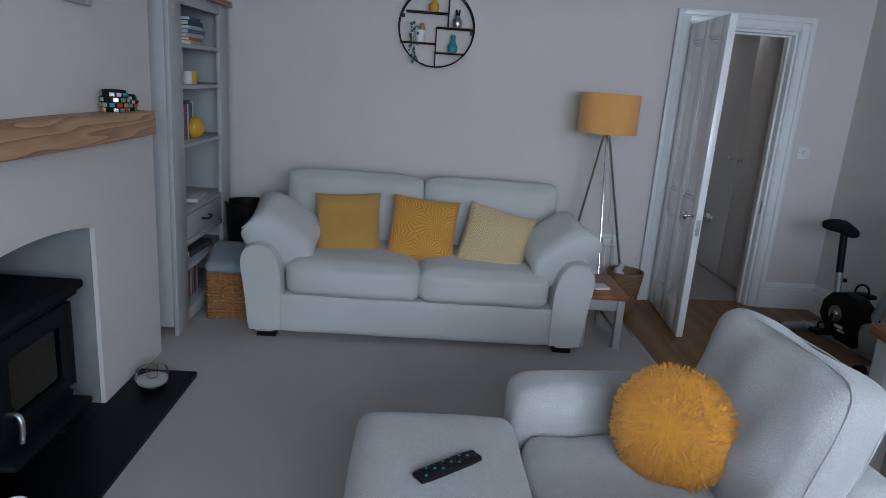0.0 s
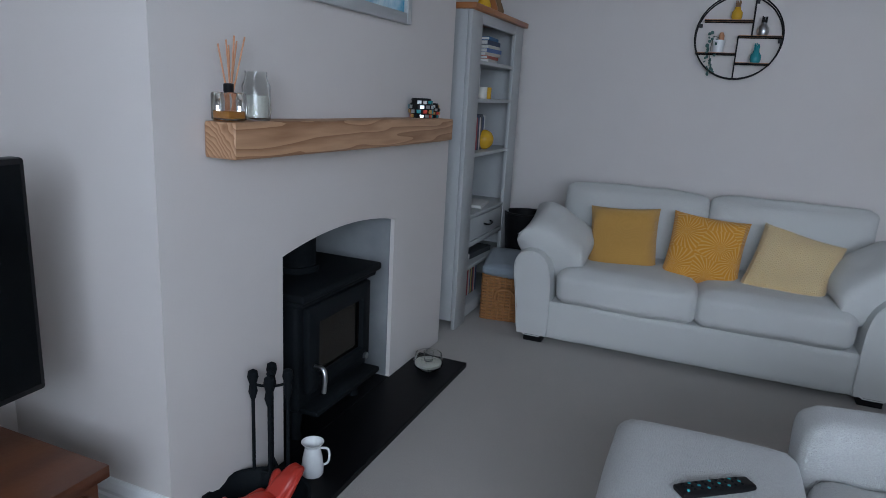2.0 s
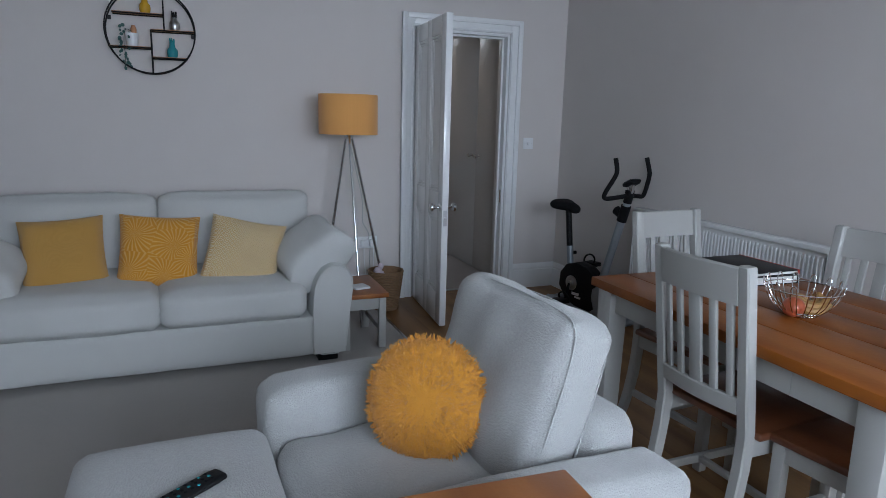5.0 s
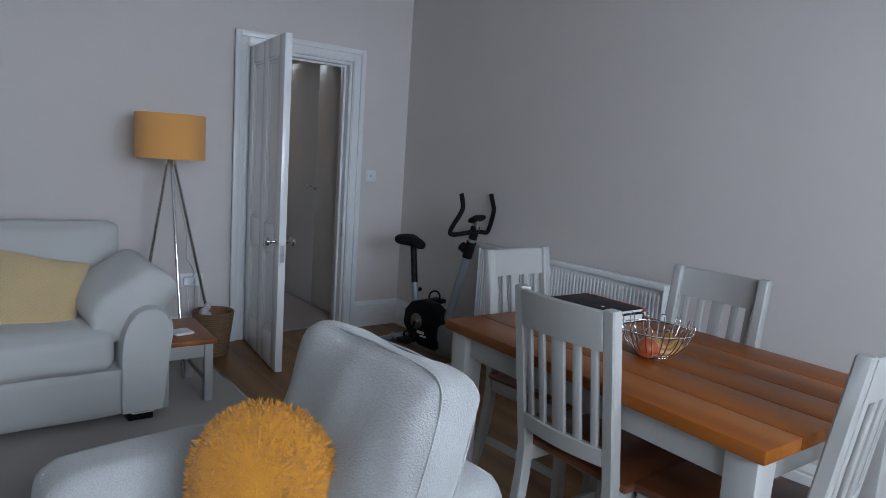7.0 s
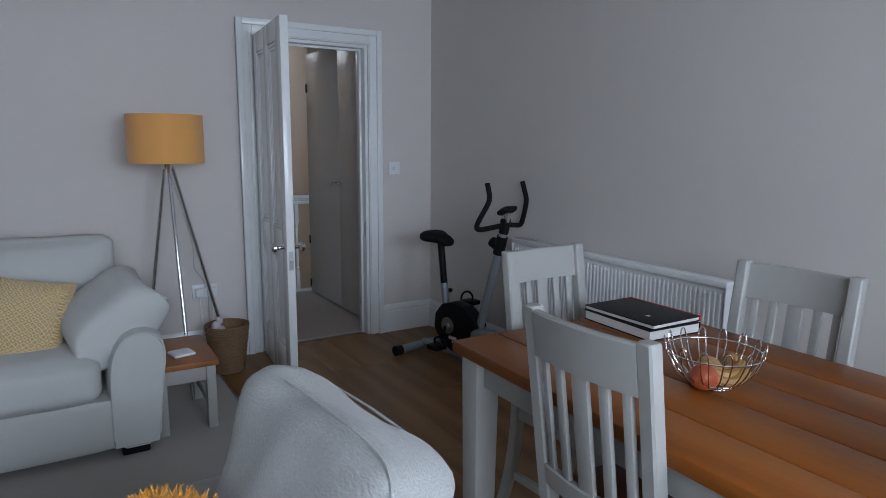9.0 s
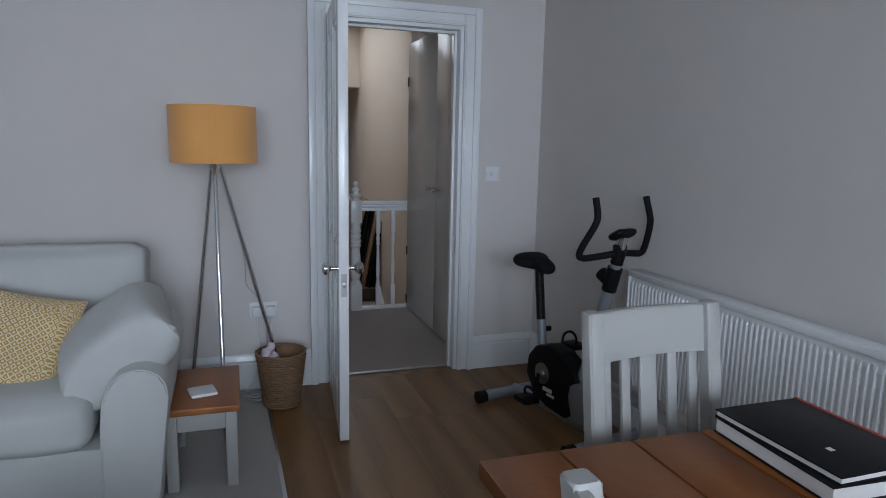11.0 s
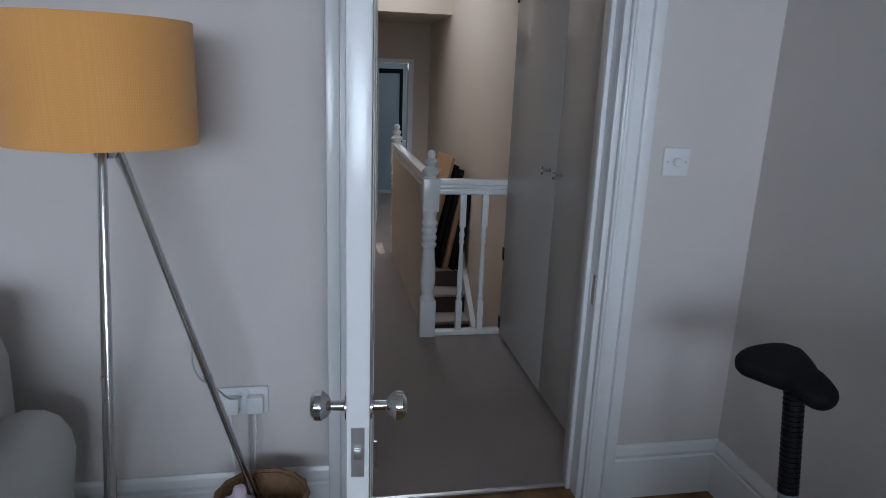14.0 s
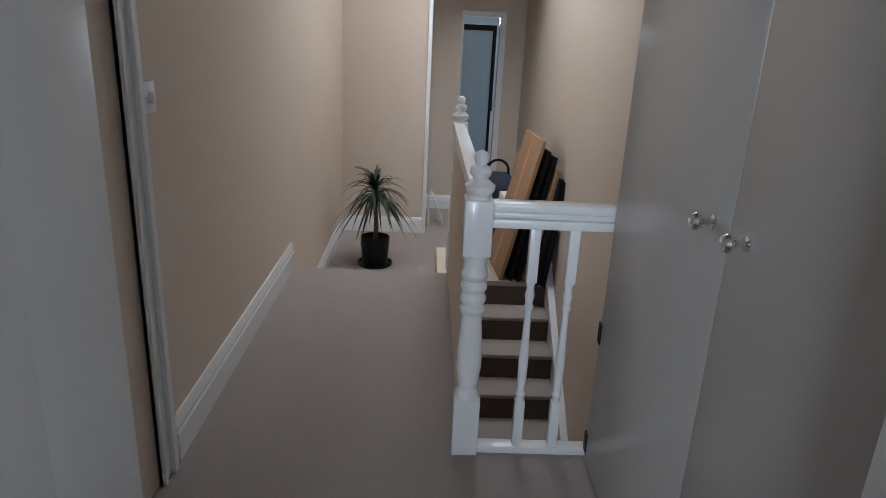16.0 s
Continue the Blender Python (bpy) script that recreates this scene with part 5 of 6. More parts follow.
def television():
    s = thing("tv_unit", (-4.49, -4.14, -0.02), 0, "low dark-brown wooden television unit in the alcove", "tv unit")
    b = bmesh.new()
    box(b, -0.22, -0.62, 0.44, 0.24, 0.52, 0.475, 0.004)
    part("top", b, M_SEAT, s)
    part("body", boxes((-0.20, -0.60, 0.05, 0.22, 0.50, 0.44), bevel=0.004), M_SEAT, s)
    for y in (-0.32, 0.22):
        part("drawer", boxes((0.221, y - 0.24, 0.08, 0.236, y + 0.24, 0.42), bevel=0.003), M_SEAT, s)
    for x in (-0.17, 0.19):
        for y in (-0.56, 0.46):
            part("foot", boxes((x - 0.02, y - 0.02, 0.0245, x + 0.02, y + 0.02, 0.05)), M_SEAT, s)
    t = thing("television", (-4.42, -4.19, 0.4555), 3, "large flat black television on the wooden unit", "television")
    b = bmesh.new()
    box(b, -0.03, -0.56, 0.165, 0.012, 0.56, 0.74, 0.008)
    part("case", b, M_BLACK, t)
    part("screen", boxes((0.0122, -0.545, 0.183, 0.0142, 0.545, 0.725)), M_SCREEN, t)
    b = bmesh.new()
    box(b, -0.10, -0.22, 0.0, 0.10, 0.22, 0.012, 0.005)
    rod(b, (0, 0, 0.01), (0, 0, 0.18), 0.025)
    part("stand", b, M_BLACK, t)


television()


# ---- north wall ----
def wall_shelf():
    s = thing("round_wall_shelf", (-2.957, -0.001, 1.815), 0, "round black wire wall shelf with thin wooden ledges", "wall shelf")
    R, D = 0.250, 0.10
    for y in (-0.006, -D):
        b = bmesh.new()
        tube(b, [(R * math.cos(a * math.pi / 16), y, R * math.sin(a * math.pi / 16)) for a in range(32)], 0.0045, 8, 1, closed=True)
        part("ring", b, M_WIRE, s)
    def ledge(x0, x1, z):
        part("ledge", boxes((x0, -D + 0.004, z, x1, -0.008, z + 0.006)), M_MANTEL, s, "thin brown wooden ledge")
        b = bmesh.new()
        for y in (-0.006, -D):
            rod(b, (x0, y, z - 0.002), (x1, y, z - 0.002), 0.004, seg=8)
        part("ledge_wire", b, M_WIRE, s)
    ledge(-0.205, 0.075, 0.095)
    ledge(-0.235, 0.00, -0.10)
    ledge(0.0, 0.25, 0.005)
    ledge(0.0, 0.20, -0.155)
    for x, z0, z1 in ((0.075, 0.005, 0.238), (0.0, -0.25, 0.005)):
        b = bmesh.new()
        for y in (-0.006, -D):
            rod(b, (x, y, z0), (x, y, z1), 0.004, seg=8)
        part("upright", b, M_WIRE, s)
    for x, z in ((0.085, 0.215), (-0.225, 0.07), (0.238, -0.015)):
        part("bracket", boxes((x - 0.010, -0.02, z - 0.012, x + 0.010, -0.003, z + 0.012)), M_WIRE, s)


wall_shelf()


def little_vase(at, body, top, label):
    v = thing("small_vase", at, 0, label, "vase", "small vases on the wall shelf")
    b = bmesh.new()
    lathe(b, ((0.0, 0), (0.026, 0.0), (0.032, 0.02), (0.031, 0.045), (0.018, 0.062), (0.017, 0.075), (0.0, 0.075)), seg=20)
    part("pot", b, body, v)
    b = bmesh.new()
    rnd = random.Random(len(label))
    for i in range(7):
        a = i * 0.9
        rod(b, (0.008 * math.cos(a), 0.008 * math.sin(a), 0.07), (0.014 * math.cos(a), 0.014 * math.sin(a), 0.098 + 0.02 * rnd.random()), 0.008, 0.003, 7)
    part("sprig", b, top, v)


little_vase((-2.982, -0.055, 1.917), M_YELLOW, M_SEAGRASS, "yellow glass vase with a dried flower head")
little_vase((-2.822, -0.055, 1.827), M_STEEL, M_WIRE, "grey vase with a dark spiky succulent")
little_vase((-2.842, -0.055, 1.667), M_TEAL, M_TEAL, "turquoise glass vase with a stopper")
hp = thing("trailing_plant", (-3.062, -0.055, 1.722), 0, "white pot with a trailing eucalyptus sprig", "plant")
b = bmesh.new()
lathe(b, ((0.0, 0), (0.030, 0.0), (0.036, 0.075), (0.032, 0.075), (0.027, 0.06), (0.0, 0.06)), seg=20)
part("pot", b, M_WHITEP, hp)
b = bmesh.new()
lathe(b, ((0.0, 0.07), (0.016, 0.075), (0.017, 0.10), (0.010, 0.12), (0.0, 0.122)), at=(0.01, 0, 0), seg=14)
part("flower_head", b, M_REED, hp)
b = bmesh.new()
rnd = random.Random(11)
tube(b, ((0.0, -0.02, 0.085), (-0.035, -0.03, 0.10), (-0.045, -0.045, 0.02), (-0.04, -0.05, -0.05), (-0.045, -0.05, -0.125)), 0.0016, 5, 2)
part("stem", b, M_LEAF, hp)
b = bmesh.new()
for i in range(34):
    u = i / 33
    p = Vector((-0.042 + rnd.uniform(-0.028, 0.028), -0.045 + rnd.uniform(-0.015, 0.015), 0.115 - 0.25 * u))
    bmesh.ops.create_circle(b, cap_ends=True, segments=7, radius=rnd.uniform(0.007, 0.012), matrix=Matrix.Translation(p) @ Euler((rnd.uniform(0.6, 2.2), rnd.uniform(-0.6, 0.6), rnd.uniform(-0.8, 0.8))).to_matrix().to_4x4())
part("leaves", b, mat("blue_green_leaf", (0.06, 0.13, 0.12), 0.5, var=0.3), hp)


def floor_lamp():
    l = thing("floor_lamp", (-1.81, -0.33, 0.004), 0, "chrome tripod floor lamp with a mustard drum shade", "floor lamp")
    b = bmesh.new()
    lathe(b, ((0.188, 1.222), (0.190, 1.222), (0.190, 1.472), (0.188, 1.472)), seg=48)
    shade = part("shade", b, M_SHADE, l, "mustard fabric drum shade")
    for z in (1.237, 1.470):
        r = bmesh.new()
        tube(r, [(0.188 * math.cos(a * math.pi / 12), 0.188 * math.sin(a * math.pi / 12), z) for a in range(24)], 0.003, 6, 1, closed=True)
        part("shade_ring", r, M_SHADE, shade)
    for a in (0, 2.094, 4.189):
        r = bmesh.new()
        rod(r, (0, 0, 1.26), (0.188 * math.cos(a), 0.188 * math.sin(a), 1.238), 0.002, seg=6)
        part("shade_strut", r, M_CHROME, shade)
    h = bmesh.new()
    lathe(h, ((0.022, 1.19), (0.026, 1.20), (0.026, 1.235), (0.018, 1.245), (0.018, 1.30), (0.0, 1.30)), seg=20)
    part("hub", h, M_CHROME, l)
    bulb = bmesh.new()
    lathe(bulb, ((0.012, 1.30), (0.03, 1.34), (0.03, 1.36), (0.015, 1.385), (0, 1.388)), seg=16)
    part("bulb", bulb, M_WAX, l)
    for x, y in ((-0.155, 0.20), (0.01, -0.30), (0.325, 0.15)):
        g = bmesh.new()
        a, c2 = Vector((x * 0.06, y * 0.06, 1.225)), Vector((x, y, 0.0))
        rod(g, a, c2, 0.0095, seg=12)
        mid = a.lerp(c2, 0.48)
        rod(g, mid, mid + (c2 - a).normalized() * 0.012, 0.0115, seg=12)
        part("leg", g, M_CHROME, l)
    w = bmesh.new()
    tube(w, ((0.01, 0.02, 1.20), (0.05, 0.06, 1.05), (0.13, 0.10, 0.75), (0.12, 0.12, 0.62), (0.17, 0.16, 0.56), (0.20, 0.20, 0.50), (0.215, 0.30, 0.46)), 0.0028, 6, 3)
    part("flex", w, M_GREYP, l)


floor_lamp()


def side_table(name, at, rz, w, d, h, label):
    t = thing(name, at, rz, label, "side table", "oak-topped side tables")
    b = bmesh.new()
    box(b, -w / 2, -d / 2, h - 0.028, w / 2, d / 2, h, 0.006, 3)
    part("tabletop", b, M_OAK, t, "orange oak top")
    iw, idp = w / 2 - 0.035, d / 2 - 0.035
    for x in (-1, 1):
        for y in (-1, 1):
            g = bmesh.new()
            box(g, x * iw - 0.021, y * idp - 0.021, 0, x * iw + 0.021, y * idp + 0.021, h - 0.029, 0.003)
            part("leg", g, M_CREAM, t)
    for s in (-1, 1):
        part("apron", boxes((-iw + 0.0215, s * idp - 0.01, h - 0.10, iw - 0.0215, s * idp + 0.01, h - 0.029), bevel=0.002), M_CREAM, t)
        part("apron", boxes((s * iw - 0.01, -idp + 0.0215, h - 0.10, s * iw + 0.01, idp - 0.0215, h - 0.029), bevel=0.002), M_CREAM, t)
        part("stretcher", boxes((s * iw - 0.01, -idp + 0.0215, 0.09, s * iw + 0.01, idp - 0.0215, 0.12), bevel=0.002), M_CREAM, t)


side_table("side_table", (-1.88, -0.80, 0.004), -1, 0.285, 0.46, 0.335, "small cream side table with an orange oak top by the sofa")
side_table("lamp_table", (-2.335, -3.665, 0.004), -3, 0.36, 0.30, 0.66, "taller cream table with an orange oak top behind the armchair")
co = tagged(link("coaster", soft(0.10, 0.10, 0.016, 0.007, n=4, wrinkle=0, at=(0, 0, 0.008)), M_WHITEP), "square white coaster on the side table", "coaster")
co.matrix_world = pose(-1.88, -0.88, 0.3395, 0, 0, 12)


def waste_basket():
    k = thing("waste_basket", (-1.525, -0.25, -0.012 + 0.014), 0, "round woven brown waste basket with paper rubbish inside", "waste basket")
    part("liner", lathe(bmesh.new(), ((0.0, 0.004), (0.082, 0.004), (0.117, 0.275), (0.112, 0.275), (0.078, 0.012), (0.0, 0.012)), seg=24), M_SEAGRASS, k)
    rows = 22
    for i in range(rows):
        u = i / (rows - 1)
        r = 0.085 + 0.035 * u
        b = bmesh.new()
        tube(b, [((r + (0.003 if (j + i) % 2 else -0.0015)) * math.cos(j * math.pi / 15), (r + (0.003 if (j + i) % 2 else -0.0015)) * math.sin(j * math.pi / 15), 0.008 + 0.27 * u) for j in range(30)], 0.0068, 5, 0, closed=True)
        part("weaver", b, M_SEAGRASS, k)
    p = tagged(link("crumpled_paper", soft(0.07, 0.05, 0.16, 0.02, n=10, wrinkle=0.03, freq=22), mat("pink_printed_wrapper", (0.60, 0.52, 0.58), 0.5, var=0.45, scale=28)), "crumpled pink and white wrapper in the waste basket", "wrapper")
    p.matrix_world = pose(-1.585, -0.27, 0.26, 22, -28, 30)


waste_basket()


def loose_cable():
    c = thing("power_cable", (-1.66, -0.17, 0.008), 0, "tangled pale power cable lying on the floor by the lamp", "cable")
    rnd = random.Random(12)
    for k in range(3):
        b = bmesh.new()
        r = 0.045 + 0.012 * k
        pts = [((r + rnd.uniform(-0.014, 0.014)) * math.cos(i * 0.9 + k) + rnd.uniform(-0.02, 0.02), (r * 0.7 + rnd.uniform(-0.012, 0.012)) * math.sin(i * 0.9 + k), 0.002 + 0.010 * k + rnd.uniform(0.0, 0.022)) for i in range(14)]
        tube(b, pts, 0.0032, 6, 3)
        part("cord", b, M_GREYP, c)
    b = bmesh.new()
    tube(b, ((0.05, 0.02, 0.006), (0.09, 0.08, 0.05), (0.085, 0.135, 0.16), (0.08, 0.145, 0.30), (0.085, 0.150, 0.40)), 0.0032, 6, 3)
    part("lead", b, M_GREYP, c)


loose_cable()


def socket(at, label):
    s = thing("wall_socket", at, 0, label, "socket")
    b = bmesh.new()
    box(b, -0.073, -0.010, -0.043, 0.073, 0, 0.043, 0.004)
    part("plate", b, M_WHITEP, s)
    for x in (-0.033, 0.036):
        g = bmesh.new()
        box(g, x - 0.024, -0.042, -0.030, x + 0.024, -0.010, 0.022, 0.006)
        part("plug", g, M_WHITEP, s)
    for x in (-0.012, 0.012):
        part("switch_rocker", boxes((x - 0.005, -0.013, 0.022, x + 0.005, -0.010, 0.037)), M_WHITEP, s)
    w = bmesh.new()
    tube(w, ((-0.033, -0.035, -0.03), (-0.035, -0.045, -0.12), (-0.02, -0.05, -0.25), (-0.08, -0.06, -0.42), (-0.16, -0.09, -0.445), (-0.10, -0.14, -0.448), (-0.18, -0.20, -0.448), (-0.09, -0.21, -0.446)), 0.003, 6, 3)
    part("cable", w, M_WHITEP, s)
    w = bmesh.new()
    tube(w, ((0.036, -0.035, -0.03), (0.038, -0.05, -0.10), (0.03, -0.05, -0.20), (0.032, -0.05, -0.34)), 0.003, 6, 3)
    part("cable", w, M_WHITEP, s)


socket((-1.593, -0.0015, 0.440), "white double wall socket with two plugs and trailing cables")


def light_switch(at, rz, label):
    s = thing("light_switch", at, rz, label, "light switch", "light switches")
    b = bmesh.new()
    box(b, -0.043, -0.009, -0.043, 0.043, 0, 0.043, 0.004)
    part("plate", b, M_WHITEP, s)
    k = bmesh.new()
    mm = Matrix.Translation((0, -0.008, 0)) @ Matrix.Rotation(math.pi / 2, 4, "X")
    lathe(k, ((0.014, 0), (0.014, 0.010), (0.011, 0.014), (0, 0.0145)), m=mm, seg=18)
    part("dimmer_knob", k, M_WHITEP, s)
    for x in (-0.030, 0.030):
        g = bmesh.new()
        lathe(g, ((0.0035, 0), (0.003, 0.0015), (0, 0.0018)), m=Matrix.Translation((x, -0.0085, 0)) @ Matrix.Rotation(math.pi / 2, 4, "X"), seg=10)
        part("screw", g, M_STEEL, s)


light_switch((-0.297, -0.0015, 1.163), 0, "white square dimmer switch beside the doorway")
light_switch((HW + 0.0015, 1.42, 1.14), 90, "white square light switch on the landing wall")


# ---- dining corner ----
def radiator():
    r = thing("radiator", (-0.035, -1.795, 0), 0, "long white ribbed panel radiator on the wall", "radiator")
    y0, y1, z0, z1 = -0.70, 0.69, 0.25, 0.805
    b = bmesh.new()
    n = 58
    pitch = (y1 - y0 - 0.03) / n
    prev = None
    # a pressed-steel face whose ribs are folds of one sheet
    for i in range(n):
        for f, dep in ((0.0, -0.056), (0.30, -0.056), (0.42, -0.0635), (0.72, -0.0635), (0.84, -0.056)):
            y = y0 + 0.015 + pitch * (i + f)
            now = [b.verts.new((-0.05, y, z0 + 0.02)), b.verts.new((-0.056, y, z0 + 0.045)), b.verts.new((dep, y, z0 + 0.06)), b.verts.new((dep, y, z1 - 0.062)), b.verts.new((-0.056, y, z1 - 0.047)), b.verts.new((-0.05, y, z1 - 0.03))]
            if prev:
                for k in range(5):
                    b.faces.new((prev[k], prev[k + 1], now[k + 1], now[k]))
            prev = now
    part("ribbed_panel", b, M_GLOSS, r, smooth=False)
    part("back_panel", boxes((-0.048, y0, z0, 0.0, y1, z1 - 0.01), bevel=0.004), M_GLOSS, r)
    part("top_grille", boxes((-0.068, y0 - 0.004, z1 - 0.028, 0.004, y1 + 0.004, z1), bevel=0.006), M_GLOSS, r)
    for y in (y0 - 0.002, y1 - 0.004):
        part("end_cap", boxes((-0.066, y, z0, 0.003, y + 0.006, z1 - 0.01), bevel=0.002), M_GLOSS, r)
    for y in (y1 + 0.03,):
        v = bmesh.new()
        rod(v, (-0.03, y, 0.005), (-0.03, y, 0.26), 0.008, seg=12)
        part("pipe", v, M_GLOSS, r)
        v = bmesh.new()
        rod(v, (-0.03, y, 0.255), (-0.03, y, 0.32), 0.016, seg=14)
        rod(v, (-0.03, y - 0.035, 0.275), (-0.03, y + 0.02, 0.275), 0.010, seg=12)
        part("valve", v, M_BLACK, r)


radiator()


def dining_table():
    t = thing("dining_table", (-0.93, -3.05, 0), -1.0, "farmhouse dining table with an orange oak plank top", "dining table")
    w, l, h = 0.84, 1.23, 0.745
    n = 5
    bw = w / n
    for i in range(n):
        b = bmesh.new()
        x0 = -w / 2 + i * bw
        box(b, x0 + 0.0014, -l / 2, h - 0.036, x0 + bw - 0.0014, l / 2, h, 0.0042, 2)
        o = part("plank", b, M_TABLE, t)
    for x in (-1, 1):
        for y in (-1, 1):
            g = bmesh.new()
            cx, cy = x * (w / 2 - 0.065), y * (l / 2 - 0.065)
            box(g, cx - 0.042, cy - 0.042, 0, cx + 0.042, cy + 0.042, h - 0.037, 0.004)
            for v in g.verts:
                if v.co.z < 0.3:
                    v.co.x, v.co.y = cx + (v.co.x - cx) * 0.82, cy + (v.co.y - cy) * 0.82
            part("leg", g, M_CREAM, t)
    for s in (-1, 1):
        part("apron", boxes((-w / 2 + 0.10, s * (l / 2 - 0.06) - 0.011, h - 0.125, w / 2 - 0.10, s * (l / 2 - 0.06) + 0.011, h - 0.037), bevel=0.003), M_CREAM, t)
        part("apron", boxes((s * (w / 2 - 0.06) - 0.011, -l / 2 + 0.10, h - 0.125, s * (w / 2 - 0.06) + 0.011, l / 2 - 0.10, h - 0.037), bevel=0.003), M_CREAM, t)
    for x in (-1, 1):
        part("drawer_front", boxes((x * (w / 2 - 0.050) - 0.004, -0.30, h - 0.122, x * (w / 2 - 0.050) + 0.004, 0.18, h - 0.040), bevel=0.002), M_CREAM, t)


M_TABLE = wood("honey_oak_plank", (0.285, 0.088, 0.009), (0.185, 0.052, 0.005), "Y", 7, 0.36, 0.0, per_piece=0.015)
M_TABLE.node_tree.nodes["Principled BSDF"].inputs["Specular IOR Level"].default_value = 0.3
dining_table()


def dining_chair():
    """Back at y = 0 facing -y (seat in front), origin on the floor under the back."""
    c = thing("dining_chair", (0, 0, 0), 0, "cream painted slat-back dining chair with a red-brown seat", "chair", "chairs round the dining table")
    w, h = 0.38, 0.97
    def lean(bm, bow=0.0):
        for v in bm.verts:
            if v.co.z > 0.45:
                v.co.y += (v.co.z - 0.45) * 0.14
            elif v.co.y > -0.1:
                v.co.y += 0.085 * ((0.45 - v.co.z) / 0.45) ** 2
            v.co.y += bow * (1 - (v.co.x / (w / 2)) ** 2)
        return bm
    for x in (-1, 1):
        b = bmesh.new()
        cx = x * (w / 2 - 0.020)
        prof = ((-0.020, -0.015), (-0.015, -0.020), (0.015, -0.020), (0.020, -0.015), (0.020, 0.015), (0.015, 0.020), (-0.015, 0.020), (-0.020, 0.015))
        rows = [[b.verts.new((cx + p * s, q * s, z)) for p, q in prof] for z, s in ((0, 0.9), (0.08, 0.93), (0.16, 0.96), (0.25, 1), (0.35, 1), (0.45, 1), (0.60, 1), (0.80, 0.97), (h - 0.004, 0.95), (h, 0.8))]
        for p, q in zip(rows, rows[1:]):
            for k in range(8):
                b.faces.new((p[k], p[(k + 1) % 8], q[(k + 1) % 8], q[k]))
        b.faces.new(rows[0][::-1])
        b.faces.new(rows[-1])
        part("back_post", lean(b), M_CREAM, c)
    for nm, z0, z1 in (("top_rail", h - 0.118, h - 0.006), ("lower_rail", 0.515, 0.568)):
        b = bmesh.new()
        rows = []
        for i in range(13):
            x = (-1 + i / 6) * (w / 2 - 0.037)
            rows.append([b.verts.new((x, y, z)) for y, z in ((-0.011, z0), (0.012, z0), (0.012, z1 - 0.004), (0.008, z1), (-0.007, z1), (-0.011, z1 - 0.004))])
        for p, q in zip(rows, rows[1:]):
            for k in range(6):
                b.faces.new((p[k], p[(k + 1) % 6], q[(k + 1) % 6], q[k]))
        b.faces.new(rows[0][::-1])
        b.faces.new(rows[-1])
        bmesh.ops.recalc_face_normals(b, faces=b.faces[:])
        part(nm, lean(b, 0.026), M_CREAM, c)
    for x, sw in ((-0.125, 0.011), (-0.068, 0.013), (0.0, 0.024), (0.068, 0.013), (0.125, 0.011)):
        part("slat", lean(box(bmesh.new(), x - sw, -0.006, 0.56, x + sw, 0.007, h - 0.112, 0.003), 0.026), M_CREAM, c)
    b = bmesh.new()
    box(b, -0.21, -0.43, 0.445, 0.21, -0.012, 0.470, 0.009, 3)
    part("seat", b, M_SEAT, c, "red-brown wooden seat")
    for x in (-1, 1):
        part("front_leg", box(bmesh.new(), x * 0.175 - 0.019, -0.415, 0, x * 0.175 + 0.019, -0.377, 0.444, 0.004), M_CREAM, c)
        part("side_rail", box(bmesh.new(), x * 0.175 - 0.010, -0.378, 0.385, x * 0.175 + 0.010, -0.015, 0.444, 0.003), M_CREAM, c)
        part("stretcher", box(bmesh.new(), x * 0.175 - 0.009, -0.378, 0.15, x * 0.175 + 0.009, 0.0, 0.18, 0.003), M_CREAM, c)
    part("front_rail", box(bmesh.new(), -0.155, -0.405, 0.385, 0.155, -0.387, 0.444, 0.003), M_CREAM, c)
    part("cross_stretcher", box(bmesh.new(), -0.166, -0.20, 0.155, 0.166, -0.18, 0.178, 0.003), M_CREAM, c)
    return c


chair = dining_chair()
chair.matrix_world = pose(-1.335, -3.07, 0.002, 0, 0, 91)
for m in (pose(-0.835, -2.33, 0.002, 0, 0, 4), pose(-0.49, -2.96, 0.002, 0, 0, -86), pose(-1.02, -3.665, 0.002, 0, 0, 187)):
    copy_thing(chair, m)


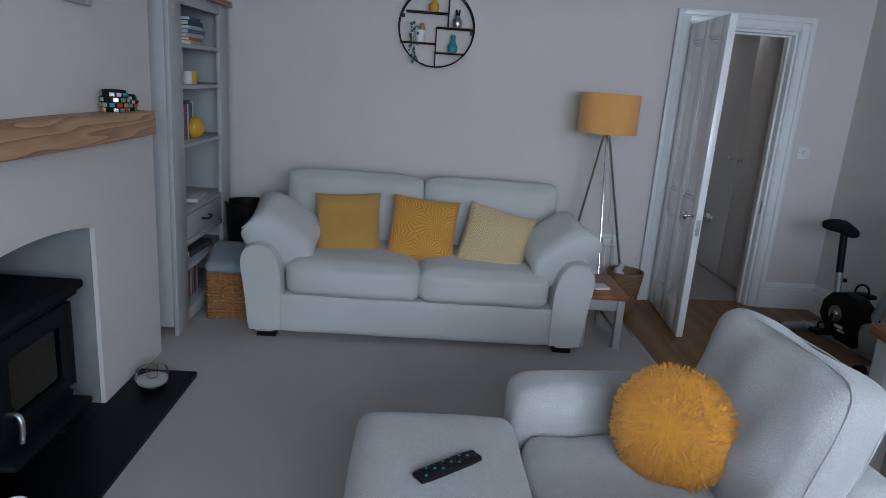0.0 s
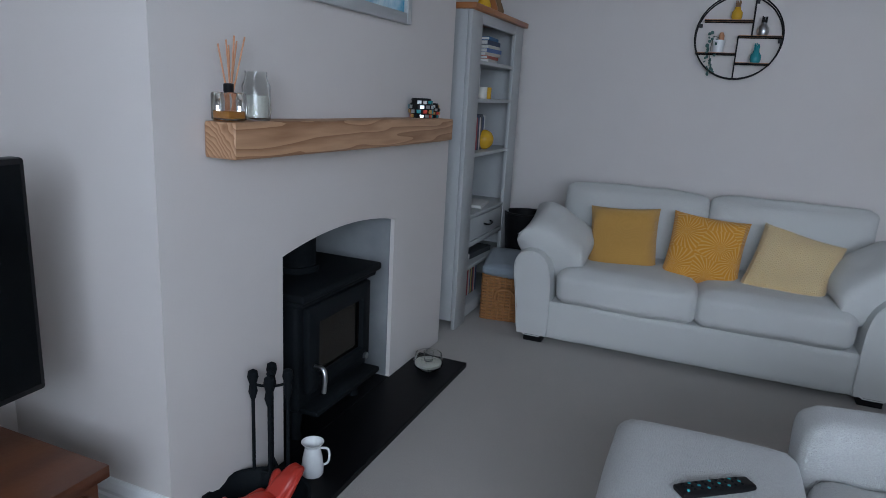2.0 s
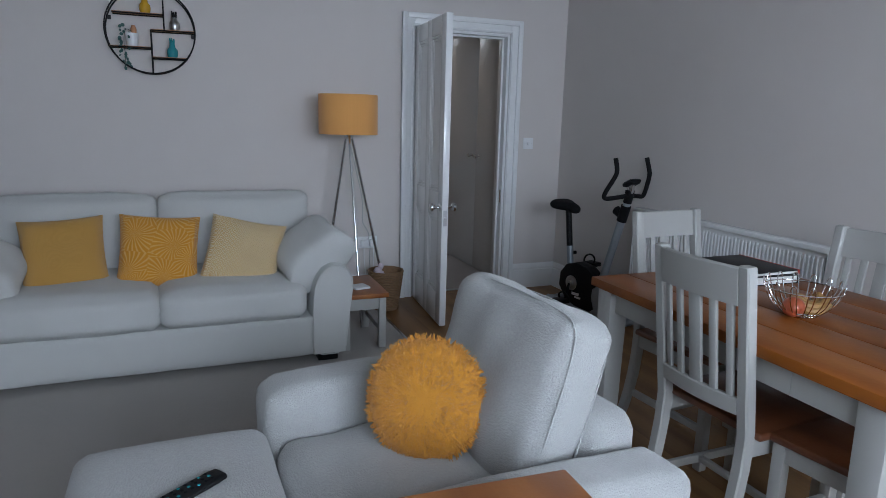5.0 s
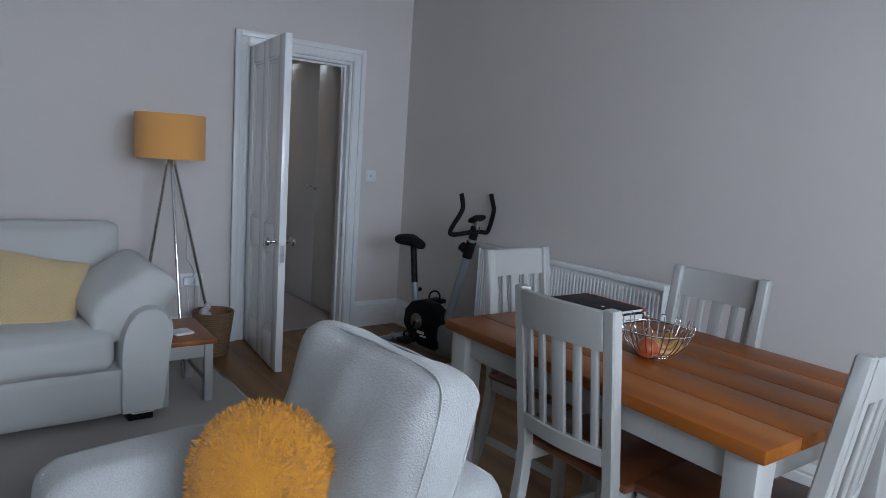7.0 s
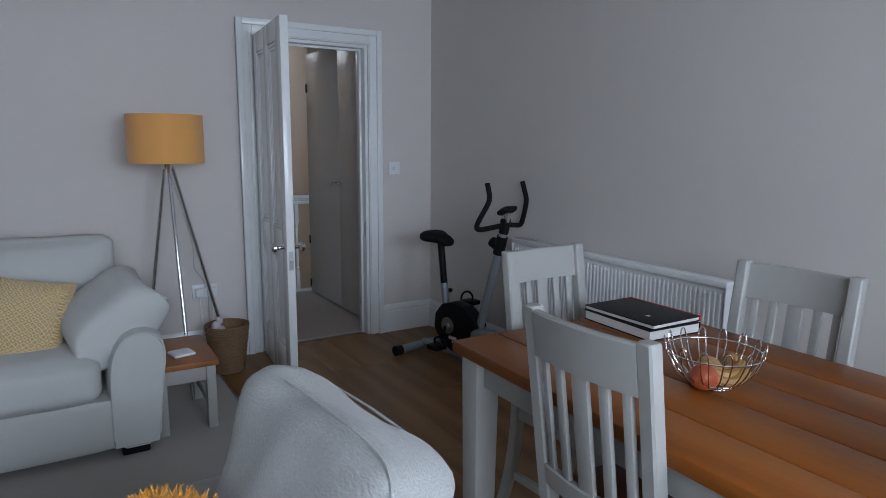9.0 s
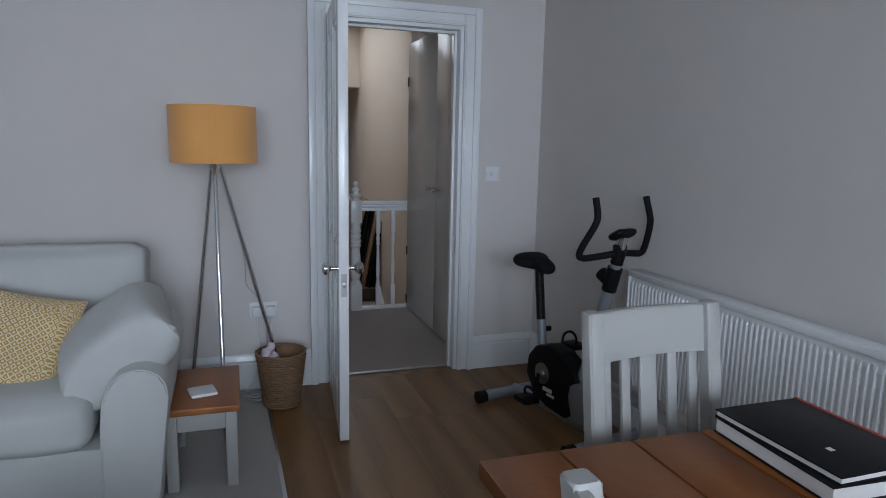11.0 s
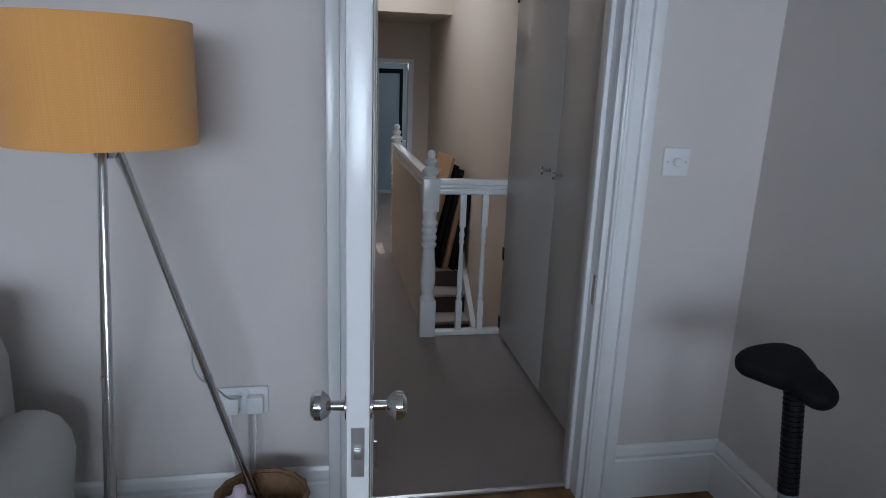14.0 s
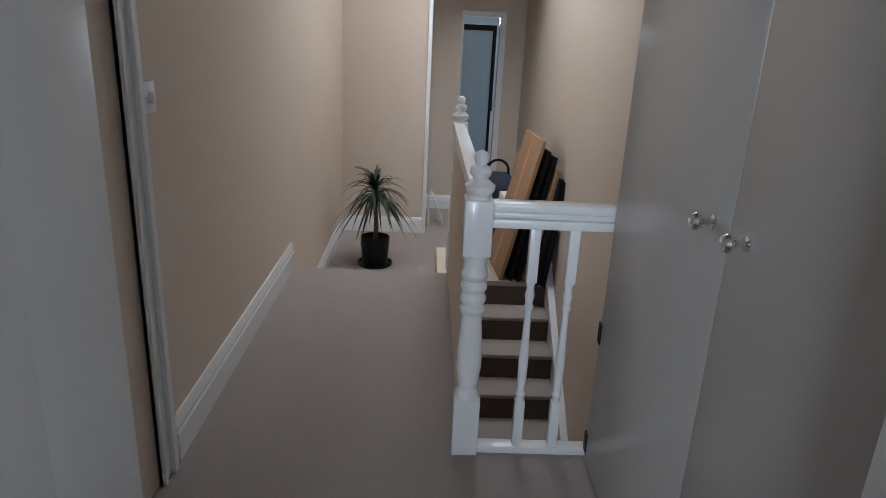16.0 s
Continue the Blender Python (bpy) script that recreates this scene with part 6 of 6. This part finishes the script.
def wire_bowl():
    k = thing("wire_fruit_bowl", (-0.967, -3.074, 0.7455), 0, "chrome wire fruit bowl on the table", "fruit bowl")
    def rim(r, z, th, name):
        b = bmesh.new()
        tube(b, [(r * math.cos(a * math.pi / 12), r * math.sin(a * math.pi / 12), z) for a in range(24)], th, 8, 1, closed=True)
        part(name, b, M_CHROME, k)
    rim(0.052, 0.004, 0.0035, "base_ring")
    rim(0.064, 0.014, 0.0025, "lower_ring")
    rim(0.1165, 0.088, 0.0022, "upper_ring")
    for i in range(14):
        b = bmesh.new()
        a0 = 2 * math.pi * i / 14
        def at(r, a, z):
            return (r * math.cos(a), r * math.sin(a), z)
        d = 0.085
        tube(b, (at(0.052, a0 - d, 0.004), at(0.094, a0 - d, 0.038), at(0.116, a0 - d, 0.085), at(0.119, a0 - d * 0.8, 0.108), at(0.120, a0, 0.118), at(0.119, a0 + d * 0.8, 0.108), at(0.116, a0 + d, 0.085), at(0.094, a0 + d, 0.038), at(0.052, a0 + d, 0.004)), 0.0019, 6, 2)
        part("wire_loop", b, M_CHROME, k)
    for at, r, mtl, lb, nm in (((-1.007, -3.079, 0.775), 0.036, mat("red_green_apple_skin", (0.45, 0.10, 0.04), 0.3, var=0.5, scale=18), "red and yellow apple in the bowl", "apple"),
                               ((-0.942, -3.044, 0.775), 0.034, mat("pale_nut_shell", (0.45, 0.28, 0.13), 0.6, var=0.3, scale=30), "pale brown fruit in the bowl", "fruit")):
        f = thing(nm, at, 0, lb, "fruit", "fruit in the bowl")
        g = bmesh.new()
        prof = [(r * math.sin(math.pi * i / 12) * (1 + 0.05 * math.cos(math.pi * i / 12)), -r * 0.92 * math.cos(math.pi * i / 12)) for i in range(13)]
        lathe(g, prof, seg=20)
        part("flesh", g, mtl, f)
    rnd = random.Random(5)
    for i in range(5):
        f = thing("banana", (-0.962 + 0.012 * i, -3.114 + 0.012 * i, 0.770 + 0.012 * (i % 2)), -35 + 11 * i, "small ripe banana in the fruit bowl", "fruit", "fruit in the bowl")
        g = bmesh.new()
        tube(g, ((-0.055, 0.015, 0.02), (-0.03, 0.0, 0.0), (0.0, -0.008, -0.005), (0.03, 0.0, 0.0), (0.05, 0.015, 0.02)), 0.013, 8, 2)
        part("skin", g, mat("ripe_banana_skin", (0.42, 0.235, 0.075), 0.45, var=0.35, scale=24), f)


wire_bowl()
for at, rz, t, rd in (((-0.706, -2.605, 0.7455), -3, 0.034, 0), ((-0.699, -2.600, 0.780), 0, 0.016, 1)):
    nb = thing("hardback_notebook", at, rz, "black hardback notebook with red edges on the table", "notebook", "notebooks on the dining table")
    cv = bmesh.new()
    box(cv, -0.112, -0.15, 0, 0.112, 0.15, 0.003, 0.001)
    box(cv, -0.112, -0.15, t - 0.003, 0.112, 0.15, t, 0.001)
    box(cv, 0.108, -0.15, 0.003, 0.112, 0.15, t - 0.003)
    part("cover", cv, M_BLACK, nb)
    part("page_block", boxes((-0.108, -0.147, 0.003, 0.108, 0.147, t - 0.003)), M_PAPER, nb)
    if rd:
        part("red_spine", boxes((0.104, -0.1505, -0.0005, 0.1125, 0.1505, t + 0.0006)), M_RED, nb)
        part("logo_mark", boxes((-0.045, -0.07, t + 0.0002, -0.033, -0.058, t + 0.0012)), M_PAPER, nb)


def exercise_bike():
    k = thing("exercise_bike", (-0.250, -0.880, 0.002), 11, "black and silver upright exercise bike by the wall", "exercise bike")
    k.scale = (0.95, 0.95, 0.95)
    b = bmesh.new()
    tube(b, ((0, 0.43, 0.05), (0, 0.25, 0.055), (0, 0.0, 0.05), (0, -0.22, 0.055), (0, -0.30, 0.05)), 0.026, 12, 2)
    part("floor_beam", b, M_BIKE, k)
    for y, w in ((0.43, 0.20), (-0.30, 0.20)):
        g = bmesh.new()
        rod(g, (-w, y, 0.035), (w, y, 0.035), 0.028, seg=18)
        bar = part("stabiliser", g, M_BIKE, k)
        for s in (-1, 1):
            g = bmesh.new()
            rod(g, (s * w, y, 0.035), (s * (w + 0.05), y, 0.035), 0.034, seg=18)
            part("end_cap", g, M_BLACK, bar)
    # flywheel housing: a rounded side profile given thickness
    prof = [(0.26, 0.30), (0.20, 0.37), (0.10, 0.40), (0.0, 0.385), (-0.09, 0.33), (-0.13, 0.27), (-0.07, 0.25), (-0.06, 0.18), (-0.10, 0.09), (-0.05, 0.06), (0.10, 0.07), (0.20, 0.11), (0.27, 0.20)]
    g = bmesh.new()
    sides = []
    for x in (-0.05, 0.05):
        sides.append([g.verts.new((x, y, z)) for y, z in prof])
    g.faces.new(sides[0])
    g.faces.new(sides[1][::-1])
    for i in range(len(prof)):
        j = (i + 1) % len(prof)
        g.faces.new((sides[0][i], sides[0][j], sides[1][j], sides[1][i]))
    bmesh.ops.bevel(g, geom=g.edges[:], offset=0.012, segments=2, profile=0.5, affect="EDGES")
    part("housing", g, M_BLACK, k)
    g = bmesh.new()
    box(g, -0.045, -0.24, 0.06, 0.045, -0.055, 0.27, 0.02, 3)
    part("front_shroud", g, M_BIKE, k, "silver front shroud")
    for s in (-1, 1):
        g = bmesh.new()
        mm = Matrix.Translation((s * 0.052, 0.13, 0.24)) @ Matrix.Rotation(s * math.pi / 2, 4, "Y")
        lathe(g, ((0.055, 0), (0.055, 0.006), (0.046, 0.007), (0.046, 0.003), (0.02, 0.003), (0.018, 0.022), (0.0, 0.023)), m=mm, seg=24)
        part("crank_disc", g, M_STEEL, k)
        g = bmesh.new()
        dz = 0.13 * -s
        rod(g, (s * 0.075, 0.13, 0.24), (s * 0.085, 0.13 - 0.02 * s, 0.24 - dz), 0.010, seg=10)
        part("crank", g, M_IRON, k)
        g = bmesh.new()
        box(g, s * 0.085 - 0.0 if s > 0 else s * 0.085 - 0.09, 0.08 - 0.02 * s, 0.225 - dz, s * 0.085 + 0.09 if s > 0 else s * 0.085, 0.18 - 0.02 * s, 0.255 - dz, 0.006)
        pedal = part("pedal", g, M_BLACK, k)
        g = bmesh.new()
        tube(g, ((s * 0.11, 0.085, 0.235 - dz), (s * 0.125, 0.075, 0.285 - dz), (s * 0.13, 0.13, 0.315 - dz), (s * 0.125, 0.185, 0.285 - dz), (s * 0.11, 0.175, 0.235 - dz)), 0.007, 6, 3)
        part("strap", g, M_BLACK, pedal)
    part("badge", boxes((-0.0535, 0.05, 0.155, -0.0505, 0.12, 0.175), (-0.0535, 0.03, 0.135, -0.0505, 0.09, 0.148)), M_PAPER, k)
    g = bmesh.new()
    rod(g, (0, 0.20, 0.33), (0, 0.225, 0.50), 0.024, seg=16)
    part("seat_tube", g, M_BIKE, k)
    g = bmesh.new()
    ridges = [(0.0, 0.0)]
    for i in range(22):
        z = 0.013 * i
        ridges += [(0.0245, z), (0.0245, z + 0.006), (0.021, z + 0.0065), (0.021, z + 0.0125)]
    ridges.append((0.0, 0.287))
    tilt = Vector((0, 0, 1)).rotation_difference(Vector((0, 0.037, 0.285)))
    lathe(g, ridges, m=Matrix.Translation((0, 0.225, 0.50)) @ tilt.to_matrix().to_4x4(), seg=14)
    part("seat_post", g, M_BLACK, k)
    g = bmesh.new()
    rod(g, (0.02, 0.215, 0.445), (0.055, 0.215, 0.445), 0.014, seg=12)
    part("adjuster_knob", g, M_BLACK, k)
    sd = bmesh.new()
    rings = []
    n, seg = 22, 20
    for i in range(n + 1):
        u = i / n
        y = 0.385 - 0.225 * u
        end = max(0.02, 1 - (2 * u - 1) ** 6) ** 0.5
        back = max(0.0, 1 - u / 0.62)
        wd = (0.052 + 0.058 * min(1, back * 1.6) ** 0.8) * end
        up = (0.040 * (1 - 0.55 * u)) * end
        dn = (0.040 + 0.004 * back) * end
        lift = 0.805 - 0.012 * u - 0.020 * max(0, u - 0.7) / 0.3
        ring = []
        for j in range(seg):
            a = 2 * math.pi * j / seg
            ca, sa = math.cos(a), math.sin(a)
            ring.append(sd.verts.new((wd * math.copysign(abs(ca) ** 0.8, ca), y, lift + (up if sa > 0 else dn) * math.copysign(abs(sa) ** 0.85, sa))))
        if rings:
            for j in range(seg):
                sd.faces.new((rings[-1][j], rings[-1][(j + 1) % seg], ring[(j + 1) % seg], ring[j]))
        rings.append(ring)
    sd.faces.new(rings[0])
    sd.faces.new(rings[-1][::-1])
    part("saddle", sd, M_FOAM, k, "padded black saddle")
    g = bmesh.new()
    rod(g, (0, -0.10, 0.24), (0, -0.275, 0.83), 0.027, seg=18)
    part("front_post", g, M_BIKE, k)
    g = bmesh.new()
    rod(g, (0, -0.275, 0.83), (0, -0.305, 0.94), 0.024, seg=18)
    part("mast", g, M_BIKE, k)
    g = bmesh.new()
    rod(g, (0, -0.252, 0.755), (0, -0.284, 0.865), 0.034, seg=18)
    rod(g, (0.0, -0.25, 0.80), (-0.0, -0.20, 0.825), 0.032, seg=16)
    part("tension_clamp", g, M_BLACK, k)
    for s in (-1, 1):
        g = bmesh.new()
        q = 0.03 if s > 0 else 0.0
        tube(g, ((0, -0.30, 0.935), (s * 0.10, -0.29, 0.925), (s * (0.205 - q), -0.27, 0.915), (s * (0.215 - q), -0.28, 0.955), (s * (0.18 - q), -0.335, 1.07), (s * (0.168 - q), -0.335, 1.11), (s * (0.165 - q), -0.31, 1.185)), 0.0150, 12, 3)
        part("handlebar", g, M_FOAM, k)
    g = bmesh.new()
    box(g, -0.03, -0.325, 0.93, 0.03, -0.285, 0.975, 0.01)
    part("bar_clamp", g, M_BLACK, k)
    g = soft(0.105, 0.08, 0.030, 0.014, (0.008, 0.01, 0.004), n=8, wrinkle=0, m=Matrix.Translation((0, -0.315, 1.02)) @ Matrix.Rotation(radians(-28), 4, "X"))
    cn = part("console", g, M_BLACK, k, "small oval black display console")
    g = bmesh.new()
    box(g, -0.028, -0.02, 0.016, 0.028, 0.022, 0.021, 0.003, m=Matrix.Translation((0, -0.315, 1.02)) @ Matrix.Rotation(radians(-28), 4, "X"))
    part("display", g, M_STEEL, cn, "silver-edged display strip")
    g = bmesh.new()
    rod(g, (0, -0.305, 0.93), (0, -0.315, 1.01), 0.020, 0.026, seg=14)
    part("console_neck", g, M_CHROME, k)
    g = bmesh.new()
    rod(g, (0, -0.290, 0.885), (0, -0.309, 0.955), 0.029, seg=16)
    part("mast_collar", g, M_BLACK, k)


exercise_bike()


# ---- landing things ----
def dragon_plant():
    p = thing("dragon_plant", (-1.35, 4.62, LOW), 0, "potted dragon tree with arching strap leaves in a black pot", "plant")
    b = bmesh.new()
    lathe(b, ((0.0, 0), (0.105, 0.0), (0.108, 0.012), (0.102, 0.014), (0.118, 0.235), (0.112, 0.235), (0.098, 0.03), (0.0, 0.03)), seg=28)
    pot = part("pot", b, M_BLACK, p, "glossy black plastic pot")
    b = bmesh.new()
    lathe(b, ((0.0, 0), (0.135, 0.0), (0.142, 0.022), (0.136, 0.022), (0.125, 0.006), (0.0, 0.006)), seg=28)
    part("saucer", b, M_BLACK, p)
    b = bmesh.new()
    lathe(b, ((0.0, 0.205), (0.108, 0.208), (0.10, 0.19), (0.0, 0.19)), seg=24)
    part("soil", b, M_SOIL, p)
    b = bmesh.new()
    tube(b, ((0, 0, 0.20), (0.01, 0, 0.32), (-0.005, 0.005, 0.50), (0.0, 0.0, 0.63)), 0.022, 8, 2, taper=0.012)
    part("trunk", b, M_BARK, p)
    rnd = random.Random(21)
    for i in range(96):
        a = i * 2.399963 + rnd.uniform(-0.2, 0.2)
        rise = rnd.uniform(-0.05, 1.0)
        ln = rnd.uniform(0.26, 0.40)
        z0 = 0.52 + 0.12 * (rise + 0.25) / 1.25
        b = bmesh.new()
        prev = None
        for k in range(8):
            u = k / 7
            rad = ln * (u * (0.55 + 0.45 * (1 - rise)) if rise < 0.8 else u * 0.45)
            z = z0 + ln * (rise * u * 1.05 - (0.55 + 0.35 * (1 - rise)) * u * u)
            wd = 0.011 * (1 - u ** 3) * (0.6 + 0.4 * min(1, u * 5)) + 0.0006
            ctr = Vector((rad * math.cos(a), rad * math.sin(a), z))
            sv = Vector((-math.sin(a), math.cos(a), 0)) * wd
            now = (b.verts.new(ctr - sv), b.verts.new(ctr + Vector((0, 0, -0.003))), b.verts.new(ctr + sv))
            if prev:
                b.faces.new((prev[0], prev[1], now[1], now[0]))
                b.faces.new((prev[1], prev[2], now[2], now[1]))
            prev = now
        part("leaf", b, M_LEAF, p)


dragon_plant()


def flat_box(at, rx, ry, rz, w, h, t, material, label):
    """A flat-packed carton standing on edge and leaning on the wall."""
    b = thing("flat_carton", (0, 0, 0), 0, label, "cardboard box", "flattened cartons on the lower landing")
    b.matrix_world = pose(*at, rx, ry, rz)
    part("board", boxes((-t / 2, -w / 2, 0, t / 2, w / 2, h), bevel=0.003), material, b)
    part("flap", boxes((t / 2 + 0.0005, -w / 2 + 0.01, h * 0.08, t / 2 + 0.005, w / 2 - 0.01, h * 0.97), bevel=0.001), material, b)
    part("tape", boxes((-t / 2 - 0.001, -0.03, h * 0.02, -t / 2, 0.03, h - 0.004)), M_REED, b)


for i, (x, y, lean, h, w, mtl, lb) in enumerate((
        (-0.37, 4.64, 13, 1.12, 0.60, M_CARD, "tall brown flat carton leaning on the wall"),
        (-0.30, 4.62, 12, 1.04, 0.58, M_BLACKCARD, "dark flat carton leaning among the boxes"),
        (-0.25, 4.58, 12, 1.00, 0.55, M_BLACKCARD, "dark flat carton leaning among the boxes"),
        (-0.19, 4.50, 11, 0.90, 0.46, M_CARD, "shorter brown carton leaning on the wall"),
        (-0.13, 4.44, 9, 0.84, 0.42, M_BLACKCARD, "short dark carton leaning on the wall"),
        (-0.08, 4.42, 7, 0.82, 0.42, M_BLACKCARD, "short dark carton leaning on the wall"))):
    flat_box((x, y, LOW + 0.002), 0, lean, 4 + 2 * i, w, h, 0.028, mtl, lb)
sprig = thing("trailing_sprig", (-0.02, 5.02, LOW), 0, "pale green leafy plant in a pot behind the cartons", "plant")
part("pot", lathe(bmesh.new(), ((0.0, 0), (0.045, 0.0), (0.055, 0.30), (0.050, 0.30), (0.040, 0.02), (0.0, 0.02)), seg=16), M_WHITEP, sprig)
M_PALELEAF = mat("pale_green_leaf", (0.16, 0.24, 0.12), 0.55, var=0.3, scale=20)
rnd = random.Random(31)
for k in range(9):
    b = bmesh.new()
    a0, ln = k * 2.4, rnd.uniform(0.45, 0.75)
    tip = Vector((0.07 * math.cos(a0) - 0.05, 0.10 * math.sin(a0) - 0.05, 0.28 + ln))
    base = Vector((0.02 * math.cos(a0), 0.02 * math.sin(a0), 0.25))
    rod(b, base, tip, 0.0025, 0.0012, 5)
    stem = part("stem", b, M_PALELEAF, sprig)
    for j in range(9):
        g = bmesh.new()
        q = base.lerp(tip, 0.55 + 0.05 * j)
        d = Vector((rnd.uniform(-1, 1), rnd.uniform(-1, 1), rnd.uniform(-0.3, 0.6))).normalized()
        e = d.cross(Vector((0, 0, 1))).normalized() * 0.011
        vs = [g.verts.new(v) for v in (q, q + d * 0.018 + e, q + d * 0.042, q + d * 0.018 - e)]
        mid = g.verts.new(q + d * 0.02 + Vector((0, 0, 0.004)))
        for i in range(4):
            g.faces.new((vs[i], vs[(i + 1) % 4], mid))
        part("leaf", g, M_PALELEAF, stem)
bag = thing("dark_bag", (-0.30, 5.50, LOW), 0, "dark blue holdall with an arched handle", "bag")
part("body", soft(0.30, 0.42, 0.62, 0.10, (0.02, 0.02, 0.0), n=10, wrinkle=0.02, at=(0, 0, 0.31)), mat("navy_cloth", (0.02, 0.025, 0.045), 0.8, var=0.2), bag)
b = bmesh.new()
tube(b, ((-0.10, 0, 0.60), (-0.09, 0, 0.70), (0, 0, 0.75), (0.09, 0, 0.70), (0.10, 0, 0.60)), 0.012, 8, 2)
part("handle", b, M_BLACK, bag)
ct = thing("white_carton", (-0.16, 5.20, LOW), 6, "pale cardboard box standing behind the cartons", "cardboard box")
part("body", boxes((-0.13, -0.15, 0, 0.13, 0.15, 0.50), bevel=0.004), M_PAPER, ct)
rk = thing("folded_rack", (-0.92, 5.85, LOW), 0, "folded white wire rack leaning at the doorway", "rack")
for y in (-0.05, 0.06):
    b = bmesh.new()
    tube(b, ((0.0, y, 0.0), (0.0, y, 0.30), (0.02, y, 0.36), (0.13, y, 0.06), (0.14, y, 0.0)), 0.006, 6, 1)
    part("frame", b, M_WHITEP, rk)
b = bmesh.new()
for i in range(5):
    rod(b, (0.025 + 0.022 * i, -0.05, 0.33 - 0.058 * i), (0.025 + 0.022 * i, 0.06, 0.33 - 0.058 * i), 0.004, seg=6)
part("bars", b, M_STEEL, rk)
fw = thing("shower_screen", (-0.33, 8.6, LOW), 0, "pale glazed panel in a black frame in the far room", "screen")
b = bmesh.new()
for r in ((-0.55, -0.02, 0, -0.50, 0.02, 1.95), (0.18, -0.02, 0, 0.23, 0.02, 1.95), (-0.5, -0.02, 1.88, 0.18, 0.02, 1.95)):
    box(b, *r, 0.003)
part("frame", b, M_BLACK, fw)
part("panel", boxes((-0.5, 0.0, 0.05, 0.18, 0.012, 1.88)), mat("pale_blue_panel", (0.45, 0.55, 0.60), 0.3), fw)
tr = thing("towel_radiator", (-0.12, 7.9, LOW + 0.30), 0, "slim white towel radiator in the far room", "radiator")
b = bmesh.new()
box(b, -0.06, -0.02, 0, 0.06, 0.02, 0.62, 0.012)
part("body", b, M_GLOSS, tr)
part("leg", boxes((-0.03, -0.015, -0.30, -0.01, 0.015, 0.0), (0.01, -0.015, -0.30, 0.03, 0.015, 0.0)), M_GLOSS, tr)

# ---- laminate boards, laid lengthwise ----
fl = bpy.data.objects["floor"]
PW, PL = 0.192, 1.21
meshes = {}
rnd = random.Random(3)
col = 0
x = -1.583
while x < -0.002:
    x1 = min(x + PW, -0.0005)
    y = S - rnd.uniform(0, PL)
    while y < 0:
        ya, yb = max(y, S), min(y + PL, -0.0005)
        if yb - ya > 0.02:
            key = (round(x1 - x, 3), round(yb - ya, 3))
            if key not in meshes:
                b = bmesh.new()
                box(b, 0.0001, 0.0001, -0.010, x1 - x - 0.0001, yb - ya - 0.0001, 0.0, 0.0006, 1)
                me = bpy.data.meshes.new("laminate_board")
                b.to_mesh(me)
                b.free()
                me.materials.append(M_LAM)
                meshes[key] = me
            o = new("laminate_board", meshes[key])
            o.parent = fl
            o.location = (x, ya, 0.0)
        y += PL
    x = x1
    col += 1
